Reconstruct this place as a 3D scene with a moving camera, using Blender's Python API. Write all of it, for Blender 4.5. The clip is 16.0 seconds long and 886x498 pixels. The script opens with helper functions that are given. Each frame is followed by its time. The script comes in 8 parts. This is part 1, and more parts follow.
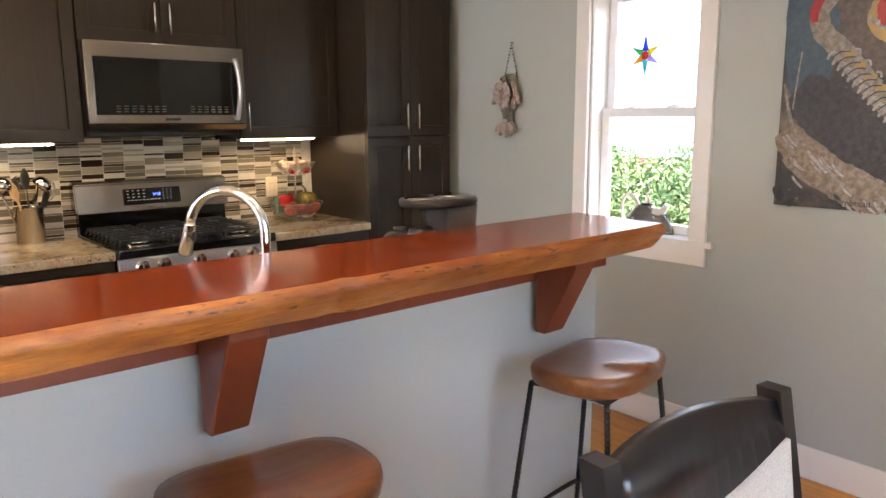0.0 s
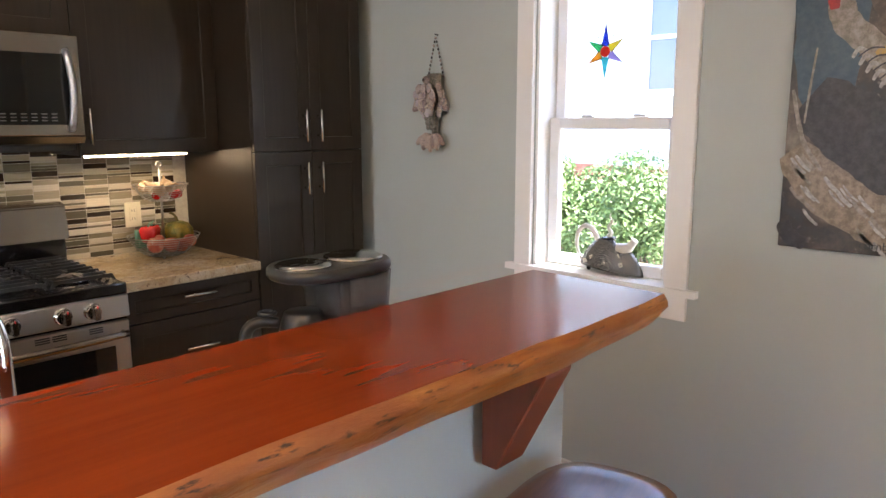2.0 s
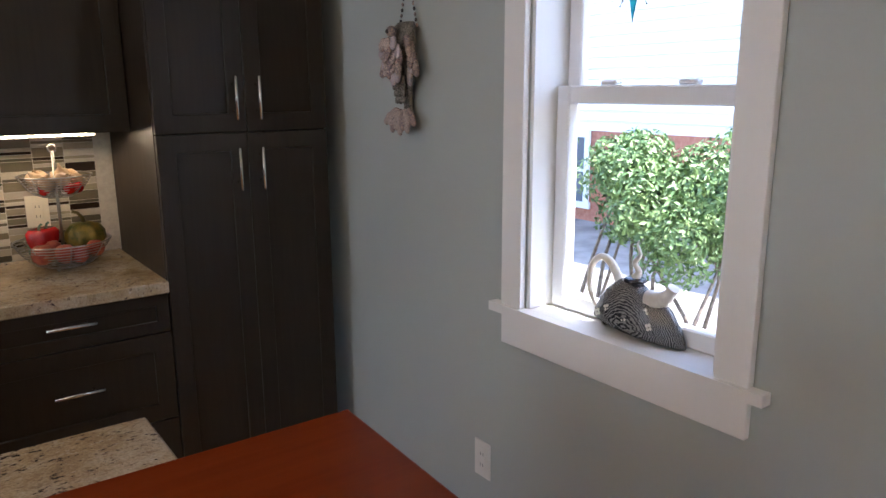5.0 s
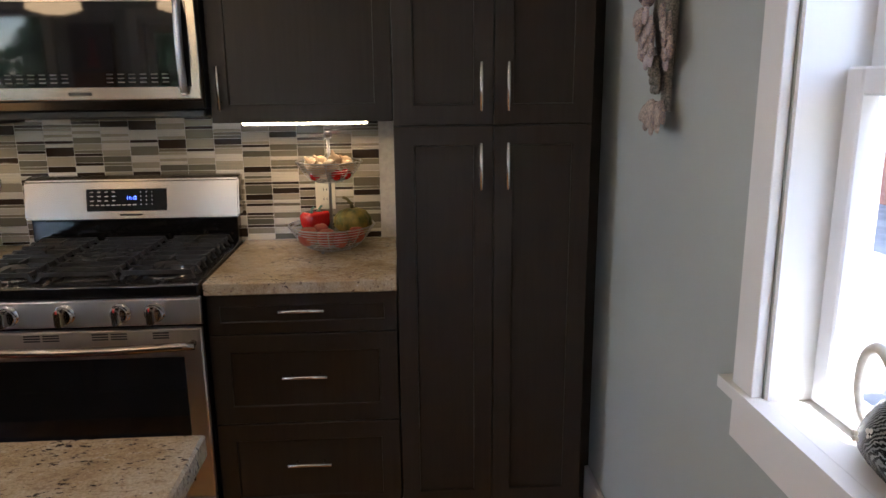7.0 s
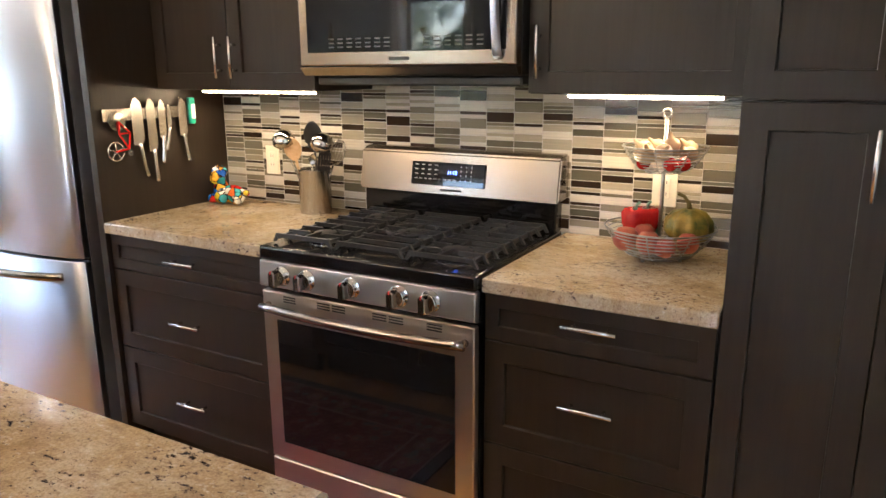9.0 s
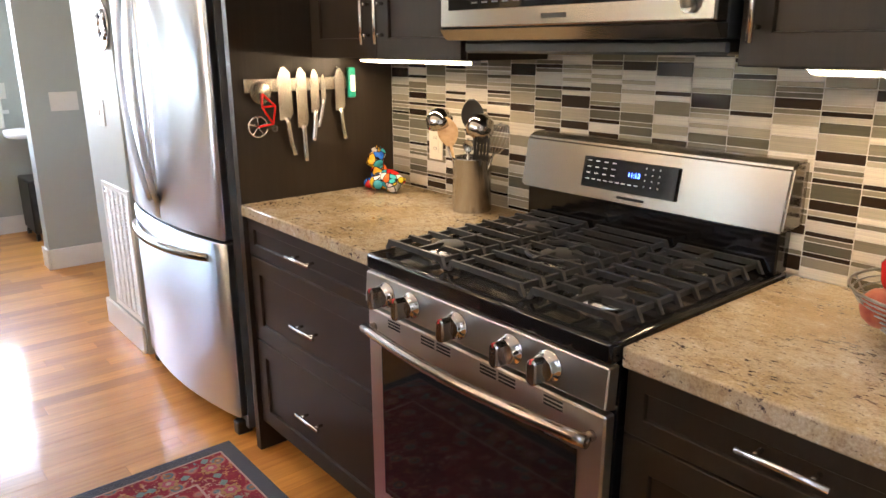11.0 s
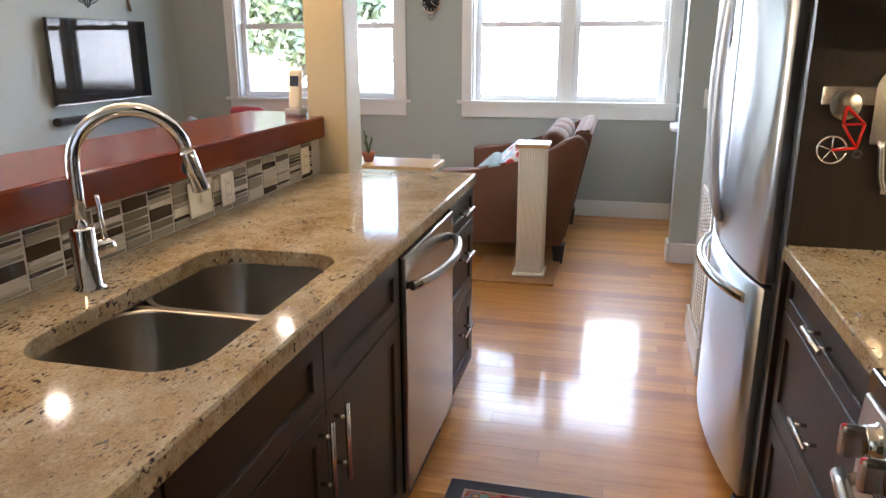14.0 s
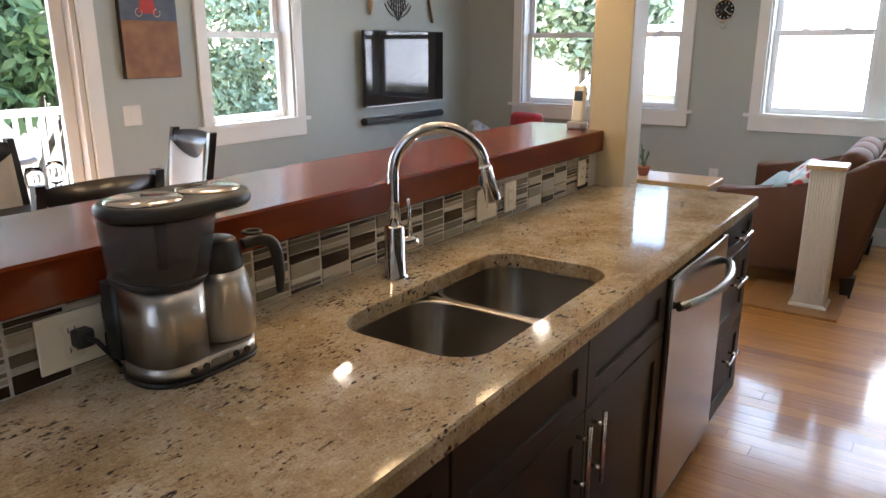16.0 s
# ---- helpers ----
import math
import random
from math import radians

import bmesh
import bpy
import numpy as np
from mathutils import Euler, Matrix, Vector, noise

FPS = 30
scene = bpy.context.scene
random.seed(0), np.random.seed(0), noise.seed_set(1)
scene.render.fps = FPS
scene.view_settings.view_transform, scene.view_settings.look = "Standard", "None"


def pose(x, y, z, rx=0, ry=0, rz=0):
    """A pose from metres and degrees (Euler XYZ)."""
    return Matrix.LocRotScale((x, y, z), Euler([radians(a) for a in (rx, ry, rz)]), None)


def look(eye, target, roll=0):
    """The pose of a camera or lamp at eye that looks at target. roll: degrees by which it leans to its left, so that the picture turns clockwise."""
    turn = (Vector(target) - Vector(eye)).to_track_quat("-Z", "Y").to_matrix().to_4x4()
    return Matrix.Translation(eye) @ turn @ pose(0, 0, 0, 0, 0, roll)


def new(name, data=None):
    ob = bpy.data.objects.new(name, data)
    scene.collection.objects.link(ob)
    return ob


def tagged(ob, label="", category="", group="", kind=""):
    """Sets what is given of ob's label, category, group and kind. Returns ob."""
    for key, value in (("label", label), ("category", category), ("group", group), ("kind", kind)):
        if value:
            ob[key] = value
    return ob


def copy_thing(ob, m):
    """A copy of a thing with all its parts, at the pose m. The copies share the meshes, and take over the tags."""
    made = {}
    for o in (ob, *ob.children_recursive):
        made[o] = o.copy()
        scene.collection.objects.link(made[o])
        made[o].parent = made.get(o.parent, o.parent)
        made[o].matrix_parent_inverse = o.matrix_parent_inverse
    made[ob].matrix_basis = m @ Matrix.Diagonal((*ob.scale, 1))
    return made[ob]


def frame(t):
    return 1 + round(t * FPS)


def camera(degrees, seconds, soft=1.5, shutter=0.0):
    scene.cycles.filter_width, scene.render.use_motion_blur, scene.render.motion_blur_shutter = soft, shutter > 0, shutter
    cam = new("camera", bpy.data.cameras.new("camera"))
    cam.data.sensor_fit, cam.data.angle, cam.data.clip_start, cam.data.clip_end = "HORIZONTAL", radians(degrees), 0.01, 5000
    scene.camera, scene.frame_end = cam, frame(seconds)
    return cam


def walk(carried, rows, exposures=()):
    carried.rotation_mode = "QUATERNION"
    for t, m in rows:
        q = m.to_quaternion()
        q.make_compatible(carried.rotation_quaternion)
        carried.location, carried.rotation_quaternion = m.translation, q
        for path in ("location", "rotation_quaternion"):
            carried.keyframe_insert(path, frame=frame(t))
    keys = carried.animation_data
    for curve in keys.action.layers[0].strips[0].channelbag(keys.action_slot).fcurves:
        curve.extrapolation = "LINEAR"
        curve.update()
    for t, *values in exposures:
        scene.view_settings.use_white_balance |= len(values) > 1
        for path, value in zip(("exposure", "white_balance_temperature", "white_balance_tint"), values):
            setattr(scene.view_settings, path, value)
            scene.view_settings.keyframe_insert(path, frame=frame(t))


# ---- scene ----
cam = camera(63.1, 16.0)
PATH = [
    (0, (0.555, 0.933, 1.465), (1.844, 2.421, 1.115), -0.3),
    (0.5, (0.691, 1.072, 1.461), (2.033, 2.516, 1.119), -0.2),
    (1, (0.841, 1.21, 1.474), (2.219, 2.618, 1.131), -0.3),
    (1.5, (1.02, 1.327, 1.49), (2.419, 2.713, 1.139), -0.6),
    (2, (1.135, 1.505, 1.509), (2.574, 2.849, 1.16), -0.1),
    (2.5, (1.293, 1.651, 1.525), (2.733, 2.99, 1.162), -0.2),
    (3, (1.474, 1.753, 1.541), (2.905, 3.092, 1.145), -0.4),
    (5.3, (2.321, 1.839, 1.516), (3.351, 3.495, 1.075), -0.4),
    (5.5, (2.397, 1.818, 1.524), (3.318, 3.537, 1.079), -0.5),
    (6, (2.555, 1.846, 1.502), (3.208, 3.683, 1.055), -0.5),
    (6.5, (2.712, 1.93, 1.506), (3.098, 3.839, 1.051), -0.5),
    (7, (2.856, 2.023, 1.505), (2.967, 3.968, 1.053), -0.6),
    (7.5, (2.996, 2.119, 1.5), (2.815, 4.06, 1.054), -0.6),
    (8, (3.073, 2.223, 1.472), (2.584, 4.112, 1.031), -0.5),
    (8.5, (3.075, 2.377, 1.444), (2.332, 4.177, 0.988), -0.3),
    (9, (3.046, 2.54, 1.442), (2.094, 4.233, 0.962), -0.3),
    (11.3, (2.895, 3.272, 1.41), (1.333, 4.392, 0.856), -0.4),
    (11.5, (2.863, 3.326, 1.403), (1.241, 4.355, 0.844), -0.6),
    (12, (2.814, 3.48, 1.394), (1.038, 4.209, 0.834), -0.8),
    (12.5, (2.795, 3.601, 1.402), (0.911, 3.981, 0.849), -0.6),
    (13, (2.742, 3.658, 1.392), (0.82, 3.724, 0.843), -0.3),
    (13.5, (2.681, 3.702, 1.395), (0.769, 3.493, 0.846), -0.2),
    (14, (2.668, 3.727, 1.414), (0.797, 3.28, 0.867), -0.1),
    (14.5, (2.706, 3.749, 1.428), (0.891, 3.108, 0.885), -0.1),
    (15, (2.739, 3.749, 1.444), (0.982, 2.962, 0.901), 0.0),
    (15.5, (2.772, 3.75, 1.458), (1.09, 2.813, 0.916), -0.1),
    (16, (2.782, 3.736, 1.472), (1.196, 2.645, 0.931), -0.1),
]
EXPOSURES = [(0, 3.85, 6650, 16), (1.5, 3.7, 6550, 16), (3, 3.5, 6200, 15), (5.5, 2.95, 5850, 16), (7, 3.15, 5950, 15), (7.5, 3.55, 6250, 15), (8, 3.9, 6500, 16), (8.6, 4.18, 6500, 16), (9.2, 4.25, 5950, 14),
             (11.5, 4.25, 6350, 15), (12.5, 4.12, 6300, 15), (14, 3.72, 6200, 13), (16, 3.35, 6150, 12)]
walk(cam, [(t, look(eye, target, roll)) for t, eye, target, roll in PATH], EXPOSURES)

# ---- world and sun ----
SUN_UP, SUN_ROUND = radians(58), radians(150)
world = bpy.data.worlds.new("sky")
scene.world = world
world.use_nodes = True
sky = world.node_tree.nodes.new("ShaderNodeTexSky")
sky.sky_type, sky.sun_disc = "NISHITA", False
sky.sun_elevation, sky.sun_rotation = SUN_UP, SUN_ROUND
back = world.node_tree.nodes["Background"]
back.inputs[1].default_value = 0.15
world.node_tree.links.new(sky.outputs[0], back.inputs[0])
sun_data = bpy.data.lights.new("sun", "SUN")
sun_data.energy, sun_data.angle, sun_data.color = 3.0, radians(0.5), (1.0, 0.95, 0.87)
sun = new("sun", sun_data)
toward = Vector((math.sin(SUN_ROUND) * math.cos(SUN_UP), math.cos(SUN_ROUND) * math.cos(SUN_UP), math.sin(SUN_UP)))
sun.matrix_world = look(tuple(toward * 30), (0, 0, 0))

# area lamp added outside the big west window, standing in for sky light
day_data = bpy.data.lights.new("west_sky_fill", "AREA")
day_data.shape, day_data.size, day_data.size_y = "RECTANGLE", 1.54, 1.2
day_data.energy, day_data.color = 4.2, (0.86, 0.94, 1.0)
day = new("west_sky_fill", day_data)
day.matrix_world = look((-3.68, 3.305, 1.565), (0.0, 3.305, 1.565))


# ---- helpers of this scene ----
ORIGIN = {}


def thing(name, at, label, category, group="", kind=""):
    ob = new(name)
    ob.empty_display_size = 0.1
    ob.location = at
    ORIGIN[ob] = Vector(at)
    return tagged(ob, label, category, group, kind)


def mesh_of(name, bm, material, smooth=False):
    bmesh.ops.recalc_face_normals(bm, faces=bm.faces)
    me = bpy.data.meshes.new(name)
    bm.to_mesh(me)
    bm.free()
    if smooth:
        for p in me.polygons:
            p.use_smooth = True
    for m in material if isinstance(material, (list, tuple)) else [material]:
        me.materials.append(m)
    return me


def part(name, bm, material, parent, label="", m=None, smooth=None):
    """One mesh object under a thing or a part; the bmesh is in world coordinates."""
    if m is not None:
        bm.transform(m)
    org = ORIGIN[parent]
    bm.transform(Matrix.Translation(-org))
    ob = new(name, mesh_of(name, bm, material))
    ob.parent = parent
    ORIGIN[ob] = org
    return tagged(ob, label)


def setting(name, bm, material, label, category):
    """A piece of the setting, one mesh."""
    ob = new(name, mesh_of(name, bm, material))
    ORIGIN[ob] = Vector((0, 0, 0))
    return tagged(ob, label, category, "", "structure")


def single(name, bm, material, at, label, category, group="", m=None):
    """A top-level thing that is one mesh."""
    if m is not None:
        bm.transform(m)
    bm.transform(Matrix.Translation(-Vector(at)))
    ob = new(name, mesh_of(name, bm, material))
    ob.location = at
    ORIGIN[ob] = Vector(at)
    return tagged(ob, label, category, group)


def B():
    return bmesh.new()


def box(bm, x0, x1, y0, y1, z0, z1, bevel=0.0, seg=1, mi=0):
    vs = [bm.verts.new((x, y, z)) for z in (z0, z1) for y in (y0, y1) for x in (x0, x1)]
    fs = [bm.faces.new([vs[i] for i in f]) for f in ((0, 2, 3, 1), (4, 5, 7, 6), (0, 1, 5, 4), (2, 6, 7, 3), (0, 4, 6, 2), (1, 3, 7, 5))]
    for f in fs:
        f.material_index = mi
    if bevel > 0:
        es = list({e for f in fs for e in f.edges})
        made = bmesh.ops.bevel(bm, geom=es, offset=bevel, segments=seg, profile=0.5, affect="EDGES")
        if seg > 1:
            for f in made["faces"]:
                f.smooth = True
    return bm


def prism(bm, pts, lift, mi=0):
    """A polygon of 3D points pushed along lift."""
    a = [bm.verts.new(p) for p in pts]
    b = [bm.verts.new(Vector(p) + Vector(lift)) for p in pts]
    n = len(a)
    fs = [bm.faces.new(a[::-1]), bm.faces.new(b)]
    fs += [bm.faces.new((a[i], a[(i + 1) % n], b[(i + 1) % n], b[i])) for i in range(n)]
    for f in fs:
        f.material_index = mi
    return fs


def tube(bm, pts, radius, seg=10, closed=False, mi=0, flat=1.0):
    """A round bar along points; radius is a number or one for each point."""
    pts = [Vector(p) for p in pts]
    n = len(pts)
    radii = radius if isinstance(radius, (list, tuple)) else [radius] * n
    rings, side = [], None
    for i, p in enumerate(pts):
        if closed:
            d = pts[(i + 1) % n] - pts[i - 1]
        else:
            d = pts[min(i + 1, n - 1)] - pts[max(i - 1, 0)]
        d.normalize()
        if side is None:
            side = d.cross(Vector((0, 0, 1)) if abs(d.z) < 0.9 else Vector((1, 0, 0))).normalized()
        side = (side - d * side.dot(d)).normalized()
        up = d.cross(side)
        rings.append([bm.verts.new(p + radii[i] * (math.cos(a) * side + flat * math.sin(a) * up)) for a in (2 * math.pi * k / seg for k in range(seg))])
    pairs = list(zip(rings, rings[1:])) + ([(rings[-1], rings[0])] if closed else [])
    for r, s in pairs:
        for k in range(seg):
            f = bm.faces.new((r[k], r[(k + 1) % seg], s[(k + 1) % seg], s[k]))
            f.smooth, f.material_index = True, mi
    if not closed:
        bm.faces.new(rings[0][::-1]).material_index = mi
        bm.faces.new(rings[-1]).material_index = mi
    return bm


def lathe(bm, profile, at=(0, 0, 0), seg=24, mi=0, sx=1.0, sy=1.0, smooth=True):
    """A profile of (radius, height) turned about the upright axis."""
    rings = []
    for r, z in profile:
        if r < 1e-6:
            rings.append([bm.verts.new((at[0], at[1], at[2] + z))])
        else:
            rings.append([bm.verts.new((at[0] + sx * r * math.cos(a), at[1] + sy * r * math.sin(a), at[2] + z)) for a in (2 * math.pi * k / seg for k in range(seg))])
    for r, s in zip(rings, rings[1:]):
        for k in range(seg):
            if len(r) == 1 and len(s) == 1:
                continue
            if len(r) == 1:
                f = bm.faces.new((r[0], s[(k + 1) % seg], s[k]))
            elif len(s) == 1:
                f = bm.faces.new((r[k], r[(k + 1) % seg], s[0]))
            else:
                f = bm.faces.new((r[k], r[(k + 1) % seg], s[(k + 1) % seg], s[k]))
            f.smooth, f.material_index = smooth, mi
    return bm


def sphere(bm, c, r, seg=16, rows=10, sx=1, sy=1, sz=1, mi=0):
    return lathe(bm, [(r * math.sin(math.pi * i / rows), -r * sz * math.cos(math.pi * i / rows)) for i in range(rows + 1)], c, seg, mi, sx, sy)


def flowing(pts, radii, k=6):
    """Points and radii of a soft curve through the ones given."""
    p = [Vector(q) for q in pts]
    n = len(p)
    out, rad = [], []
    for i in range(n - 1):
        a, b, c, d = p[max(i - 1, 0)], p[i], p[i + 1], p[min(i + 2, n - 1)]
        for j in range(k):
            t = j / k
            out.append(0.5 * (2 * b + (c - a) * t + (2 * a - 5 * b + 4 * c - d) * t * t + (3 * b - a - 3 * c + d) * t ** 3))
            rad.append(radii[i] + (radii[i + 1] - radii[i]) * t)
    return out + [p[-1]], rad + [radii[-1]]


def arc(c, r, a0, a1, n, u=(1, 0, 0), v=(0, 0, 1)):
    c, u, v = Vector(c), Vector(u), Vector(v)
    return [c + r * (math.cos(radians(a0 + (a1 - a0) * i / n)) * u + math.sin(radians(a0 + (a1 - a0) * i / n)) * v) for i in range(n + 1)]


def loft(bm, rings, mi=0, smooth=True, caps=True):
    """Skin over rings of equally many 3D points."""
    vs = [[bm.verts.new(p) for p in r] for r in rings]
    n = len(vs[0])
    for r, s in zip(vs, vs[1:]):
        for k in range(n):
            f = bm.faces.new((r[k], r[(k + 1) % n], s[(k + 1) % n], s[k]))
            f.smooth, f.material_index = smooth, mi
    if caps:
        bm.faces.new(vs[0][::-1]).material_index = mi
        bm.faces.new(vs[-1]).material_index = mi
    return bm


FACING = {"S": (Vector((1, 0, 0)), Vector((0, -1, 0))), "N": (Vector((-1, 0, 0)), Vector((0, 1, 0))),
          "W": (Vector((0, -1, 0)), Vector((-1, 0, 0))), "E": (Vector((0, 1, 0)), Vector((1, 0, 0)))}


def local(side, origin):
    """The matrix from (along, out, up) on a face that looks to side, to the world."""
    u, n = FACING[side]
    m = Matrix.Identity(4)
    for i in range(3):
        m[i][0], m[i][1], m[i][2], m[i][3] = u[i], n[i], (0, 0, 1)[i], origin[i]
    return m


# ---- materials ----
def material(name, color, rough=0.5, metal=0.0, **more):
    mat = bpy.data.materials.new(name)
    mat.use_nodes = True
    bsdf = mat.node_tree.nodes["Principled BSDF"]
    bsdf.inputs["Base Color"].default_value = (*color, 1)
    bsdf.inputs["Roughness"].default_value = rough
    bsdf.inputs["Metallic"].default_value = metal
    for key, value in more.items():
        bsdf.inputs[key.replace("_", " ").title().replace("Ior", "IOR")].default_value = value
    return mat


class Nodes:
    """Short words for building node materials."""

    def __init__(self, mat):
        self.tree = mat.node_tree
        self.bsdf = mat.node_tree.nodes["Principled BSDF"]

    def add(self, kind, **sets):
        n = self.tree.nodes.new(kind)
        for k, v in sets.items():
            n.inputs[k.replace("_", " ")].default_value = v
        return n

    def link(self, a, b):
        self.tree.links.new(a, b)

    def coords(self, scale=(1, 1, 1), rot=(0, 0, 0)):
        c = self.tree.nodes.new("ShaderNodeTexCoord")
        m = self.tree.nodes.new("ShaderNodeMapping")
        m.inputs["Scale"].default_value = scale
        m.inputs["Rotation"].default_value = rot
        self.link(c.outputs["Object"], m.inputs["Vector"])
        return m.outputs[0]

    def world_coords(self, scale=(1, 1, 1)):
        c = self.tree.nodes.new("ShaderNodeNewGeometry")
        m = self.tree.nodes.new("ShaderNodeMapping")
        m.inputs["Scale"].default_value = scale
        self.link(c.outputs["Position"], m.inputs["Vector"])
        return m.outputs[0]

    def noise(self, vec, scale, detail=4, rough=0.5):
        n = self.add("ShaderNodeTexNoise", Scale=scale, Detail=detail, Roughness=rough)
        self.link(vec, n.inputs["Vector"])
        return n.outputs["Fac"]

    def ramp(self, fac, stops, constant=False):
        n = self.tree.nodes.new("ShaderNodeValToRGB")
        if constant:
            n.color_ramp.interpolation = "CONSTANT"
        while len(n.color_ramp.elements) < len(stops):
            n.color_ramp.elements.new(0.5)
        for e, (p, c) in zip(n.color_ramp.elements, stops):
            e.position, e.color = p, (*c, 1) if len(c) == 3 else c
        self.link(fac, n.inputs[0])
        return n.outputs[0]

    def mix(self, fac, a, b, mode="MIX"):
        n = self.tree.nodes.new("ShaderNodeMix")
        n.data_type, n.blend_type = "RGBA", mode
        for v, s in ((fac, n.inputs[0]), (a, n.inputs[6]), (b, n.inputs[7])):
            if isinstance(v, (int, float)):
                s.default_value = v
            elif isinstance(v, tuple):
                s.default_value = (*v, 1)
            else:
                self.link(v, s)
        return n.outputs[2]

    def map(self, fac, lo, hi):
        n = self.add("ShaderNodeMapRange", To_Min=lo, To_Max=hi)
        self.link(fac, n.inputs[0])
        return n.outputs[0]

    def bump(self, height, strength=0.2, distance=0.002):
        n = self.add("ShaderNodeBump", Strength=strength, Distance=distance)
        self.link(height, n.inputs["Height"])
        self.link(n.outputs[0], self.bsdf.inputs["Normal"])

    def color(self, socket):
        self.link(socket, self.bsdf.inputs["Base Color"])

    def rough(self, socket):
        self.link(socket, self.bsdf.inputs["Roughness"])

    def random(self):
        return self.tree.nodes.new("ShaderNodeObjectInfo").outputs["Random"]


def paint(name, color, rough=0.55, bump=0.12):
    mat = material(name, color, rough)
    n = Nodes(mat)
    v = n.world_coords()
    big = n.noise(v, 0.9, 3)
    n.color(n.mix(n.map(big, 0.0, 0.25), color, tuple(c * 0.82 for c in color)))
    fine = n.noise(v, 260, 3)
    n.rough(n.map(n.noise(v, 4, 3), rough - 0.06, rough + 0.08))
    n.bump(fine, bump, 0.001)
    return mat


def wood(name, dark, light, rough=0.35, grain=(2, 40, 40), scale=3.0, bump=0.1, by_object=0.0, coat=0.0):
    mat = material(name, light, rough)
    n = Nodes(mat)
    v = n.coords(grain)
    if by_object:
        off = n.tree.nodes.new("ShaderNodeVectorMath")
        off.operation = "ADD"
        n.link(v, off.inputs[0])
        spread = n.tree.nodes.new("ShaderNodeVectorMath")
        spread.operation = "SCALE"
        spread.inputs[0].default_value = (37, 91, 53)
        n.link(n.random(), spread.inputs["Scale"])
        n.link(spread.outputs[0], off.inputs[1])
        v = off.outputs[0]
    a = n.noise(v, scale, 6, 0.65)
    b = n.noise(v, scale * 0.25, 3, 0.5)
    col = n.ramp(a, [(0.25, dark), (0.75, light)])
    col = n.mix(n.map(b, 0.0, 0.55), col, tuple(0.55 * d + 0.2 * l for d, l in zip(dark, light)))
    if by_object:
        tone = n.ramp(n.random(), [(0.0, (0.62, 0.53, 0.45)), (0.4, (0.95, 0.92, 0.86)), (1.0, (1.22, 1.22, 1.15))])
        col = n.mix(by_object, col, n.mix(1.0, col, tone, "MULTIPLY"))
    n.color(col)
    n.rough(n.map(a, rough - 0.05, rough + 0.1))
    n.bump(a, bump, 0.001)
    mat.node_tree.nodes["Principled BSDF"].inputs["Coat Weight"].default_value = coat
    mat.node_tree.nodes["Principled BSDF"].inputs["Coat Roughness"].default_value = 0.1
    return mat


def brushed(name, color, rough=0.28, grain=(1, 1, 90), smear=0.0):
    mat = material(name, color, rough, 1.0)
    n = Nodes(mat)
    a = n.noise(n.coords(tuple(g * 8 for g in grain)), 12, 3, 0.6)
    n.rough(n.map(a, rough - 0.04, rough + 0.06))
    n.color(n.mix(n.map(a, 0, 0.12), color, tuple(c * 0.85 for c in color)))
    b = mat.node_tree.nodes["Principled BSDF"]
    b.inputs["Anisotropic"].default_value = smear
    b.inputs["Anisotropic Rotation"].default_value = 0.25
    ring = mat.node_tree.nodes.new("ShaderNodeTangent")
    ring.direction_type, ring.axis = "RADIAL", "Z"
    n.link(ring.outputs[0], b.inputs["Tangent"])
    return mat


def granite_mat(name):
    """Cream granite with grey and ochre clouds, fine grains and drifts of dark flecks."""
    mat = material(name, (0.6, 0.53, 0.42), 0.12)
    n = Nodes(mat)
    v = n.world_coords()
    cloud = n.noise(v, 6, 6, 0.65)
    base = n.ramp(cloud, [(0.3, (0.29, 0.2, 0.105)), (0.45, (0.41, 0.315, 0.185)), (0.58, (0.475, 0.4, 0.28)), (0.72, (0.52, 0.46, 0.36))])
    patch = n.noise(n.world_coords((1.0, 1.6, 1.0)), 42, 5, 0.7)
    base = n.mix(n.ramp(patch, [(0.34, (0.7, 0.7, 0.7)), (0.48, (0, 0, 0))]), base, (0.26, 0.185, 0.11))
    base = n.mix(n.ramp(patch, [(0.58, (0, 0, 0)), (0.7, (0.8, 0.8, 0.8))]), base, (0.58, 0.53, 0.44))
    grain = n.ramp(n.noise(v, 190, 4, 0.7), [(0.4, (0.8, 0.77, 0.74)), (0.6, (1.06, 1.06, 1.06))])
    base = n.mix(1.0, base, grain, "MULTIPLY")
    flecks = n.noise(n.world_coords((1.0, 1.9, 1.0)), 62, 5, 0.64)
    place = n.noise(v, 8, 3, 0.55)
    add = n.tree.nodes.new("ShaderNodeMath")
    add.operation = "MULTIPLY_ADD"
    n.link(place, add.inputs[0])
    add.inputs[1].default_value = 0.36
    n.link(flecks, add.inputs[2])
    base = n.mix(n.ramp(add.outputs[0], [(0.765, (0, 0, 0)), (0.81, (0.6, 0.6, 0.6))]), base, (0.2, 0.13, 0.09))
    base = n.mix(n.ramp(add.outputs[0], [(0.805, (0, 0, 0)), (0.835, (1, 1, 1))]), base, (0.04, 0.032, 0.034))
    small = n.ramp(n.noise(v, 120, 3, 0.6), [(0.66, (0, 0, 0)), (0.69, (0.9, 0.9, 0.9))])
    base = n.mix(small, base, (0.1, 0.075, 0.06))
    n.color(base)
    n.rough(n.map(cloud, 0.05, 0.1))
    return mat


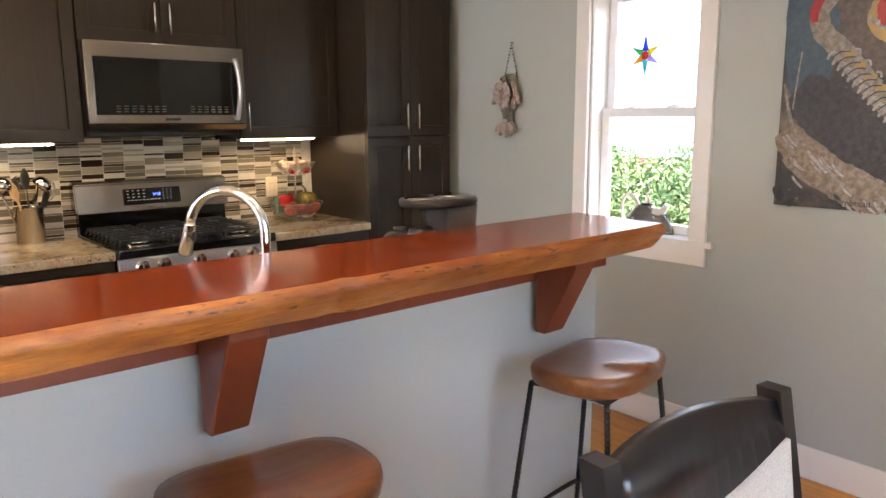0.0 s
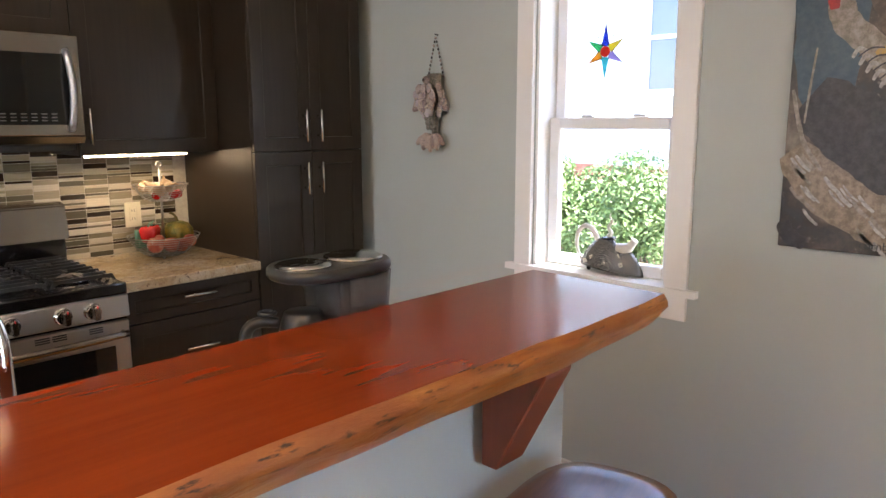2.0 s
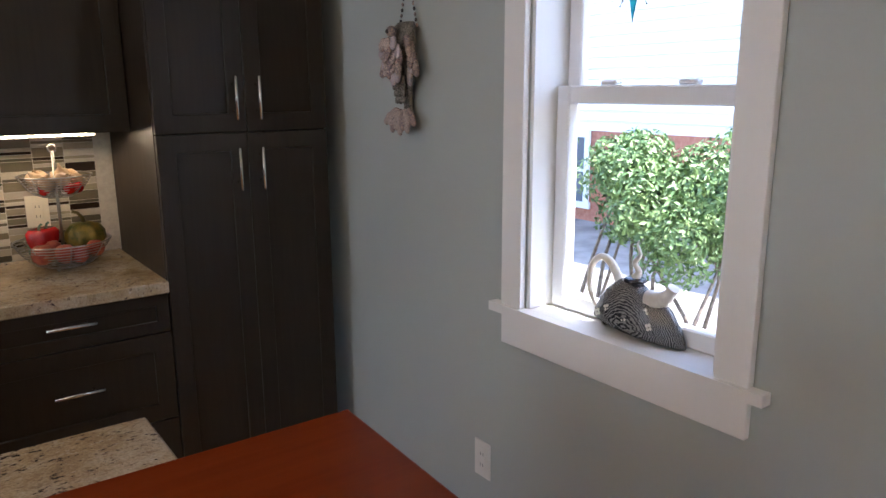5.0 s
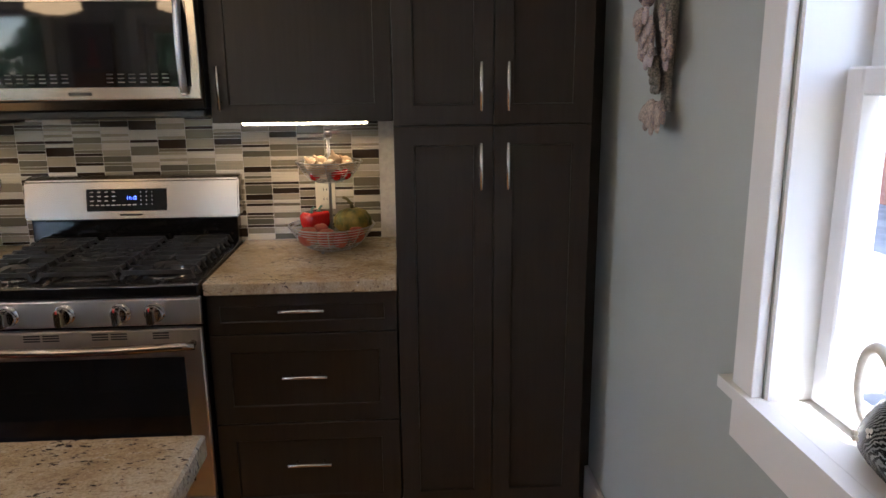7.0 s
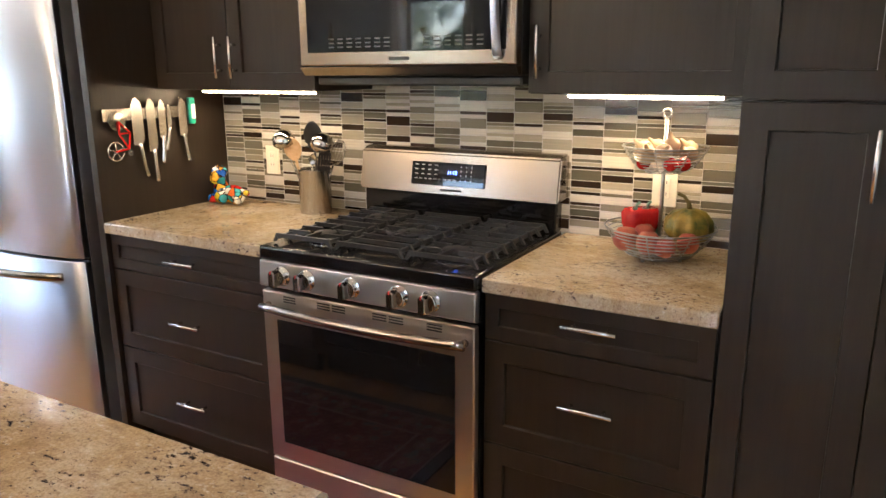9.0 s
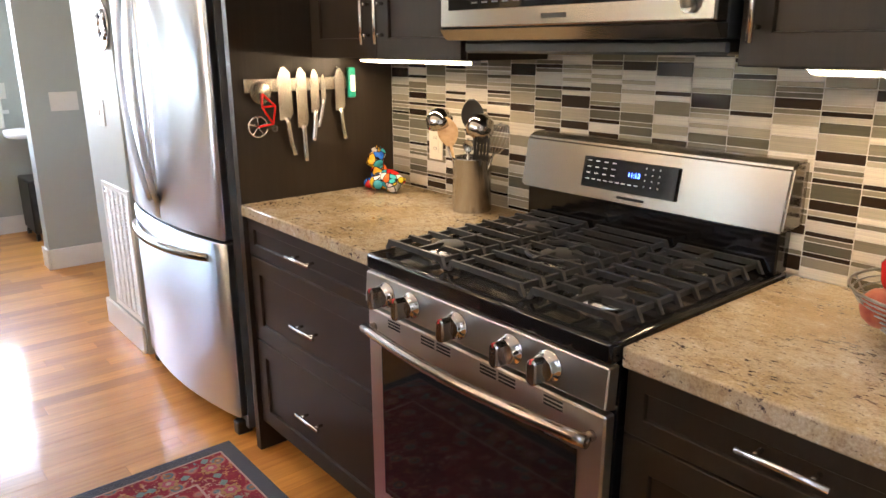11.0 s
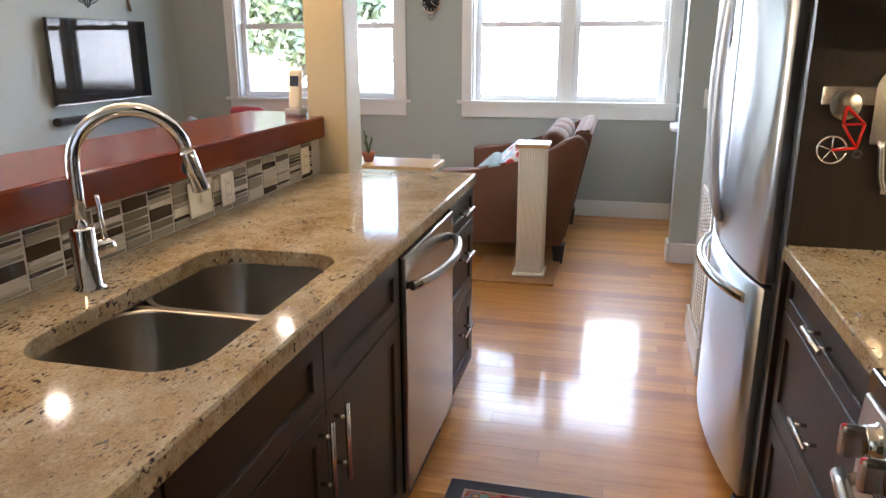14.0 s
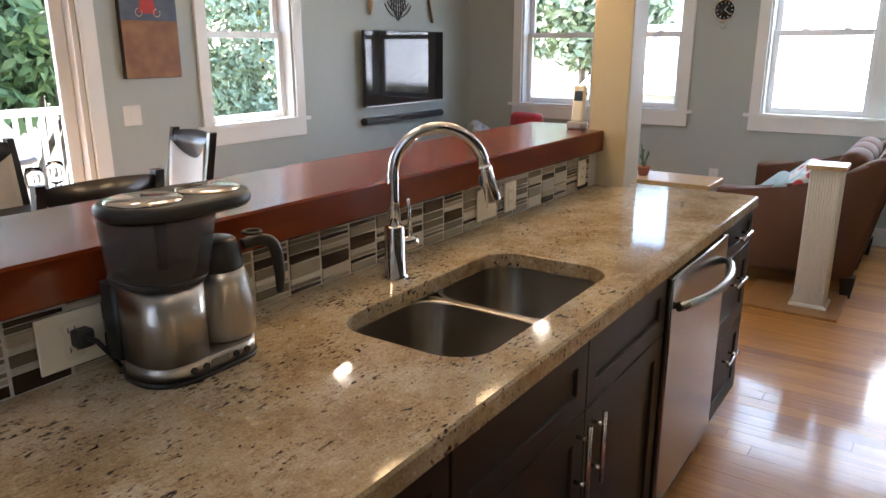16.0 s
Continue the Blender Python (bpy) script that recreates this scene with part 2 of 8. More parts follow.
def live_edge_mat(name):
    """Amber sapwood with long dark cracks, bark flecks and knots."""
    mat = material(name, (0.5, 0.2, 0.05), 0.32)
    n = Nodes(mat)
    a = n.noise(n.coords((2.5, 9, 16)), 2.6, 7, 0.68)
    col = n.ramp(a, [(0.28, (0.17, 0.045, 0.01)), (0.5, (0.42, 0.15, 0.03)), (0.72, (0.6, 0.26, 0.065))])
    broad = n.noise(n.coords((1.2, 3, 3)), 2.2, 3, 0.5)
    col = n.mix(n.ramp(broad, [(0.42, (0, 0, 0)), (0.66, (0.8, 0.8, 0.8))]), col, (0.2, 0.05, 0.012))
    crack = n.noise(n.coords((7, 20, 42)), 2.4, 5, 0.7)
    col = n.mix(n.ramp(crack, [(0.58, (0, 0, 0)), (0.66, (1, 1, 1))]), col, (0.04, 0.014, 0.006))
    n.color(col)
    n.rough(n.map(a, 0.26, 0.45))
    n.bump(crack, 0.7, 0.004)
    return mat


def skin(name, a, b, rough=0.4, scale=30):
    mat = material(name, a, rough)
    n = Nodes(mat)
    n.color(n.mix(n.ramp(n.noise(n.coords(), scale, 4), [(0.35, (0, 0, 0)), (0.65, (1, 1, 1))]), a, b))
    return mat


def glow(name, color, strength):
    mat = material(name, (0.8, 0.8, 0.8), 0.4)
    b = mat.node_tree.nodes["Principled BSDF"]
    b.inputs["Emission Color"].default_value = (*color, 1)
    b.inputs["Emission Strength"].default_value = strength
    return mat


SAGE = paint("sage_wall_paint", (0.42, 0.46, 0.44))
# tan puts the warm lamp light on the column into its colour
WARM_LIT_WALL = paint("warm_lit_wall_paint", (0.52, 0.44, 0.28))
CEILING = paint("ceiling_paint", (0.66, 0.65, 0.62), 0.7)
TRIM = paint("white_trim_paint", (0.8, 0.8, 0.78), 0.35, 0.05)
WHITE_PLASTIC = material("white_plastic", (0.75, 0.74, 0.7), 0.35)
CREAM_PLASTIC = material("cream_plastic", (0.72, 0.66, 0.52), 0.35)
CABINET = wood("stained_cabinet_wood", (0.021, 0.0142, 0.0092), (0.037, 0.0262, 0.018), 0.4, (30, 30, 1.6), 2.2, 0.05)
CABINET.node_tree.nodes["Principled BSDF"].inputs["Specular IOR Level"].default_value = 0.32
CABINET_INSIDE = material("cabinet_shadow_gap", (0.02, 0.017, 0.014), 0.6)
BAR_TOP = wood("cherry_slab", (0.13, 0.02, 0.005), (0.24, 0.043, 0.009), 0.18, (1.2, 14, 14), 1.3, 0.0, coat=0.35)
slab_gloss = BAR_TOP.node_tree.nodes["Principled BSDF"].inputs["Roughness"]
BAR_TOP.node_tree.links.remove(slab_gloss.links[0])
slab_gloss.default_value = 0.16
BAR_TOP.node_tree.nodes["Principled BSDF"].inputs["Specular IOR Level"].default_value = 0.36
slab_relief = BAR_TOP.node_tree.nodes["Principled BSDF"].inputs["Normal"]
BAR_TOP.node_tree.links.remove(slab_relief.links[0])
BAR_TOP.node_tree.nodes["Principled BSDF"].inputs["Coat Weight"].default_value = 0.0
BAR_EDGE = live_edge_mat("live_edge_sapwood")
CORBEL = wood("cherry_corbel", (0.15, 0.03, 0.012), (0.24, 0.055, 0.02), 0.35, (12, 12, 2), 2.0, 0.06)
SEAT_WOOD = wood("stool_seat_wood", (0.12, 0.042, 0.014), (0.27, 0.105, 0.036), 0.28, (3, 26, 26), 1.8, 0.05, coat=0.3)
PLANK = wood("floor_board_wood", (0.45, 0.165, 0.028), (0.79, 0.39, 0.088), 0.42, (26, 1.5, 20), 2.0, 0.03, by_object=0.65, coat=0.6)
LIGHT_OAK = wood("light_oak", (0.5, 0.3, 0.13), (0.68, 0.46, 0.22), 0.3, (3, 22, 22), 2.0, 0.05)
PLANK.node_tree.nodes["Principled BSDF"].inputs["Specular IOR Level"].default_value = 0.35
GRANITE = granite_mat("granite")
STEEL = brushed("brushed_steel", (0.37, 0.335, 0.29), 0.22, (1, 1, 90), 0.5)
SATIN_STEEL = brushed("satin_drawn_steel", (0.46, 0.435, 0.4), 0.3, (60, 60, 1))
MIRROR_STEEL = material("mirror_steel", (0.55, 0.53, 0.5), 0.09, 1.0)
STEEL_UP = brushed("brushed_steel_upright_grain", (0.7, 0.75, 0.83), 0.34, (90, 90, 1), 0.85)
SINK_STEEL = brushed("sink_steel", (0.38, 0.36, 0.33), 0.28, (60, 3, 3))
RANGE_STEEL = brushed("range_front_steel", (0.58, 0.55, 0.51), 0.33, (1, 1, 90))
CANISTER_STEEL = brushed("canister_steel", (0.45, 0.43, 0.41), 0.2, (90, 90, 1), 0.85)
WIRE = material("steel_wire", (0.34, 0.33, 0.32), 0.28, 1.0)
CHROME = material("chrome", (0.82, 0.82, 0.82), 0.06, 1.0)
NICKEL = material("satin_nickel", (0.7, 0.69, 0.67), 0.25, 1.0)
BLACK_GLASS = material("black_glass", (0.008, 0.008, 0.009), 0.04)
BLACK_ENAMEL = material("black_enamel", (0.008, 0.008, 0.009), 0.1)
BLACK_PLASTIC = material("black_plastic", (0.02, 0.02, 0.021), 0.38)
CAST_IRON = skin("cast_iron", (0.012, 0.012, 0.013), (0.024, 0.024, 0.026), 0.5, 90)
BLACK_STEEL = material("blackened_steel", (0.03, 0.03, 0.032), 0.4, 0.6)


# ---- the large structure ----
EAST, WEST, SOUTH, NORTH, HIGH = 3.515, -3.473, -0.27, 4.80, 2.70
BACK = 6.6


def wall_with_openings(bm, a0, a1, z0, z1, openings, put):
    """Boxes round the openings (a, b, low, high) of a wall that runs from a0 to a1."""
    at = a0
    for a, b, low, high in sorted(openings):
        put(bm, at, a, z0, z1)
        if low > z0:
            put(bm, a, b, z0, low)
        put(bm, a, b, high, z1)
        at = b
    put(bm, at, a1, z0, z1)


def wall_x(x0, x1):
    return lambda bm, a, b, c, d: box(bm, x0, x1, a, b, c, d)


def wall_y(y0, y1):
    return lambda bm, a, b, c, d: box(bm, a, b, y0, y1, c, d)


T = 0.17
E_WIN = (2.638, 3.222, 0.928, 2.09)
W_WIN = (2.52, 4.09, 0.95, 2.18)
W_WIN2 = (0.35, 1.85, 0.95, 2.18)
S_WIN = (-1.1, -0.35, 0.965, 2.18)
S_DOOR = (0.505, 2.335, 0.02, 2.08)


def hole(w):
    return (w[0], w[1], w[2] - 0.026, w[3])


bm = B()
wall_with_openings(bm, SOUTH - T, BACK, -0.3, HIGH, [hole(E_WIN)], wall_x(EAST, EAST + T))
setting("wall_east", bm, SAGE, "sage green painted plaster wall with one window", "wall")
bm = B()
wall_with_openings(bm, SOUTH - T, BACK, -0.3, HIGH, [hole(W_WIN), hole(W_WIN2)], wall_x(WEST - T, WEST))
setting("wall_west", bm, SAGE, "sage green painted wall with two wide windows", "wall")
bm = B()
wall_with_openings(bm, WEST, EAST, -0.3, HIGH, [hole(S_WIN), (S_DOOR[0], S_DOOR[1], 0.0, S_DOOR[3])], wall_y(SOUTH - T, SOUTH))
setting("wall_south", bm, SAGE, "sage green painted wall with a window and a glass door", "wall")
bm = B()
box(bm, -0.975, EAST, NORTH, NORTH + 0.14, 0, HIGH)
setting("wall_north", bm, SAGE, "sage green painted wall behind the kitchen units", "wall")
bm = B()
box(bm, -0.975, -0.40, 4.145, NORTH, 0, HIGH)
setting("wall_beside_fridge", bm, SAGE, "sage green wall beside the fridge with a return air grille", "wall")
bm = B()
box(bm, -2.33, -2.20, 4.117, BACK, 0, HIGH)
setting("wall_stub", bm, SAGE, "sage green stub wall between hall and living room", "wall")
bm = B()
box(bm, WEST, EAST, BACK, BACK + 0.14, 0, HIGH)
setting("wall_back", bm, SAGE, "plain sage green wall that closes the hall", "wall")
bm = B()
# the slab runs past the walls as an added, unseen overhang against the sun
box(bm, WEST - 0.6, EAST + 0.6, SOUTH - 0.6, BACK + 0.3, HIGH, HIGH + 0.2)
setting("ceiling", bm, CEILING, "plain white painted ceiling", "ceiling")
bm = B()
box(bm, WEST, EAST, SOUTH, BACK, -0.3, -0.012)
setting("floor", bm, material("subfloor", (0.06, 0.03, 0.015), 0.8), "hardwood strip floor in warm amber tones, glossy", "floor")
FLOOR = bpy.data.objects["floor"]

def tile_y(x):
    """The tiled face of the half wall, which is a little out of square."""
    return 2.53 + 0.014 * (2.3 - x)


# the knee wall behind the peninsula, and the post at its end
bm = B()
prism(bm, [(-0.033, 2.42, 0), (2.538, 2.42, 0), (2.538, tile_y(2.538) - 0.011, 0), (-0.033, tile_y(-0.033) - 0.011, 0)], (0, 0, 1.05))
setting("knee_wall", bm, SAGE, "pale sage half wall that carries the bar top", "wall")
bm = B()
box(bm, -0.195, -0.035, 2.53, 2.694, 0, HIGH, 0.004)
setting("wall_column", bm, WARM_LIT_WALL, "square column at the end of the bar, warm light put into its tan colour", "column")

# baseboards
bm = B()


def base_board(bm, x0, x1, y0, y1):
    box(bm, x0, x1, y0, y1, 0.0, 0.135, 0.003)


base_board(bm, EAST - 0.016, EAST - 0.001, SOUTH + 0.02, 4.379)
base_board(bm, WEST + 0.001, WEST + 0.016, SOUTH + 0.02, BACK)
base_board(bm, WEST + 0.02, 0.40, SOUTH + 0.001, SOUTH + 0.016)
base_board(bm, 2.44, EAST - 0.02, SOUTH + 0.001, SOUTH + 0.016)
base_board(bm, -2.34, -2.185, 4.101, 4.116)
base_board(bm, -2.199, -2.184, 4.118, BACK)
base_board(bm, -0.991, -0.976, 4.129, NORTH)
base_board(bm, -0.975, -0.42, 4.129, 4.144)
base_board(bm, 0.03, 2.538, 2.404, 2.419)
base_board(bm, 2.539, 2.554, 2.404, 2.51)
setting("baseboard", bm, TRIM, "tall white painted baseboard", "baseboard")


# ---- windows ----
def glass_mat():
    mat = material("window_glass", (1, 1, 1), 0.0)
    b = mat.node_tree.nodes["Principled BSDF"]
    b.inputs["Transmission Weight"].default_value = 1.0
    b.inputs["IOR"].default_value = 1.02
    return mat


PANE = glass_mat()
VINYL = material("white_vinyl", (0.78, 0.79, 0.8), 0.3)


def window(name, side, origin, width, low, high, rail, units, label, c=0.09, drop=0.135):
    """A cased opening with double-hung sashes; along runs from 0 to width, out is into the room."""
    m = local(side, origin)
    w = new(name)
    ORIGIN[w] = Vector((0, 0, 0))
    tagged(w, label, "window", "", "structure")
    bm = B()
    for a0, a1, z0, z1 in ((-c, -0.004, low, high + c), (width + 0.004, width + c, low, high + c), (-0.003, width + 0.003, high + 0.004, high + c)):
        box(bm, a0, a1, 0.001, 0.022, z0, z1, 0.002)
    box(bm, -c - 0.012, width + c + 0.012, 0.001, 0.03, high + c + 0.001, high + c + 0.025, 0.002)
    part("window_frame", bm, TRIM, w, "white painted flat casing", m)
    bm = B()
    box(bm, -c - 0.038, width + c + 0.038, 0.0025, 0.034, low - 0.025, low)
    box(bm, 0.0005, width - 0.0005, -0.165, 0.002, low - 0.0255, low)
    part("window_sill", bm, TRIM, w, "white painted stool", m)
    bm = B()
    box(bm, -c, width + c, 0.001, 0.02, low - drop, low - 0.026, 0.002)
    part("apron", bm, TRIM, w, "", m)
    bm = B()
    for a0, a1, z0, z1 in ((0.0005, 0.012, low + 0.001, high - 0.001), (width - 0.012, width - 0.0005, low + 0.001, high - 0.001), (0.013, width - 0.013, high - 0.012, high - 0.0005)):
        box(bm, a0, a1, -0.165, -0.001, z0, z1)
    part("jamb", bm, TRIM, w, "", m)
    each = width / units
    for k in range(units):
        a, b = k * each + 0.013, (k + 1) * each - 0.013
        if k:
            bm = B()
            box(bm, k * each - 0.045, k * each + 0.045, -0.16, -0.06, low + 0.001, high - 0.013)
            part("mullion", bm, TRIM, w, "", m)
            a += 0.032
        if k < units - 1:
            b -= 0.032
        for upper in (0, 1):
            z0, z1 = (rail - 0.02, high - 0.013) if upper else (low + 0.001, rail + 0.025)
            d0, d1 = (-0.15, -0.118) if upper else (-0.115, -0.08)
            s = 0.045
            bm = B()
            box(bm, a, a + s, d0, d1, z0, z1, 0.004)
            box(bm, b - s, b, d0, d1, z0, z1, 0.004)
            box(bm, a + s + 0.0005, b - s - 0.0005, d0, d1, z0, z0 + (0.045 if not upper else 0.04), 0.004)
            box(bm, a + s + 0.0005, b - s - 0.0005, d0, d1, z1 - 0.045, z1, 0.004)
            sash = part("sash", bm, VINYL, w, "white vinyl sash", m)
            bm = B()
            g = (d0 + d1) / 2
            box(bm, a + s - 0.005, b - s + 0.005, g - 0.002, g + 0.002, z0 + 0.035, z1 - 0.04)
            pane = part("pane", bm, PANE, sash, "", m)
            pane.visible_shadow = False
            if not upper:
                for u in (0.3, 0.7):
                    bm = B()
                    box(bm, a + (b - a) * u - 0.025, a + (b - a) * u + 0.025, d0 + 0.004, d1 - 0.004, z1 + 0.0005, z1 + 0.012, 0.004)
                    part("sash_lock", bm, VINYL, sash, "", m)
    return w


window("window_1", "W", (EAST, E_WIN[1], 0), E_WIN[1] - E_WIN[0], E_WIN[2], E_WIN[3], 1.497, 1, "white double-hung window with a deep sill", 0.082, 0.114)
window("window_2", "E", (WEST, W_WIN[0], 0), W_WIN[1] - W_WIN[0], W_WIN[2], W_WIN[3], 1.565, 2, "white twin double-hung window over the sofa")
window("window_3", "E", (WEST, W_WIN2[0], 0), W_WIN2[1] - W_WIN2[0], W_WIN2[2], W_WIN2[3], 1.565, 2, "white twin double-hung window beside the television")
window("window_4", "N", (S_WIN[1], SOUTH, 0), S_WIN[1] - S_WIN[0], S_WIN[2], S_WIN[3], 1.548, 1, "white double-hung window over the dining corner")


def glass_door():
    m = local("N", (S_DOOR[1], SOUTH, 0))
    wd = S_DOOR[1] - S_DOOR[0]
    d = new("door_1")
    ORIGIN[d] = Vector((0, 0, 0))
    tagged(d, "white sliding glass door to the deck, closed", "door", "", "structure")
    bm = B()
    for a0, a1, z0, z1 in ((-0.1, -0.004, 0.0, 2.18), (wd + 0.004, wd + 0.1, 0.0, 2.18), (-0.003, wd + 0.003, 2.084, 2.18)):
        box(bm, a0, a1, 0.001, 0.022, z0, z1, 0.002)
    part("door_frame", bm, TRIM, d, "white painted flat casing", m)
    bm = B()
    box(bm, 0.001, wd - 0.001, -0.165, -0.001, 0.0, 0.02)
    part("threshold", bm, NICKEL, d, "", m)
    bm = B()
    for a0, a1, z0, z1 in ((0.0005, 0.03, 0.021, 2.079), (wd - 0.03, wd - 0.0005, 0.021, 2.079), (0.031, wd - 0.031, 2.05, 2.079)):
        box(bm, a0, a1, -0.165, -0.001, z0, z1)
    part("jamb", bm, TRIM, d, "", m)
    for a, b, y in ((0.032, wd / 2 + 0.04, -0.13), (wd / 2 - 0.04, wd - 0.032, -0.08)):
        bm = B()
        s = 0.075
        box(bm, a, a + s, y - 0.018, y + 0.018, 0.022, 2.048, 0.004)
        box(bm, b - s, b, y - 0.018, y + 0.018, 0.022, 2.048, 0.004)
        box(bm, a + s, b - s, y - 0.018, y + 0.018, 0.022, 0.12, 0.004)
        box(bm, a + s, b - s, y - 0.018, y + 0.018, 1.97, 2.048, 0.004)
        leaf = part("leaf", bm, VINYL, d, "white sliding leaf", m)
        bm = B()
        box(bm, a + s - 0.005, b - s + 0.005, y - 0.003, y + 0.003, 0.115, 1.975)
        part("pane", bm, PANE, leaf, "", m).visible_shadow = False


glass_door()


# ---- kitchen units ----
def pull(bm, a, z, length, upright, out=0.03, r=0.006):
    """A bar pull centred at (a, z) on a front at out = 0."""
    h = length / 2
    ends = ((a, out, z - h), (a, out, z + h)) if upright else ((a - h, out, z), (a + h, out, z))
    tube(bm, ends, r, 10)
    k = 0.62
    for s in (-k, k):
        p = (a, 0, z + s * h) if upright else (a + s * h, 0, z)
        q = (a, out, z + s * h) if upright else (a + s * h, out, z)
        tube(bm, (p, q), r * 0.8, 8)


def front(parent, name, m, a0, a1, z0, z1, handle, rim=0.058, thick=0.02, flat=False):
    """A shaker front with a recessed panel; handle is (a, z, length, upright) or None."""
    bm = B()
    if flat:
        box(bm, a0, a1, 0.0, thick, z0, z1, 0.002)
    else:
        r = min(rim, (z1 - z0) * 0.3)
        e = 0.0015

        def rect(k, out):
            return [bm.verts.new(p) for p in ((a0 + k, out, z0 + k), (a1 - k, out, z0 + k), (a1 - k, out, z1 - k), (a0 + k, out, z1 - k))]

        loops = [rect(0, 0), rect(0, thick - e), rect(e, thick), rect(r - e, thick), rect(r, thick - e), rect(r + 0.001, thick - 0.009)]
        for p, q in zip(loops, loops[1:]):
            for i in range(4):
                bm.faces.new((p[i], p[(i + 1) % 4], q[(i + 1) % 4], q[i]))
        bm.faces.new(loops[0][::-1])
        bm.faces.new(loops[-1])
    ob = part(name, bm, CABINET, parent, "", m)
    if handle:
        bm = B()
        a, z, length, upright = handle
        pull(bm, a, z, length, upright)
        bm.transform(Matrix.Translation((0, thick, 0)))
        part("handle", bm, NICKEL, ob, "satin nickel bar pull", m)
    return ob


def cabinet(name, label, side, origin, width, depth, z0, z1, fronts, toe=0.0, group="", solid=None):
    """A carcass whose face lies at out = 0, with its fronts (name, a0, a1, z0, z1, handle, flat)."""
    m = local(side, origin)
    c = thing(name, m @ Vector((width / 2, -depth / 2, z0)), label, "cabinet", group)
    bm = B()
    box(bm, 0.0005, width - 0.0005, -depth, -0.001, z0 + toe, solid or z1, 0.001)
    if solid:
        box(bm, 0.0005, width - 0.0005, -0.02, -0.001, solid + 0.0005, z1)
    if toe:
        box(bm, 0.0005, width - 0.0005, -depth, -0.075, z0, z0 + toe - 0.0005)
    part("body", bm, CABINET, c, "", m)
    for f in fronts:
        front(c, f[0], m, f[1], f[2], f[3], f[4], f[5], flat=len(f) > 6 and f[6])
    return c


FACE = 4.205  # carcass faces of the wall units
g = 0.0025


def drawer_base(name_x0, width, side, y, label, group, up=0.0):
    hs = ((0.745, 0.872), (0.442, 0.74), (0.118, 0.437))
    fr = [("drawer", g, width - g, a, b, (width / 2, (a + b) / 2 + up * 0.7 if b > 0.8 else b - 0.155 + up, 0.14, False)) for a, b in hs]
    return cabinet("drawer_cabinet", label, side, (name_x0, y, 0), width, 0.58, 0, 0.8745, fr, 0.11, group)


drawer_base(0.723, 0.768, "S", FACE, "dark brown stained three-drawer cabinet under granite beside the range", "kitchen base cabinets")
drawer_base(2.246, 0.588, "S", FACE, "dark brown stained three-drawer cabinet between range and pantry", "kitchen base cabinets", 0.021)
# tall pantry
px0, pw = 2.836, 0.597
sm = pw / 2
cabinet("pantry_cabinet", "tall dark brown stained pantry cabinet with four doors", "S", (px0, FACE, 0), pw, 0.585, 0, 2.45, [
    ("door", g, sm - 0.001, 0.115, 1.376, (sm - 0.04, 1.258, 0.14, True)), ("door", sm + 0.001, pw - g, 0.115, 1.376, (sm + 0.04, 1.258, 0.14, True)),
    ("door", g, sm - 0.001, 1.381, 2.445, (sm - 0.04, 1.49, 0.14, True)), ("door", sm + 0.001, pw - g, 1.381, 2.445, (sm + 0.04, 1.49, 0.14, True))], 0.11)
bm = B()
box(bm, px0 + pw + 0.0005, EAST - 0.001, 4.38, 4.398, 0, 2.45)
single("filler_panel", bm, CABINET, (px0 + pw + 0.04, 4.39, 0), "dark brown stained filler board beside the pantry", "panel")
bm = B()
box(bm, px0, EAST - 0.001, FACE + 0.05, NORTH - 0.001, 2.451, HIGH - 0.001)
setting("wall_return", bm, SAGE, "sage painted soffit above the pantry", "wall")
# wall cabinets
UFACE = 4.48


def wall_unit(x0, width, z0, z1, split, handles, label):
    fr = []
    cuts = [0.0, *split, width]
    for (a, b), h in zip(zip(cuts, cuts[1:]), handles):
        fr.append(("door", a + g, b - g, z0 + 0.002, z1 - 0.002, h))
    return cabinet("wall_cabinet", label, "S", (x0, UFACE, 0), width, NORTH - UFACE - 0.002, z0, z1, fr, 0, "kitchen wall cabinets")


wall_unit(2.240, 0.594, 1.378, 2.45, [], [(0.035, 1.49, 0.14, True)], "dark brown stained wall cabinet with one door")
wall_unit(0.723, 0.764, 1.378, 2.45, [0.382], [(0.346, 1.49, 0.14, True), (0.417, 1.49, 0.14, True)], "dark brown stained wall cabinet with two doors")
wall_unit(1.4885, 0.750, 1.825, 2.45, [0.375], [(0.340, 1.94, 0.14, True), (0.410, 1.94, 0.14, True)], "short dark brown stained cabinet above the microwave")
# the panel between fridge and counter, and the cabinet over the fridge
bm = B()
box(bm, 0.688, 0.7215, 4.17, NORTH - 0.002, 0.0, 2.45, 0.001)
single("fridge_side_panel", bm, CABINET, (0.67, 4.5, 0), "dark brown stained tall panel beside the fridge", "panel")
cabinet("fridge_cabinet", "dark brown stained cabinet over the fridge", "S", (-0.395, 4.25, 0), 1.08, 0.545, 1.86, 2.45, [
    ("door", g, 0.52, 1.862, 2.448, (0.48, 1.97, 0.14, True)), ("door", 0.525, 1.043, 1.862, 2.448, (0.565, 1.97, 0.14, True))])

# worktops


def slab(name, label, x0, x1, y0, y1, z0=0.875, z1=0.915, at=None):
    bm = B()
    box(bm, x0, x1, y0, y1, z0, z1, 0.005, 2)
    return single(name, bm, GRANITE, at or ((x0 + x1) / 2, (y0 + y1) / 2, z0), label, "worktop")


slab("worktop", "speckled beige granite worktop with dark flecks", 0.7225, 1.492, 4.165, NORTH - 0.001)
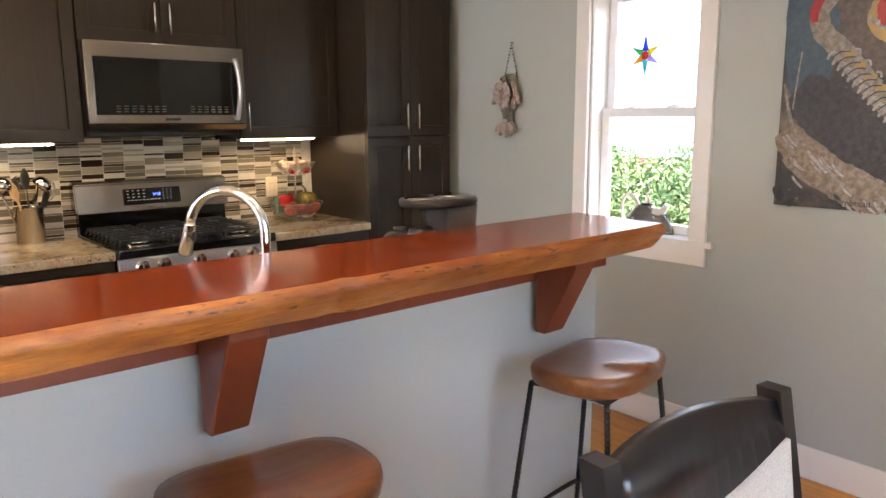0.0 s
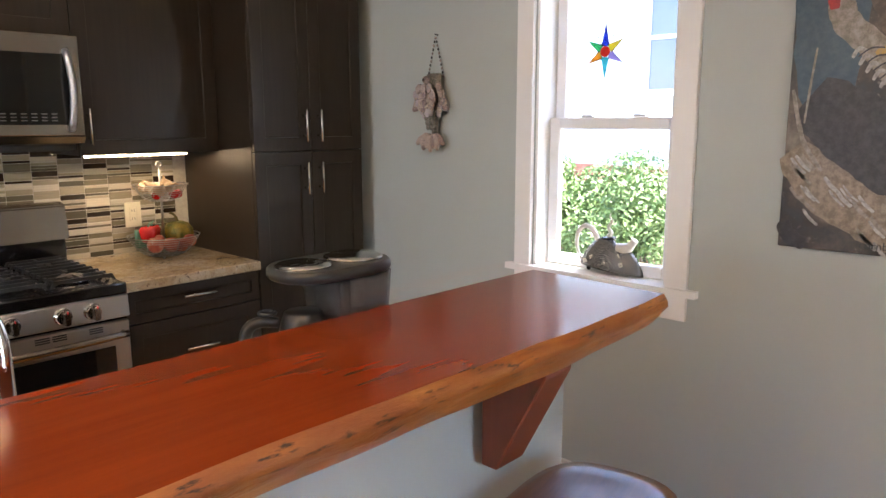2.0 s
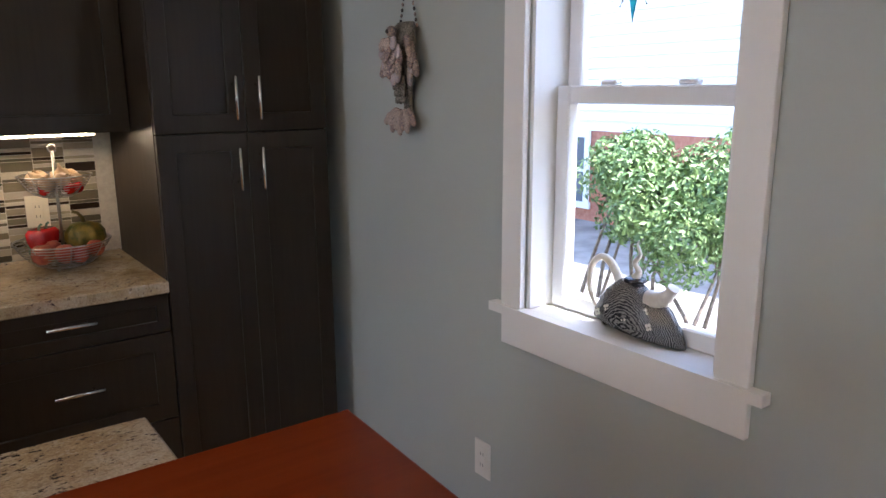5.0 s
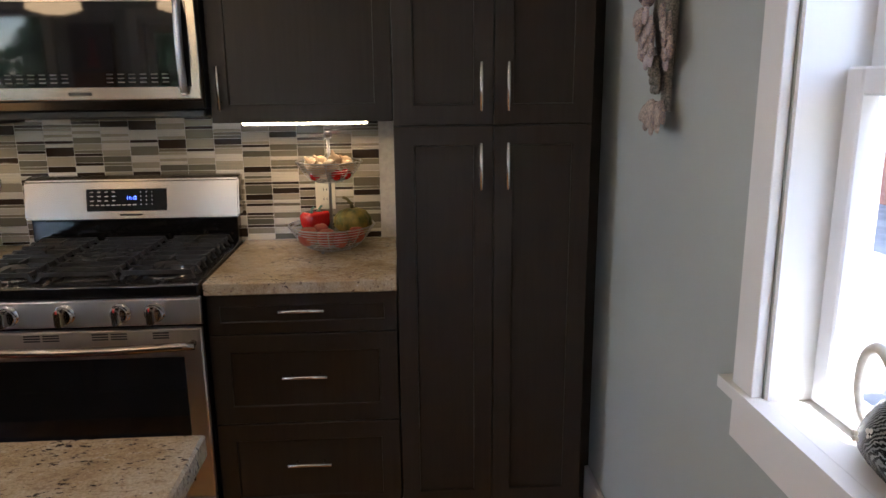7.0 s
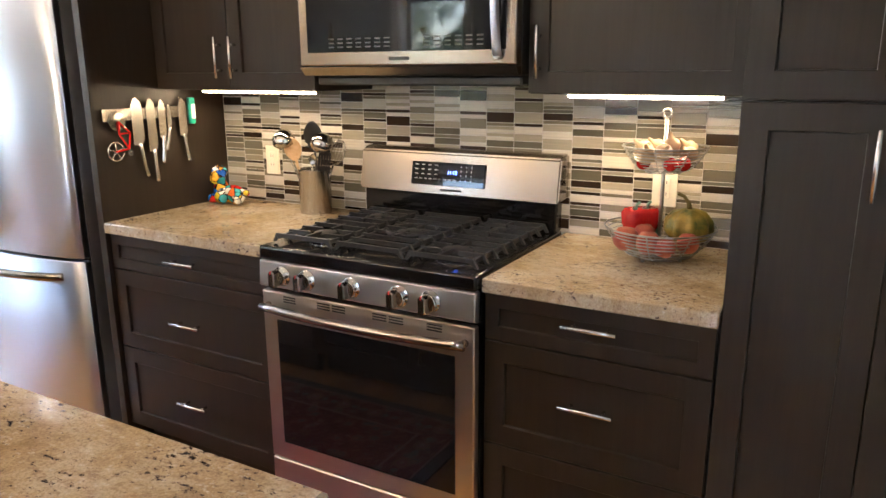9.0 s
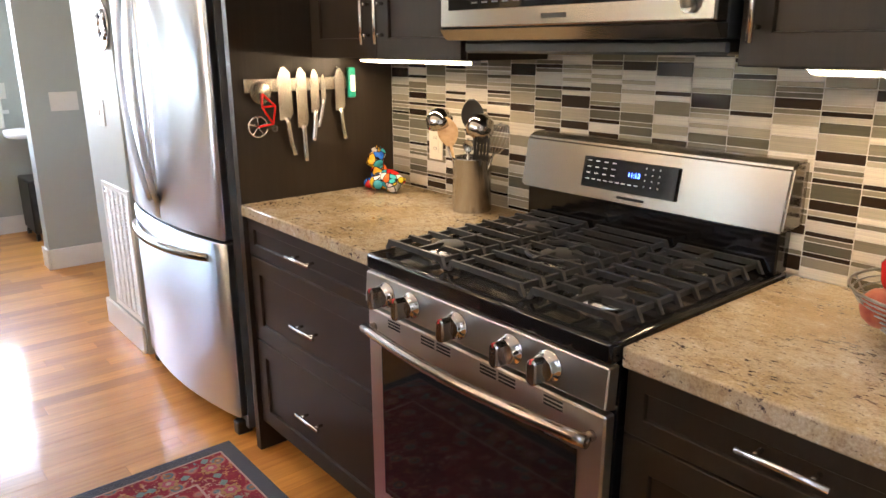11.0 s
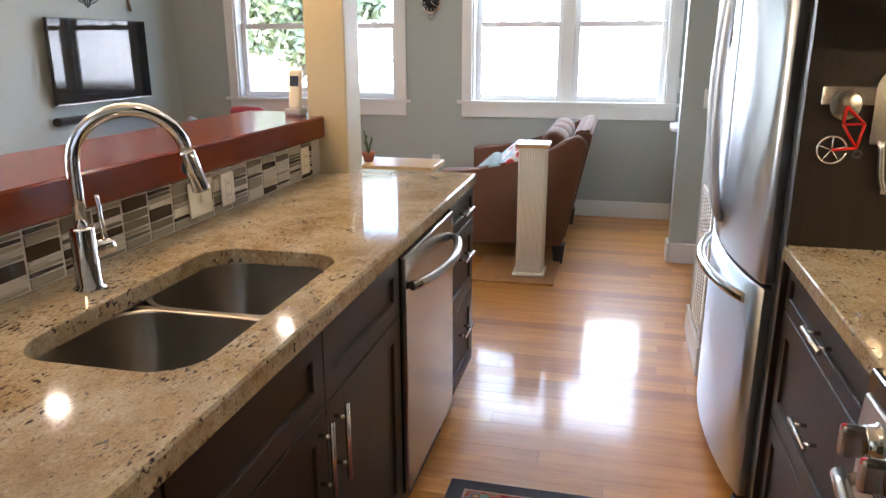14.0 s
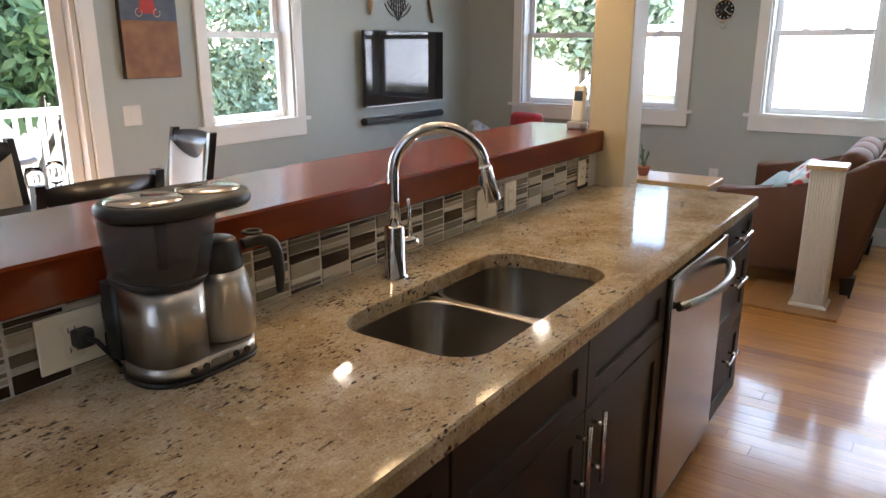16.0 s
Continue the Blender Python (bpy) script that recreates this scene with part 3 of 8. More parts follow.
slab("worktop", "speckled beige granite worktop under the fruit stand", 2.2445, 2.835, 4.168, NORTH - 0.001)

# ---- peninsula ----
PF = 3.162  # its carcass faces
PBACK = 2.55


def pen_unit(name, x1, width, fronts, label, solid=None):
    return cabinet(name, label, "N", (x1, PF, 0), width, 0.555, 0, 0.8745, fronts, 0.11, "peninsula cabinets", solid)


pen_unit("drawer_cabinet", 0.290, 0.43, [("drawer", g, 0.43 - g, a, b, (0.215, (a + b) / 2 if b > 0.8 else b - 0.11, 0.16, False)) for a, b in ((0.745, 0.872), (0.442, 0.74), (0.118, 0.437))],
         "dark brown stained three-drawer cabinet at the end of the peninsula")
sw = 1.06
hw = sw / 2
pen_unit("sink_cabinet", 1.955, sw, [("drawer_front", g, hw - 0.002, 0.705, 0.872, None), ("drawer_front", hw + 0.002, sw - g, 0.705, 0.872, None),
    ("door", g, hw - 0.002, 0.118, 0.7, (hw - 0.042, 0.6, 0.18, True)), ("door", hw + 0.002, sw - g, 0.118, 0.7, (hw + 0.042, 0.6, 0.18, True))],
    "dark brown stained sink cabinet with two doors", 0.68)
pen_unit("end_cabinet", 2.466, 0.508, [("drawer", g, 0.508 - g, 0.705, 0.872, (0.254, 0.79, 0.14, False)), ("door", g, 0.508 - g, 0.118, 0.7, (0.05, 0.6, 0.18, True))],
         "dark brown stained cabinet with a drawer and a door")


def dishwasher():
    m = local("N", (0.892, PF, 0))
    w = 0.6
    d = thing("dishwasher", (0.592, 2.9, 0), "stainless steel dishwasher with a bowed handle, built in", "dishwasher")
    bm = B()
    box(bm, 0.001, w - 0.001, -0.55, -0.001, 0.08, 0.873)
    part("body", bm, BLACK_PLASTIC, d, "black tub", m)
    bm = B()
    box(bm, 0.004, w - 0.004, 0.0, 0.035, 0.13, 0.862, 0.006, 2)
    door = part("door", bm, STEEL, d, "brushed stainless door", m)
    bm = B()
    pts = [(0.03 + (w - 0.06) * i / 14, 0.045 + 0.055 * math.sin(math.pi * i / 14) ** 0.7, 0.775) for i in range(15)]
    tube(bm, pts, 0.014, 12)
    part("handle", bm, STEEL, door, "bowed steel handle", m)
    bm = B()
    box(bm, 0.004, w - 0.004, -0.05, -0.012, 0.01, 0.125)
    part("toe_kick", bm, BLACK_PLASTIC, d, "", m)


dishwasher()


def rounded(x0, x1, y0, y1, r, z, n=6):
    pts = []
    for cx, cy, a in ((x1 - r, y1 - r, 0), (x0 + r, y1 - r, 90), (x0 + r, y0 + r, 180), (x1 - r, y0 + r, 270)):
        pts += [(cx + r * math.cos(radians(a + 90 * i / n)), cy + r * math.sin(radians(a + 90 * i / n)), z) for i in range(n + 1)]
    return pts


SINK = (1.065, 1.76, 2.745, 3.095)


def pen_top():
    """The granite top with the cut-out over the double sink."""
    x0, x1, y0, y1, z0, z1 = -0.157, 2.507, PBACK, 3.191, 0.875, 0.915
    bm = B()
    cut = rounded(*SINK, 0.09, 0, 8)
    n = len(cut)
    cx, cy = (SINK[0] + SINK[1]) / 2, (SINK[2] + SINK[3]) / 2

    def rim(p):
        dx, dy = p[0] - cx, p[1] - cy
        s = min((x1 - cx if dx > 0 else cx - x0) / max(abs(dx), 1e-6), (y1 - cy if dy > 0 else cy - y0) / max(abs(dy), 1e-6))
        return [cx + dx * s, cy + dy * s]

    outer = [rim(p) for p in cut]
    for corner in ((x0, y0), (x1, y0), (x1, y1), (x0, y1)):
        k = min(range(n), key=lambda i: (outer[i][0] - corner[0]) ** 2 + (outer[i][1] - corner[1]) ** 2)
        outer[k] = list(corner)
    for p in outer:
        if p[1] < y0 + 0.001:
            p[1] = tile_y(p[0]) + 0.001
    e = 0.005

    def ring(pts, z, grow=0.0):
        out = []
        for p in pts:
            x = min(max(p[0], x0 + grow), x1 - grow)
            y = min(max(p[1], tile_y(x) + 0.001), y1 - grow)
            out.append(bm.verts.new((x, y, z)))
        return out

    rings = [ring(cut, z0), ring(cut, z1 - 0.003), ring([(cx + (p[0] - cx) * 1.008, cy + (p[1] - cy) * 1.012) for p in cut], z1), ring(outer, z1, e), ring(outer, z1 - e), ring(outer, z0)]
    for r, s in zip(rings, rings[1:] + rings[:1]):
        for k in range(n):
            bm.faces.new((r[k], r[(k + 1) % n], s[(k + 1) % n], s[k]))
    bmesh.ops.remove_doubles(bm, verts=bm.verts, dist=0.0001)
    single("worktop", bm, GRANITE, (1.1, 2.87, 0.875), "speckled beige granite peninsula worktop with a sink cut-out", "worktop")


pen_top()


def sink():
    s = thing("kitchen_sink", (1.4, 2.92, 0.69), "brushed steel undermount sink with two bowls, empty", "sink")
    mid = 1.405
    for a, b in ((SINK[0] - 0.012, mid - 0.012), (mid + 0.012, SINK[1] + 0.012)):
        bm = B()
        y0, y1 = SINK[2] - 0.012, SINK[3] + 0.012
        rings = [rounded(a - 0.01, b + 0.01, y0 - 0.01, y1 + 0.01, 0.1, 0.8735), rounded(a, b, y0, y1, 0.095, 0.8735), rounded(a, b, y0, y1, 0.095, 0.868),
                 rounded(a + 0.012, b - 0.012, y0 + 0.012, y1 - 0.012, 0.085, 0.72), rounded(a + 0.03, b - 0.03, y0 + 0.03, y1 - 0.03, 0.07, 0.695),
                 rounded(a + 0.12, b - 0.12, y0 + 0.13, y1 - 0.13, 0.04, 0.69)]
        loft(bm, rings, caps=False)
        bm.faces.new([bm.verts.new(p) for p in rounded(a + 0.12, b - 0.12, y0 + 0.13, y1 - 0.13, 0.04, 0.69)])
        bowl = part("bowl", bm, SINK_STEEL, s)
        bm = B()
        lathe(bm, [(0, 0.004), (0.02, 0.002), (0.035, 0.006), (0.043, 0.004), (0.044, 0.0)], ((a + b) / 2, (y0 + y1) / 2, 0.691), 20)
        part("drain", bm, CHROME, bowl, "chrome strainer")
    bm = B()
    box(bm, mid - 0.0115, mid + 0.0115, SINK[2] + 0.002, SINK[3] - 0.002, 0.85, 0.874, 0.005, 2)
    part("divider", bm, SINK_STEEL, s)


sink()


def faucet():
    x, y, z = 1.432, 2.662, 0.9155
    f = thing("kitchen_faucet", (x, y, z), "polished chrome gooseneck pull-down faucet", "faucet")
    bm = B()
    lathe(bm, [(0, 0), (0.033, 0), (0.033, 0.005), (0.0255, 0.009), (0.0245, 0.13), (0.022, 0.134), (0.0, 0.134)], (x, y, z), 24)
    part("base", bm, CHROME, f)
    bm = B()
    turn, R = radians(125), 0.111
    d = Vector((math.cos(turn), math.sin(turn), 0))
    c = Vector((x, y, 1.176)) + d * R
    pts = [Vector((x, y, z + 0.13)), Vector((x, y, z + 0.2))] + [c + R * (math.cos(radians(a)) * d + math.sin(radians(a)) * Vector((0, 0, 1))) for a in range(180, 9, -10)]
    tube(bm, pts, 0.0138, 16)
    part("neck", bm, CHROME, f)
    end = pts[-1]
    way = (pts[-1] - pts[-2]).normalized()
    bm = B()
    tube(bm, [end, end + way * 0.003, end + way * 0.004, end + way * 0.085, end + way * 0.09], [0.0145, 0.0158, 0.0158, 0.0195, 0.017], 18)
    head = part("spray_head", bm, CHROME, f, "chrome pull-down spray head")
    bm = B()
    q = end + way * 0.035 - d * 0.015
    sphere(bm, q, 0.0085, 10, 6, 1, 1, 2.0)
    part("button", bm, BLACK_PLASTIC, head, "black spray button")
    bm = B()
    side = Vector((-0.82, 0.2, 0)).normalized()
    p = Vector((x, y, z + 0.082))
    tube(bm, [p, p + side * 0.05, p + side * 0.055, p + side * 0.066], [0.0165, 0.0165, 0.0175, 0.015], 16)
    lever = part("valve", bm, CHROME, f)
    bm = B()
    tube(bm, [p + side * 0.052 + Vector((0, 0, 0.012)), p + side * 0.048 + Vector((0, 0, 0.06)), p + side * 0.045 + Vector((0, 0, 0.112))], [0.006, 0.005, 0.0042], 10)
    part("lever", bm, CHROME, lever, "slim chrome lever")


faucet()


# ---- the bar top ----
def bar_top():
    b = thing("bar_counter", (1.2, 2.35, 1.056), "thick cherry slab bar top with a live edge, glossy", "bar counter")
    n = 110
    x0, x1 = -0.19, 2.575
    top, edge = B(), B()
    rows = []
    for i in range(n + 1):
        x = x0 + (x1 - x0) * i / n
        w = 0.012 * noise.noise((x * 1.6, 3, 0)) + 0.006 * noise.noise((x * 6, 7, 0)) - 0.016 * math.exp(-((x - 1.36) / 0.02) ** 2)
        s = 2.175 - w
        if x > 2.35:
            s += 0.1 * (x - 2.35) ** 2
        low = s + 0.052 + 0.012 * noise.noise((x * 3, 11, 0))
        rows.append((x, s, low))
    zt, zb = 1.14, 1.056

    def back(x):
        return tile_y(x) + 0.03

    def slant(x, y):
        return x + max(0, (x - 2.3) / 0.285) * (y - 2.2) * 0.05
    vt = [[top.verts.new((slant(x, y), y, zt)) for y in (s + 0.012, s + 0.13, 2.42, back(x))] + [top.verts.new((slant(x, 2.59), back(x) + 0.004, zt - 0.006)), top.verts.new((slant(x, 2.59), back(x) + 0.004, zb + 0.004)), top.verts.new((slant(x, 2.59), back(x), zb)), top.verts.new((slant(x, low), low, zb))] for x, s, low in rows]
    for r, q in zip(vt, vt[1:]):
        for k in range(7):
            top.faces.new((r[k], r[k + 1], q[k + 1], q[k]))
    top.faces.new(vt[0])
    part("slab", top, BAR_TOP, b)
    ve = []
    for x, s, low in rows:
        line = []
        for k in range(11):
            t = k / 10
            y = s + 0.012 * max(0.0, 1 - t / 0.3) ** 1.7 + (low - s) * max(0.0, (t - 0.3) / 0.7) ** 1.2 + (0.006 * noise.noise((x * 9, t * 3, 2)) + 0.003 * noise.noise((x * 30, t * 6, 5))) * math.sin(math.pi * t)
            line.append(edge.verts.new((slant(x, y), y, zt + (zb - zt) * t)))
        ve.append(line)
    for r, q in zip(ve, ve[1:]):
        for k in range(10):
            f = edge.faces.new((r[k], q[k], q[k + 1], r[k + 1]))
            f.smooth = True
    part("live_edge", edge, BAR_EDGE, b, "rough amber live edge with knots")
    end = B()
    xe = rows[-1]
    pts = [(slant(x1, back(x1)), back(x1), zt), (slant(x1, xe[1]), xe[1] + 0.012, zt), (slant(x1, xe[1]), xe[1], zt - 0.027), (slant(x1, xe[2]), xe[2], zb), (slant(x1, back(x1)), back(x1), zb)]
    prism(end, pts, (0.0015, 0, 0))
    part("end_grain", end, CORBEL, b)


bar_top()
bm = B()
box(bm, -0.03, 2.56, 2.395, 2.4195, 0.975, 1.0555, 0.002)
single("bar_cleat", bm, CORBEL, (1.2, 2.388, 0.975), "dark cherry cleat under the bar top on the half wall", "bar support")


def corbel(x, foot):
    c = thing("bar_bracket", (x, 2.35, foot), "wedge-shaped cherry wood bracket under the bar top", "bracket", "bar brackets")
    bm = B()
    w = 0.045
    pts = [(x - w, 2.394, foot), (x - w, 2.394, 1.0555), (x - w, 2.24, 1.0555), (x - w, 2.24, 1.035), (x - w, 2.355, foot)]
    prism(bm, pts, (2 * w, 0, 0))
    bmesh.ops.bevel(bm, geom=bm.edges[:], offset=0.003, segments=1, affect="EDGES")
    part("wedge", bm, CORBEL, c)


for cx, foot in ((0.16, 0.8), (1.172, 0.8), (2.245, 0.812)):
    corbel(cx, foot)


# ---- range, microwave, fridge ----
def gas_range():
    x0, x1 = 1.4945, 2.2425
    w = x1 - x0
    m = local("S", (x0, 4.17, 0))
    r = thing("gas_range", ((x0 + x1) / 2, 4.5, 0), "stainless steel gas range with black cooktop and oven window", "range")
    bm = B()
    box(bm, 0.001, w - 0.001, -0.6, -0.002, 0.03, 0.88)
    part("body", bm, BLACK_ENAMEL, r, "black enamelled sides", m)
    bm = B()
    box(bm, 0.0, w, -0.61, 0.03, 0.881, 0.925, 0.008, 2)
    top = part("cooktop", bm, BLACK_ENAMEL, r, "glossy black enamel cooktop", m)
    # control panel, slightly raked
    bm = B()
    prism(bm, [(0.0, 0.005, 0.79), (0.0, 0.036, 0.80), (0.0, 0.03, 0.879), (0.0, 0.0, 0.879)], (w, 0, 0))
    bmesh.ops.bevel(bm, geom=bm.edges[:], offset=0.003, segments=1, affect="EDGES")
    panel = part("control_panel", bm, RANGE_STEEL, r, "brushed steel knob panel", m)
    red = material("red_mark", (0.6, 0.02, 0.02), 0.4)
    for a in (0.095, 0.19, 0.352, 0.515, 0.615):
        c = Vector((a, 0.034, 0.84))
        bm = B()
        tube(bm, [c, c + Vector((0, 0.004, 0)), c + Vector((0, 0.0045, 0)), c + Vector((0, 0.02, 0)), c + Vector((0, 0.023, 0))], [0.031, 0.031, 0.0275, 0.0265, 0.024], 28)
        k = part("knob", bm, MIRROR_STEEL, panel, "steel knob with a thick grip", m)
        bm = B()
        rings = []
        for out, gw, h in ((0.056, 0.0125, 0.0255), (0.07, 0.0125, 0.0265), (0.083, 0.0115, 0.0265), (0.087, 0.009, 0.024)):
            rings.append([(a + gw * max(-1, min(1, 1.5 * math.cos(q))), out, 0.84 + h * math.sin(q)) for q in (2 * math.pi * i / 24 for i in range(24))])
        loft(bm, rings, smooth=False)
        part("grip", bm, STEEL, k, "brushed steel grip", m)
        bm = B()
        box(bm, a - 0.0018, a + 0.0018, 0.08, 0.0878, 0.858, 0.8668)
        part("red_mark", bm, red, k, "", m)
    # oven door
    bm = B()
    box(bm, 0.003, w - 0.003, 0.0, 0.03, 0.215, 0.784, 0.004)
    door = part("oven_door", bm, RANGE_STEEL, r, "brushed steel oven door", m)
    bm = B()
    box(bm, 0.06, w - 0.06, 0.0305, 0.0325, 0.275, 0.695, 0.001)
    part("oven_window", bm, BLACK_GLASS, door, "black glass", m)
    for a0, n in ((0.09, 1), (0.22, 2), (0.42, 2), (0.6, 1)):
        for k in range(n):
            for q in range(3):
                bm = B()
                box(bm, a0 + k * 0.056, a0 + k * 0.056 + 0.048, 0.0302, 0.0312, 0.7705 - q * 0.008, 0.775 - q * 0.008)
                part("vent_slot", bm, BLACK_PLASTIC, door, "", m)
    bm = B()
    pts = [(0.02 + (w - 0.04) * i / 16, 0.055 + 0.028 * math.sin(math.pi * i / 16), 0.738) for i in range(17)]
    tube(bm, pts, 0.0135, 12)
    for a in (0.03, w - 0.03):
        tube(bm, [(a, 0.028, 0.738), (a, 0.06, 0.738)], 0.011, 10)
    part("handle", bm, STEEL, door, "bowed steel handle", m)
    bm = B()
    box(bm, 0.003, w - 0.003, 0.0, 0.03, 0.05, 0.21, 0.004)
    part("drawer", bm, RANGE_STEEL, r, "brushed steel warming drawer", m)
    # backguard
    bm = B()
    box(bm, 0.0, w, -0.6, -0.545, 0.926, 1.0255, 0.004)
    guard = part("backguard_base", bm, BLACK_ENAMEL, r, "glossy black riser", m)
    bm = B()
    prism(bm, [(-0.012, -0.625, 1.026), (-0.012, -0.524, 1.026), (-0.012, -0.55, 1.165), (-0.012, -0.575, 1.178), (-0.012, -0.625, 1.178)], (w + 0.024, 0, 0))
    bmesh.ops.bevel(bm, geom=bm.edges[:], offset=0.006, segments=2, affect="EDGES")
    guard = part("backguard", bm, STEEL, r, "brushed steel backguard", m)
    tilt = math.atan2(0.03, 0.16)
    q = m @ Matrix.Translation((0.355, -0.532, 1.095)) @ Matrix.Rotation(tilt, 4, "X")
    bm = B()
    box(bm, -0.142, 0.142, -0.004, 0.0035, -0.04, 0.04, 0.001)
    disp = part("display", bm, BLACK_GLASS, guard, "black control display", q)
    LABEL = material("printed_label", (0.6, 0.6, 0.6), 0.5)
    bm = B()
    for row, zz in enumerate((0.028, 0.012, -0.004, -0.02)):
        for k in range(4 if row < 3 else 9):
            a = -0.128 + k * (0.026 if row < 3 else 0.019)
            box(bm, a, a + 0.012, 0.004, 0.0044, zz, zz + 0.003)
    for row in range(4):
        for k in range(3):
            box(bm, 0.052 + k * 0.02, 0.055 + k * 0.02, 0.004, 0.0044, 0.026 - row * 0.015, 0.03 - row * 0.015)
    part("printed_marks", bm, LABEL, disp, "", q)
    put_text("11:12", q @ Matrix.Translation((0.02, 0.0045, 0.006)), 0.017, glow("clock_digits", (0.03, 0.12, 1.0), 0.9), disp, "clock_digits")
    bm = B()
    box(bm, 0.33, 0.41, -0.5285, -0.5245, 1.038, 1.044)
    part("name_bar", bm, BLACK_PLASTIC, guard, "", m)
    # burners and grates
    for a, d, rad in ((0.14, -0.13, 0.045), (0.14, -0.42, 0.05), (0.374, -0.27, 0.055), (0.61, -0.13, 0.05), (0.61, -0.42, 0.04)):
        bm = B()
        lathe(bm, [(0, 0.0), (rad + 0.012, 0.0), (rad + 0.01, 0.012), (rad, 0.016), (0, 0.016)], m @ Vector((a, d, 0.9255)), 24)
        bn = part("burner", bm, NICKEL, r, "steel burner ring")
        bm = B()
        lathe(bm, [(0, 0.0), (rad - 0.006, 0.0), (rad - 0.004, 0.006), (rad - 0.01, 0.009), (0, 0.009)], m @ Vector((a, d, 0.942)), 24)
        part("burner_cap", bm, CAST_IRON, bn, "black burner cap")
    def rung(bm, a0, a1, d, z1, half=0.0045, left=True, right=True):
        """A bar across a grate with ends that slope down to the cooktop."""
        lo = 0.93
        pts = [(a0, d - half, lo if left else z1 - 0.013), (a0 + (0.014 if left else 0), d - half, z1), (a1 - (0.014 if right else 0), d - half, z1), (a1, d - half, lo if right else z1 - 0.013)]
        if right:
            pts += [(a1 - 0.009, d - half, lo), (a1 - 0.02, d - half, z1 - 0.013)]
        if left:
            pts += [(a0 + 0.02, d - half, z1 - 0.013), (a0 + 0.009, d - half, lo)]
        prism(bm, pts, (0, 2 * half, 0))

    rows = [-0.022 - 0.0635 * k for k in range(9)]
    for a0, a1, burners in ((0.018, 0.247, ((0.14, -0.13), (0.14, -0.42))), (0.253, 0.495, ((0.374, -0.27),)), (0.501, 0.73, ((0.61, -0.13), (0.61, -0.42)))):
        bm = B()
        z1 = 0.957
        for k, d in enumerate(rows):
            near = [b for b in burners if abs(b[1] - d) < 0.045]
            if near and k % 8:
                rung(bm, a0, near[0][0] - 0.028, d, z1, right=False)
                rung(bm, near[0][0] + 0.028, a1, d, z1, left=False)
            else:
                rung(bm, a0, a1, d, z1)
        for b in burners:
            for e0, e1 in ((-0.1, -0.028), (0.028, 0.1)):
                box(bm, b[0] - 0.0045, b[0] + 0.0045, b[1] + e0, b[1] + e1, z1 - 0.012, z1 + 0.0005)
        for a in (a0 + 0.022, a1 - 0.022):
            box(bm, a - 0.004, a + 0.004, rows[-1], rows[0], z1 - 0.018, z1 - 0.006)
        if len(burners) == 1:
            cx_, cy_ = burners[0]
            for q0, q1 in ((20, 160), (200, 340)):
                tube(bm, arc((cx_, cy_, z1 - 0.005), 0.082, q0, q1, 14, (1, 0, 0), (0, 1, 0)), 0.0055, 6)
        part("grate", bm, CAST_IRON, r, "black cast iron grate", m)


def put_text(words, m, size, mat, parent, name):
    """Flat writing on a face; m maps (along, out, up)."""
    cu = bpy.data.curves.new(name, "FONT")
    cu.body, cu.size, cu.align_x, cu.align_y = words, size, "CENTER", "CENTER"
    cu.extrude = 0.0003
    tmp = bpy.data.objects.new(name, cu)
    scene.collection.objects.link(tmp)
    bpy.context.view_layer.update()
    me = bpy.data.meshes.new_from_object(tmp.evaluated_get(bpy.context.evaluated_depsgraph_get()))
    bpy.data.objects.remove(tmp)
    bm = B()
    bm.from_mesh(me)
    bpy.data.meshes.remove(me)
    bm.transform(m @ Matrix(((1, 0, 0, 0), (0, 0, 1, 0), (0, 1, 0, 0), (0, 0, 0, 1))))
    return part(name, bm, mat, parent)


gas_range()


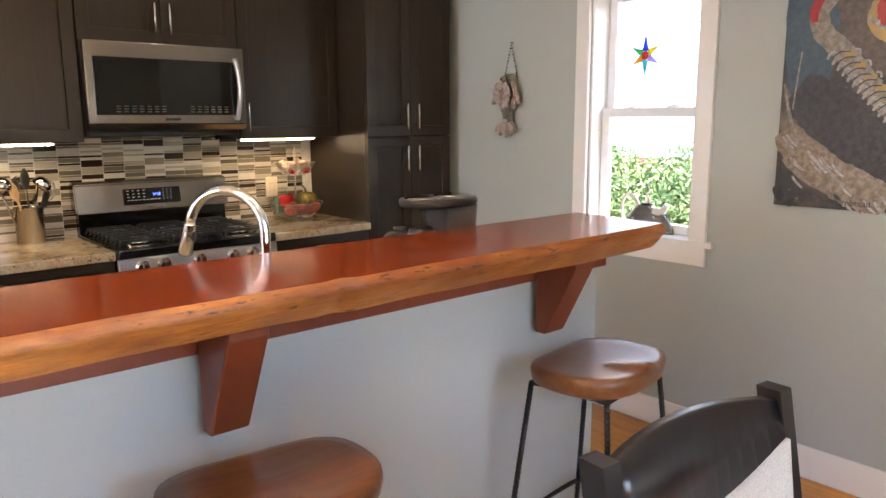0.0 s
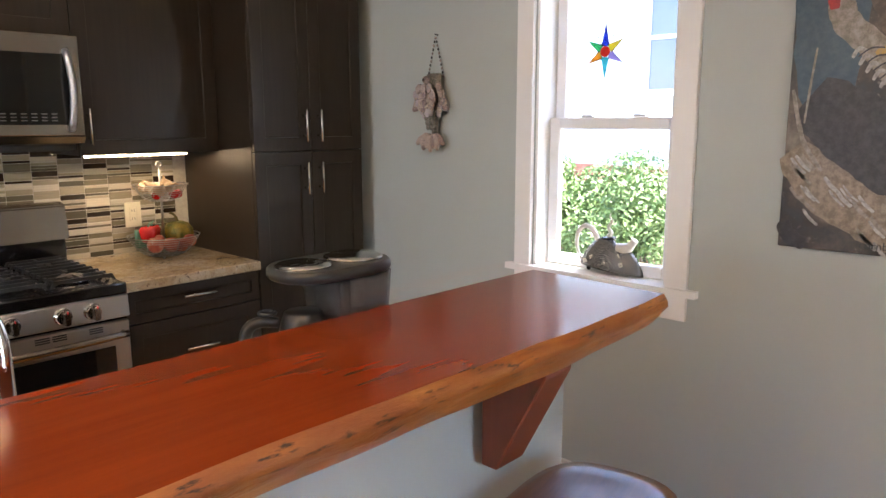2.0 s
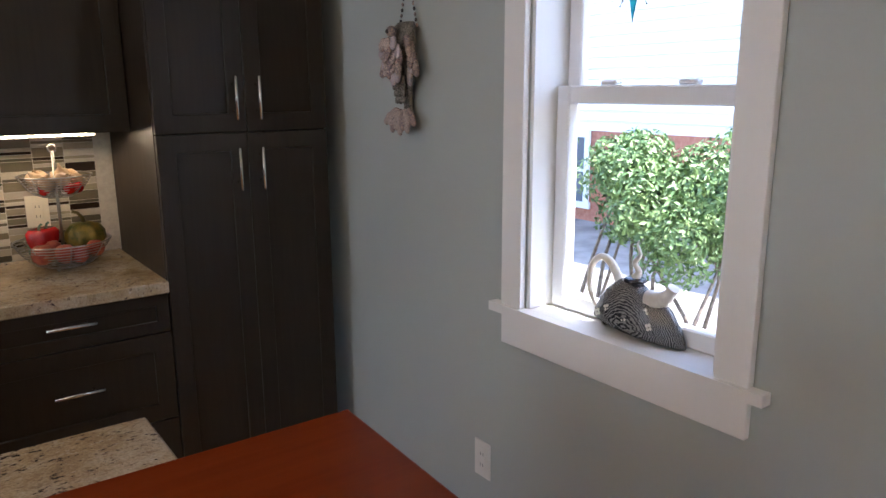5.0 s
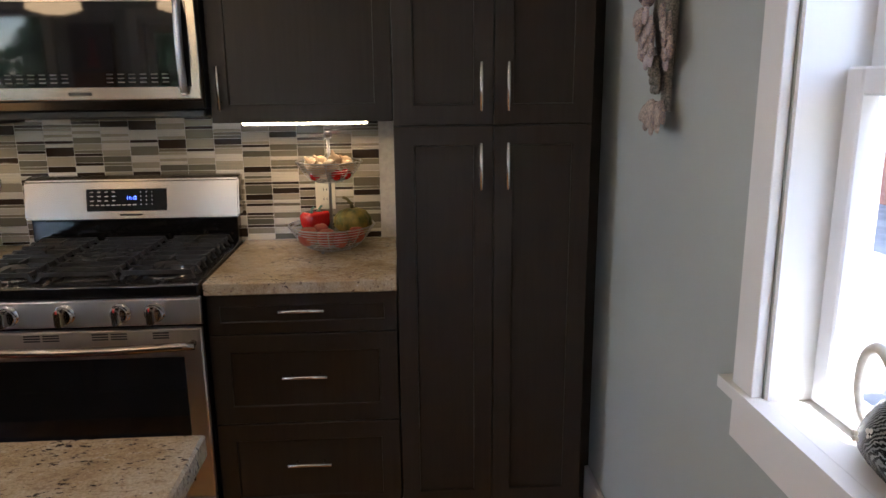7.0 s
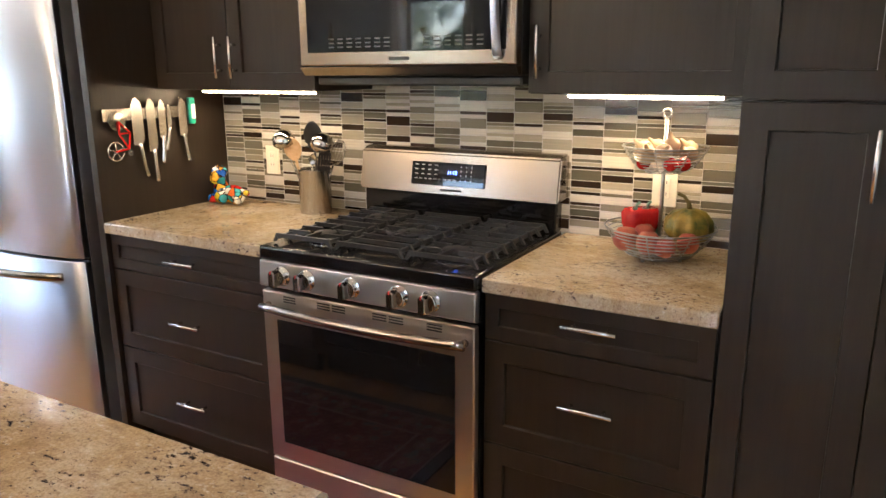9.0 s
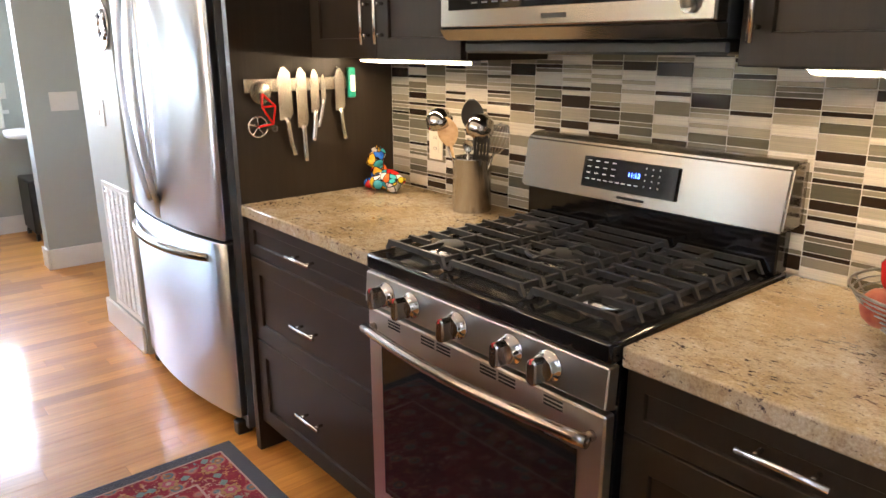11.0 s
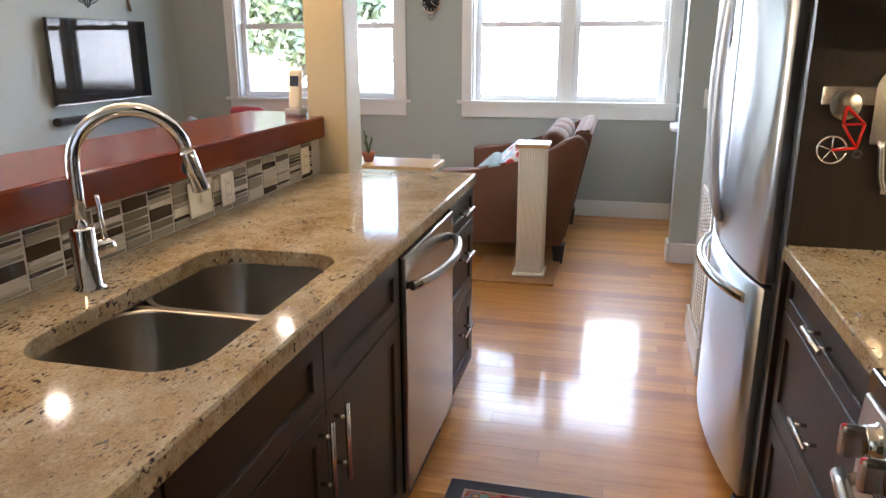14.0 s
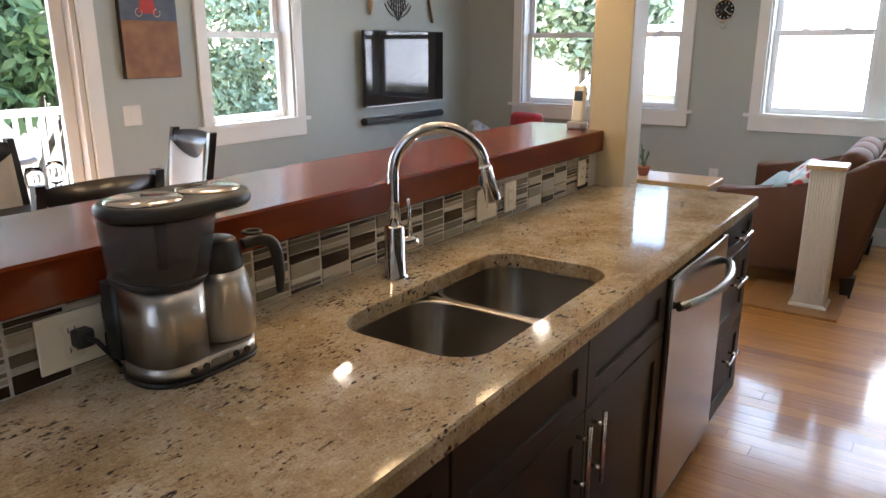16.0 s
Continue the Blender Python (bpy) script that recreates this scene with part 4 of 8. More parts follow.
def microwave():
    x0, x1, z0, z1 = 1.490, 2.237, 1.428, 1.823
    w = x1 - x0
    m = local("S", (x0, 4.425, 0))
    r = thing("microwave_oven", ((x0 + x1) / 2, 4.6, z0), "stainless steel over-the-range microwave with black window", "microwave")
    bm = B()
    box(bm, 0.001, w - 0.001, -0.37, -0.001, z0, z1, 0.003)
    body = part("body", bm, BLACK_PLASTIC, r, "dark grey housing", m)
    bm = B()
    box(bm, 0.012, w - 0.012, -0.345, -0.03, z0 - 0.03, z0 - 0.0005, 0.006)
    part("vent_housing", bm, BLACK_PLASTIC, body, "black underside vent housing", m)
    bm = B()
    box(bm, 0.0, w, 0.0, 0.04, z0 + 0.028, z1, 0.006, 2)
    door = part("door", bm, STEEL, r, "brushed steel door frame", m)
    bm = B()
    prism(bm, [(0.0, 0.0, z0 + 0.001), (0.0, 0.018, z0 + 0.001), (0.0, 0.04, z0 + 0.026), (0.0, 0.0, z0 + 0.026)], (w, 0, 0))
    part("lower_lip", bm, STEEL, r, "", m)
    bm = B()
    box(bm, 0.035, w - 0.03, 0.0405, 0.0425, z0 + 0.07, z1 - 0.07, 0.001)
    win = part("window", bm, BLACK_GLASS, door, "black glass window", m)
    bm = B()
    for k in range(16):
        for q in range(3):
            if k not in (7, 8, 9):
                box(bm, 0.12 + k * 0.034, 0.14 + k * 0.034, 0.0428, 0.0431, z0 + 0.083 + q * 0.012, z0 + 0.087 + q * 0.012)
    part("printed_marks", bm, material("faint_print", (0.1, 0.1, 0.1), 0.5), win, "", m)
    bm = B()
    a = w - 0.052
    pts = [(a + 0.004 * math.sin(math.pi * i / 14), 0.05 + 0.03 * math.sin(math.pi * i / 14), z0 + 0.055 + 0.28 * i / 14) for i in range(15)]
    tube(bm, pts, 0.0125, 12)
    for i in (0, 14):
        p = pts[i]
        tube(bm, [(p[0], 0.038, p[2]), (p[0], p[1] + 0.004, p[2])], 0.0115, 10)
    part("handle", bm, STEEL_UP, door, "bowed steel handle", m)
    bm = B()
    box(bm, w / 2 - 0.035, w / 2 + 0.035, 0.0402, 0.0408, z0 + 0.045, z0 + 0.055)
    part("name_bar", bm, BLACK_PLASTIC, door, "", m)


microwave()


def fridge():
    x0, x1 = -0.365, 0.605
    w = x1 - x0
    m = local("S", (x0, 4.17, 0))
    f = thing("refrigerator", (0.12, 4.5, 0), "stainless steel French door refrigerator with bottom freezer", "refrigerator")
    bm = B()
    box(bm, 0.002, w - 0.002, -0.62, -0.012, 0.03, 1.77)
    part("body", bm, material("fridge_side", (0.12, 0.12, 0.125), 0.4), f, "dark grey housing", m)

    def bowed(a0, a1, z0, z1):
        bm = B()
        n = 16
        rings = []
        for z, k in ((z0, 0.006), (z0 + 0.006, 0.0), (z1 - 0.006, 0.0), (z1, 0.006)):
            line = [(a0 + k, -0.01, z)]
            for i in range(n + 1):
                a = a0 + (a1 - a0) * i / n
                a = min(max(a, a0 + k), a1 - k)
                edge = 0.012 * (max(0, 1 - (a - a0) / 0.012) ** 2 + max(0, 1 - (a1 - a) / 0.012) ** 2)
                t = a / w * 2 - 1
                line.append((a, 0.025 + 0.055 * (1 - t * t) - k - edge, z))
            line.append((a1 - k, -0.01, z))
            rings.append(line)
        loft(bm, rings)
        for fc in bm.faces:
            if abs(fc.calc_center_median().y) < 0.012:
                fc.smooth = False
        return bm

    mid = w / 2
    hz = (0.79, 1.62)
    for a0, a1, side in ((0.002, mid - 0.002, -1), (mid + 0.002, w - 0.002, 1)):
        d = part("door", bowed(a0, a1, 0.765, 1.765), STEEL_UP, f, "bowed stainless door", m)
        bm = B()
        a = mid + side * 0.03
        pts = []
        for i in range(19):
            t = i / 18
            b = math.sin(math.pi * t)
            pts.append((a + side * 0.04 * b ** 0.8, 0.085 + 0.05 * b ** 0.7, 0.84 + 0.88 * t))
        tube(bm, pts, 0.013, 12)
        part("handle", bm, STEEL_UP, d, "long bowed steel handle", m)
    dr = part("freezer_drawer", bowed(0.002, w - 0.002, 0.085, 0.755), STEEL_UP, f, "bowed stainless freezer drawer", m)
    bm = B()
    pts = []
    for i in range(21):
        t = i / 20
        u = 2 * t - 1
        pts.append((0.1 + (w - 0.2) * t, 0.04 + 0.055 * (1 - u * u) + 0.03 * math.sin(math.pi * t) ** 0.5, 0.69))
    tube(bm, pts, 0.016, 12)
    part("handle", bm, STEEL, dr, "bowed steel handle", m)
    for a in (0.03, w - 0.07):
        bm = B()
        box(bm, a, a + 0.04, -0.04, 0.02, 0.0, 0.055, 0.004)
        part("foot", bm, BLACK_PLASTIC, f, "", m)
    bm = B()
    box(bm, 0.01, w - 0.01, -0.05, -0.013, 0.056, 0.084)
    part("toe_grille", bm, BLACK_PLASTIC, f, "", m)


fridge()
plate_m = local("S", (-0.485, 4.145, 1.505)) @ Matrix.Rotation(-math.pi / 2, 4, "X")
orn = thing("silver_wall_plate", (-0.485, 4.145, 1.395), "round embossed silver plate on the wall beside the fridge", "wall plate")
bm = B()
lathe(bm, [(0, 0.0005), (0.1, 0.0005), (0.11, 0.012), (0.104, 0.015), (0.08, 0.006), (0, 0.006)], (0, 0, 0), 40)
rim_ = part("rim", bm, MIRROR_STEEL, orn, "polished silver rim", plate_m)
for q in range(9):
    bm = B()
    g_ = 2 * math.pi * q / 9
    sphere(bm, (0.05 * math.cos(g_), 0.05 * math.sin(g_), 0.006), 0.018, 12, 8, 1, 1, 0.45)
    part("boss", bm, BLACK_STEEL if q % 3 == 0 else MIRROR_STEEL, rim_, "", plate_m)


# ---- under-cabinet lights ----
LED = glow("led_strip_glow", (1.0, 0.74, 0.43), 9.8)


def led_strip(x0, x1):
    s = thing("under_cabinet_light", ((x0 + x1) / 2, 4.6, 1.366), "slim lit LED strip under the wall cabinets", "light strip", "under-cabinet lights")
    bm = B()
    box(bm, x0, x1, 4.585, 4.615, 1.3715, 1.3775)
    # back and end lips are added to keep the glow off the top tiles
    box(bm, x0, x1, 4.6155, 4.619, 1.36, 1.3775)
    box(bm, x1 + 0.0005, x1 + 0.004, 4.585, 4.619, 1.362, 1.3775)
    part("channel", bm, NICKEL, s)
    n = 20
    for k in range(n):
        a = x0 + (x1 - x0) * (k + 0.5) / n
        bm = B()
        lathe(bm, [(0, -0.007), (0.005, -0.0062), (0.0085, -0.003), (0.0098, 0.0)], (a, 4.6, 1.3712), 12)
        part("diode", bm, LED, s, "glowing diode")


led_strip(2.308, 2.742)
led_strip(0.81, 1.385)


# ---- things of the kitchen ----
def plate(name, side, origin, w, h, label, kind="outlet", mat=None, horizontal=False, cat="outlet"):
    m = local(side, origin)
    p = thing(name, tuple(origin), label, cat)
    bm = B()
    box(bm, -w / 2, w / 2, 0.0005, 0.006, -h / 2, h / 2, 0.002, 2)
    part("cover_plate", bm, mat or WHITE_PLASTIC, p, "", m)
    n = max(1, round(max(w, h) / 0.115)) if horizontal or w > 0.1 else 1
    for k in range(n):
        a = (k - (n - 1) / 2) * 0.05
        bm = B()
        if kind == "switch":
            box(bm, a - 0.005, a + 0.005, 0.006, 0.012, -0.012, 0.012, 0.001)
            part("toggle", bm, mat or WHITE_PLASTIC, p, "", m)
        else:
            box(bm, a - 0.017, a + 0.017, 0.006, 0.0075, -0.034, 0.034, 0.002)
            f = part("socket_face", bm, mat or WHITE_PLASTIC, p, "", m)
            for zz in (-0.018, 0.018):
                for d in (-0.006, 0.006):
                    bm = B()
                    box(bm, a + d - 0.001, a + d + 0.001, 0.0072, 0.0079, zz - 0.005, zz + 0.005)
                    part("slot", bm, BLACK_PLASTIC, f, "", m)
    return p


plate("wall_outlet", "S", (0.985, NORTH - 0.0125, 1.09), 0.07, 0.115, "cream outlet plate on the mosaic backsplash", mat=CREAM_PLASTIC)
plate("wall_outlet", "S", (2.565, NORTH - 0.0125, 1.09), 0.075, 0.115, "cream outlet plate behind the fruit stand", mat=CREAM_PLASTIC)
for ox, ow, kind in ((2.19, 0.118, "outlet"), (0.835, 0.118, "switch"), (0.685, 0.075, "outlet"), (0.12, 0.075, "outlet")):
    plate("wall_outlet" if kind == "outlet" else "light_switch", "N", (ox, tile_y(ox) + 0.0125, 0.985), ow, 0.1 if ow > 0.1 else 0.1, "cream plastic plate on the bar backsplash", kind, CREAM_PLASTIC, cat=kind)
plate("wall_outlet", "W", (EAST, 3.40, 0.40), 0.072, 0.118, "white outlet plate low on the sage wall")
plate("wall_outlet", "E", (WEST, 2.2, 0.42), 0.072, 0.118, "white outlet plate under the living room window")
plate("light_switch", "E", (WEST, 4.185, 1.093), 0.075, 0.118, "white switch plate beside the wide window", "switch", cat="switch")
plate("light_switch", "E", (-2.20, 4.332, 1.08), 0.165, 0.118, "white switch plate on the stub wall", "switch", cat="switch")
plate("light_switch", "S", (-0.685, 4.145, 1.12), 0.118, 0.118, "white switch plate above the return grille", "switch", cat="switch")
plate("light_switch", "N", (0.235, SOUTH, 1.076), 0.118, 0.118, "white double switch plate beside the glass door", "switch", cat="switch")


def grille():
    m = local("S", (-0.80, 4.145, 0))
    v = thing("air_grille", (-0.6, 4.14, 0.16), "tall white return air grille in the wall beside the fridge", "vent")
    bm = B()
    w, z0, z1 = 0.4, 0.16, 0.79
    for a0, a1, b0, b1 in ((0, 0.025, z0, z1), (w - 0.025, w, z0, z1), (0.0255, w - 0.0255, z0, z0 + 0.025), (0.0255, w - 0.0255, z1 - 0.025, z1)):
        box(bm, a0, a1, 0.0005, 0.012, b0, b1, 0.002)
    part("frame", bm, TRIM, v, "", m)
    for q in range(1, 5):
        bm = B()
        a = 0.0255 + (w - 0.051) * q / 5
        box(bm, a - 0.008, a + 0.008, 0.001, 0.0125, z0 + 0.0255, z1 - 0.0255, 0.001)
        part("mullion", bm, TRIM, v, "", m)
    z = z0 + 0.032
    while z < z1 - 0.03:
        bm = B()
        prism(bm, [(0.026, 0.001, z + 0.008), (0.026, 0.009, z), (0.026, 0.0105, z + 0.002), (0.026, 0.002, z + 0.01)], (w - 0.052, 0, 0))
        part("slat", bm, TRIM, v, "", m)
        z += 0.017


grille()


def fruit_stand():
    x, y, z = 2.604, 4.575, 0.9155
    f = thing("fruit_stand", (x, y, z), "two-tier steel wire basket stand on the worktop", "fruit stand")
    bm = B()
    tube(bm, [(x, y, z + 0.012), (x, y, z + 0.4)], 0.0055, 10)
    tube(bm, arc((x, y, z + 0.41), 0.012, 0, 345, 14), 0.0035, 8)
    part("pole", bm, WIRE, f, "steel pole with a ring")
    for zz, R, H, nm in ((0.012, 0.152, 0.085, "lower_basket"), (0.252, 0.114, 0.07, "upper_basket")):
        bm = B()
        for k in range(9):
            t = k / 8
            r = R * (0.42 + 0.58 * t ** 0.55)
            tube(bm, [(x + r * math.cos(a), y + r * math.sin(a), z + zz + H * t) for a in (2 * math.pi * i / 32 for i in range(32))], 0.0028 if k == 8 else 0.0016, 6, True)
        for q in range(8):
            a = 2 * math.pi * q / 8
            tube(bm, [(x + R * (0.42 + 0.58 * t ** 0.55) * math.cos(a), y + R * (0.42 + 0.58 * t ** 0.55) * math.sin(a), z + zz + H * t) for t in (0, 0.2, 0.4, 0.6, 0.8, 1.0)], 0.0018, 6)
        for q in range(4):
            a = math.pi * q / 4
            tube(bm, [(x - 0.42 * R * math.cos(a), y - 0.42 * R * math.sin(a), z + zz), (x + 0.42 * R * math.cos(a), y + 0.42 * R * math.sin(a), z + zz)], 0.0016, 6)
        if zz < 0.1:
            for q in range(3):
                a = 2 * math.pi * q / 3
                sphere(bm, (x + 0.06 * math.cos(a), y + 0.06 * math.sin(a), z + 0.0062), 0.006, 8, 6)
        part(nm, bm, WIRE, f, "steel wire basket")


fruit_stand()


PEACH = skin("peach_skin", (0.26, 0.035, 0.025), (0.42, 0.12, 0.05), 0.6)
PEPPER = skin("red_pepper_skin", (0.36, 0.01, 0.01), (0.45, 0.02, 0.015), 0.22)
GOURD = skin("gourd_skin", (0.06, 0.08, 0.012), (0.3, 0.21, 0.03), 0.45, 26)
GARLIC = skin("garlic_skin", (0.3, 0.2, 0.11), (0.44, 0.34, 0.23), 0.6)
GREEN_CARTON = material("green_carton", (0.12, 0.25, 0.18), 0.7)
STEM = material("dry_stem", (0.12, 0.1, 0.03), 0.7)


def fruits():
    x, y, z = 2.604, 4.575, 0.9155
    for dx, dy, dz, r in ((-0.075, -0.075, 0.07, 0.036), (-0.01, -0.085, 0.066, 0.034), (0.035, -0.085, 0.058, 0.03), (-0.04, -0.02, 0.075, 0.033), (0.09, -0.06, 0.07, 0.03)):
        c = (x + dx, y + dy, z + dz)
        p = thing("peach", (c[0], c[1], c[2] - r), "ripe red-orange peach in the wire basket", "fruit", "peaches in the basket")
        bm = B()
        lathe(bm, [(0, -r * 0.92), (0.5 * r, -0.86 * r), (0.87 * r, -0.5 * r), (r, 0), (0.9 * r, 0.45 * r), (0.6 * r, 0.8 * r), (0.2 * r, 0.88 * r), (0, 0.8 * r)], c, 18)
        part("flesh", bm, PEACH, p)
    for dx, dy in ((-0.045, 0.02), (-0.07, -0.005)):
        c = Vector((x + dx, y + dy, z + 0.11))
        p = thing("red_pepper", (c.x, c.y, c.z - 0.04), "glossy red bell pepper in the wire basket", "pepper", "peppers in the basket")
        bm = B()
        n = 24
        rings = []
        for zz, rr in ((-0.042, 0.012), (-0.038, 0.024), (-0.01, 0.034), (0.02, 0.037), (0.034, 0.028), (0.03, 0.008)):
            rings.append([(c.x + rr * (1 + 0.12 * math.cos(4 * a)) * math.cos(a), c.y + rr * (1 + 0.12 * math.cos(4 * a)) * math.sin(a), c.z + zz) for a in (2 * math.pi * i / n for i in range(n))])
        loft(bm, rings)
        part("flesh", bm, PEPPER, p)
        bm = B()
        tube(bm, [c + Vector((0, 0, 0.03)), c + Vector((0.004, 0, 0.045)), c + Vector((0.012, 0, 0.052))], [0.006, 0.004, 0.004], 8)
        part("stem", bm, GREEN_CARTON, p)
    c = Vector((x + 0.075, y + 0.015, z + 0.105))
    p = thing("gourd", (c.x, c.y, c.z - 0.05), "green and yellow ribbed gourd with a curved stem", "gourd")
    bm = B()
    n = 40
    rings = []
    for zz, rr in ((-0.05, 0.02), (-0.042, 0.045), (-0.015, 0.064), (0.015, 0.062), (0.038, 0.044), (0.046, 0.02)):
        rings.append([(c.x + rr * (0.9 + 0.17 * abs(math.cos(5 * a)) ** 0.6) * math.cos(a), c.y + rr * (0.9 + 0.17 * abs(math.cos(5 * a)) ** 0.6) * math.sin(a), c.z + zz) for a in (2 * math.pi * i / n for i in range(n))])
    loft(bm, rings)
    part("rind", bm, GOURD, p)
    bm = B()
    tube(bm, [c + Vector((0, 0, 0.042)), c + Vector((-0.004, 0, 0.062)), c + Vector((-0.018, 0, 0.08)), c + Vector((-0.034, 0, 0.086))], [0.008, 0.006, 0.005, 0.005], 8)
    part("stem", bm, STEM, p)
    bm = B()
    box(bm, x - 0.1, x - 0.01, y + 0.035, y + 0.075, z + 0.045, z + 0.125, 0.006)
    single("berry_carton", bm, GREEN_CARTON, (x - 0.06, y + 0.055, z + 0.045), "green pulp carton in the basket", "carton", m=None)
    rnd = random.Random(4)
    for k in range(9):
        a = 2 * math.pi * k / 9
        rr = 0.0 if k == 8 else 0.06 + 0.02 * rnd.random()
        c = Vector((x + rr * math.cos(a) + 0.018 * (k == 8), y + rr * math.sin(a), z + 0.302 + 0.012 * rnd.random() + 0.02 * (k == 8)))
        g = thing("garlic_bulb", (c.x, c.y, c.z - 0.02), "papery cream garlic bulb in the upper basket", "garlic", "garlic in the basket")
        bm = B()
        s = 0.8 + 0.3 * rnd.random()
        lathe(bm, [(0, -0.02 * s), (0.016 * s, -0.019 * s), (0.026 * s, -0.006 * s), (0.022 * s, 0.01 * s), (0.008 * s, 0.02 * s), (0.004 * s, 0.036 * s), (0, 0.04 * s)], (0, 0, 0), 12)
        part("bulb", bm, GARLIC, g, "", Matrix.Translation(c) @ Euler((rnd.uniform(-1, 1), rnd.uniform(-1, 1), 0)).to_matrix().to_4x4())
    for dx, dy in ((0.03, -0.06), (-0.045, -0.05), (0.06, -0.035)):
        bm = B()
        sphere(bm, (0, 0, 0), 0.019, 12, 8, 1, 1.3)
        c = (x + dx, y + dy, z + 0.28)
        single("small_tomato", bm, PEPPER, (c[0], c[1], c[2] - 0.019), "small red tomato under the garlic", "tomato", "tomatoes in the basket", Matrix.Translation(c))


fruits()


def crock():
    x, y, z = 1.279, 4.688, 0.9155
    c = thing("utensil_crock", (x, y, z), "polished steel canister full of cooking utensils", "utensil holder")
    bm = B()
    lathe(bm, [(0, 0), (0.059, 0), (0.0605, 0.003), (0.0605, 0.162), (0.0625, 0.165), (0.0625, 0.168), (0.058, 0.168), (0.0565, 0.16), (0.0565, 0.006), (0, 0.006)], (x, y, z), 40)
    part("canister", bm, CANISTER_STEEL, c)
    toward = Vector((0.72, -0.69, 0)).normalized()

    def tool(name, label, foot, tip, mat, head, size=1.0, grip=0.0045):
        base = Vector((x + foot[0], y + foot[1], z + 0.01))
        end = Vector((x + tip[0], y + tip[1], z + tip[2]))
        way = (end - base).normalized()
        t = thing(name, tuple(base), label, "utensil", "utensils in the canister")
        bm = B()
        tube(bm, [base, base.lerp(end, 0.5), end], [grip * 1.2, grip, grip * 0.9], 8)
        part("handle", bm, mat, t)
        face = (toward - way * toward.dot(way)).normalized()
        across = face.cross(way)
        q = Matrix(((across.x, face.x, way.x, end.x), (across.y, face.y, way.y, end.y), (across.z, face.z, way.z, end.z), (0, 0, 0, 1)))
        bm = B()
        k = size
        if head == "ladle":
            lathe(bm, [(0, -0.03 * k), (0.022 * k, -0.025 * k), (0.037 * k, -0.01 * k), (0.042 * k, 0.01 * k), (0.0405 * k, 0.01 * k), (0.035 * k, -0.009 * k), (0.02 * k, -0.022 * k), (0, -0.027 * k)], (0, 0, 0), 22)
            q = q @ Matrix.Translation((0, 0.02 * k, 0.015 * k)) @ Matrix.Rotation(radians(140), 4, "X")
        elif head == "spoon":
            rings = []
            for h in range(11):
                u = h / 10
                w = 0.032 * k * math.sin(math.pi * (0.06 + 0.9 * u)) ** 0.7
                bow = 0.012 * k * math.sin(math.pi * u)
                rings.append([(w * math.cos(g_), -bow * (1 - math.cos(g_) ** 2) + 0.0022 * math.sin(g_), 0.09 * k * u - 0.004) for g_ in (2 * math.pi * i / 16 for i in range(16))])
            loft(bm, rings)
        elif head == "spaghetti":
            sphere(bm, (0, 0, 0.03), 0.026, 14, 8, 1, 0.3, 1.25)
            for j in range(9):
                g_ = -1.9 + 3.8 * j / 8
                tube(bm, [(0.022 * math.sin(g_), 0, 0.03 + 0.028 * math.cos(g_)), (0.034 * math.sin(g_), 0.004, 0.03 + 0.042 * math.cos(g_)), (0.036 * math.sin(g_), 0.014, 0.03 + 0.046 * math.cos(g_))], 0.0038, 6)
        elif head == "slotted":
            n_, w0 = 5, 0.03 * k
            for j in range(n_):
                u = -w0 + 2 * w0 * (j + 0.5) / n_
                h = 0.085 * k * (1 - 0.25 * (u / w0) ** 2)
                box(bm, u - w0 / n_ * 0.78, u + w0 / n_ * 0.78, -0.002, 0.002, 0.006, h)
            box(bm, -w0, w0, -0.0022, 0.0022, -0.004, 0.012)
            box(bm, -w0 * 0.95, w0 * 0.95, -0.0022, 0.0022, 0.07 * k, 0.084 * k)
        else:
            for j in range(8):
                g_ = math.pi * j / 8
                tube(bm, [(0.03 * math.sin(u) * math.cos(g_), 0.03 * math.sin(u) * math.sin(g_), 0.1 * (1 - math.cos(u)) / 2) for u in (math.pi * i / 12 for i in range(1, 12))], 0.0013, 5)
        part("head", bm, mat, t, "", q)

    WOODEN = skin("pale_spoon_wood", (0.34, 0.2, 0.09), (0.5, 0.33, 0.17), 0.55, 40)
    tool("ladle", "polished steel ladle in the canister", (-0.03, 0.01), (-0.115, -0.03, 0.262), MIRROR_STEEL, "ladle", 1.05)
    tool("serving_spoon", "pale pierced wooden spoon in the canister", (0.0, -0.03), (-0.05, -0.045, 0.205), WOODEN, "spoon", 1.0, 0.0055)
    tool("pasta_server", "black nylon pasta server in the canister", (-0.01, 0.03), (-0.03, 0.045, 0.23), BLACK_PLASTIC, "spaghetti")
    tool("cooking_spoon", "black nylon cooking spoon in the canister", (0.01, 0.02), (0.0, 0.005, 0.25), BLACK_PLASTIC, "spoon", 1.1)
    tool("ladle", "dark steel ladle in the canister", (0.0, -0.02), (0.045, -0.01, 0.258), MIRROR_STEEL, "ladle", 1.05)
    tool("whisk", "steel balloon whisk in the canister", (0.01, 0.0), (0.075, 0.02, 0.185), NICKEL, "whisk")
    tool("spatula", "black nylon slotted turner in the canister", (0.02, 0.0), (0.06, -0.02, 0.17), BLACK_PLASTIC, "slotted", 0.8)
    tool("tongs", "steel tongs standing in the canister", (-0.01, -0.01), (0.02, -0.035, 0.19), NICKEL, "spoon", 0.5)


crock()


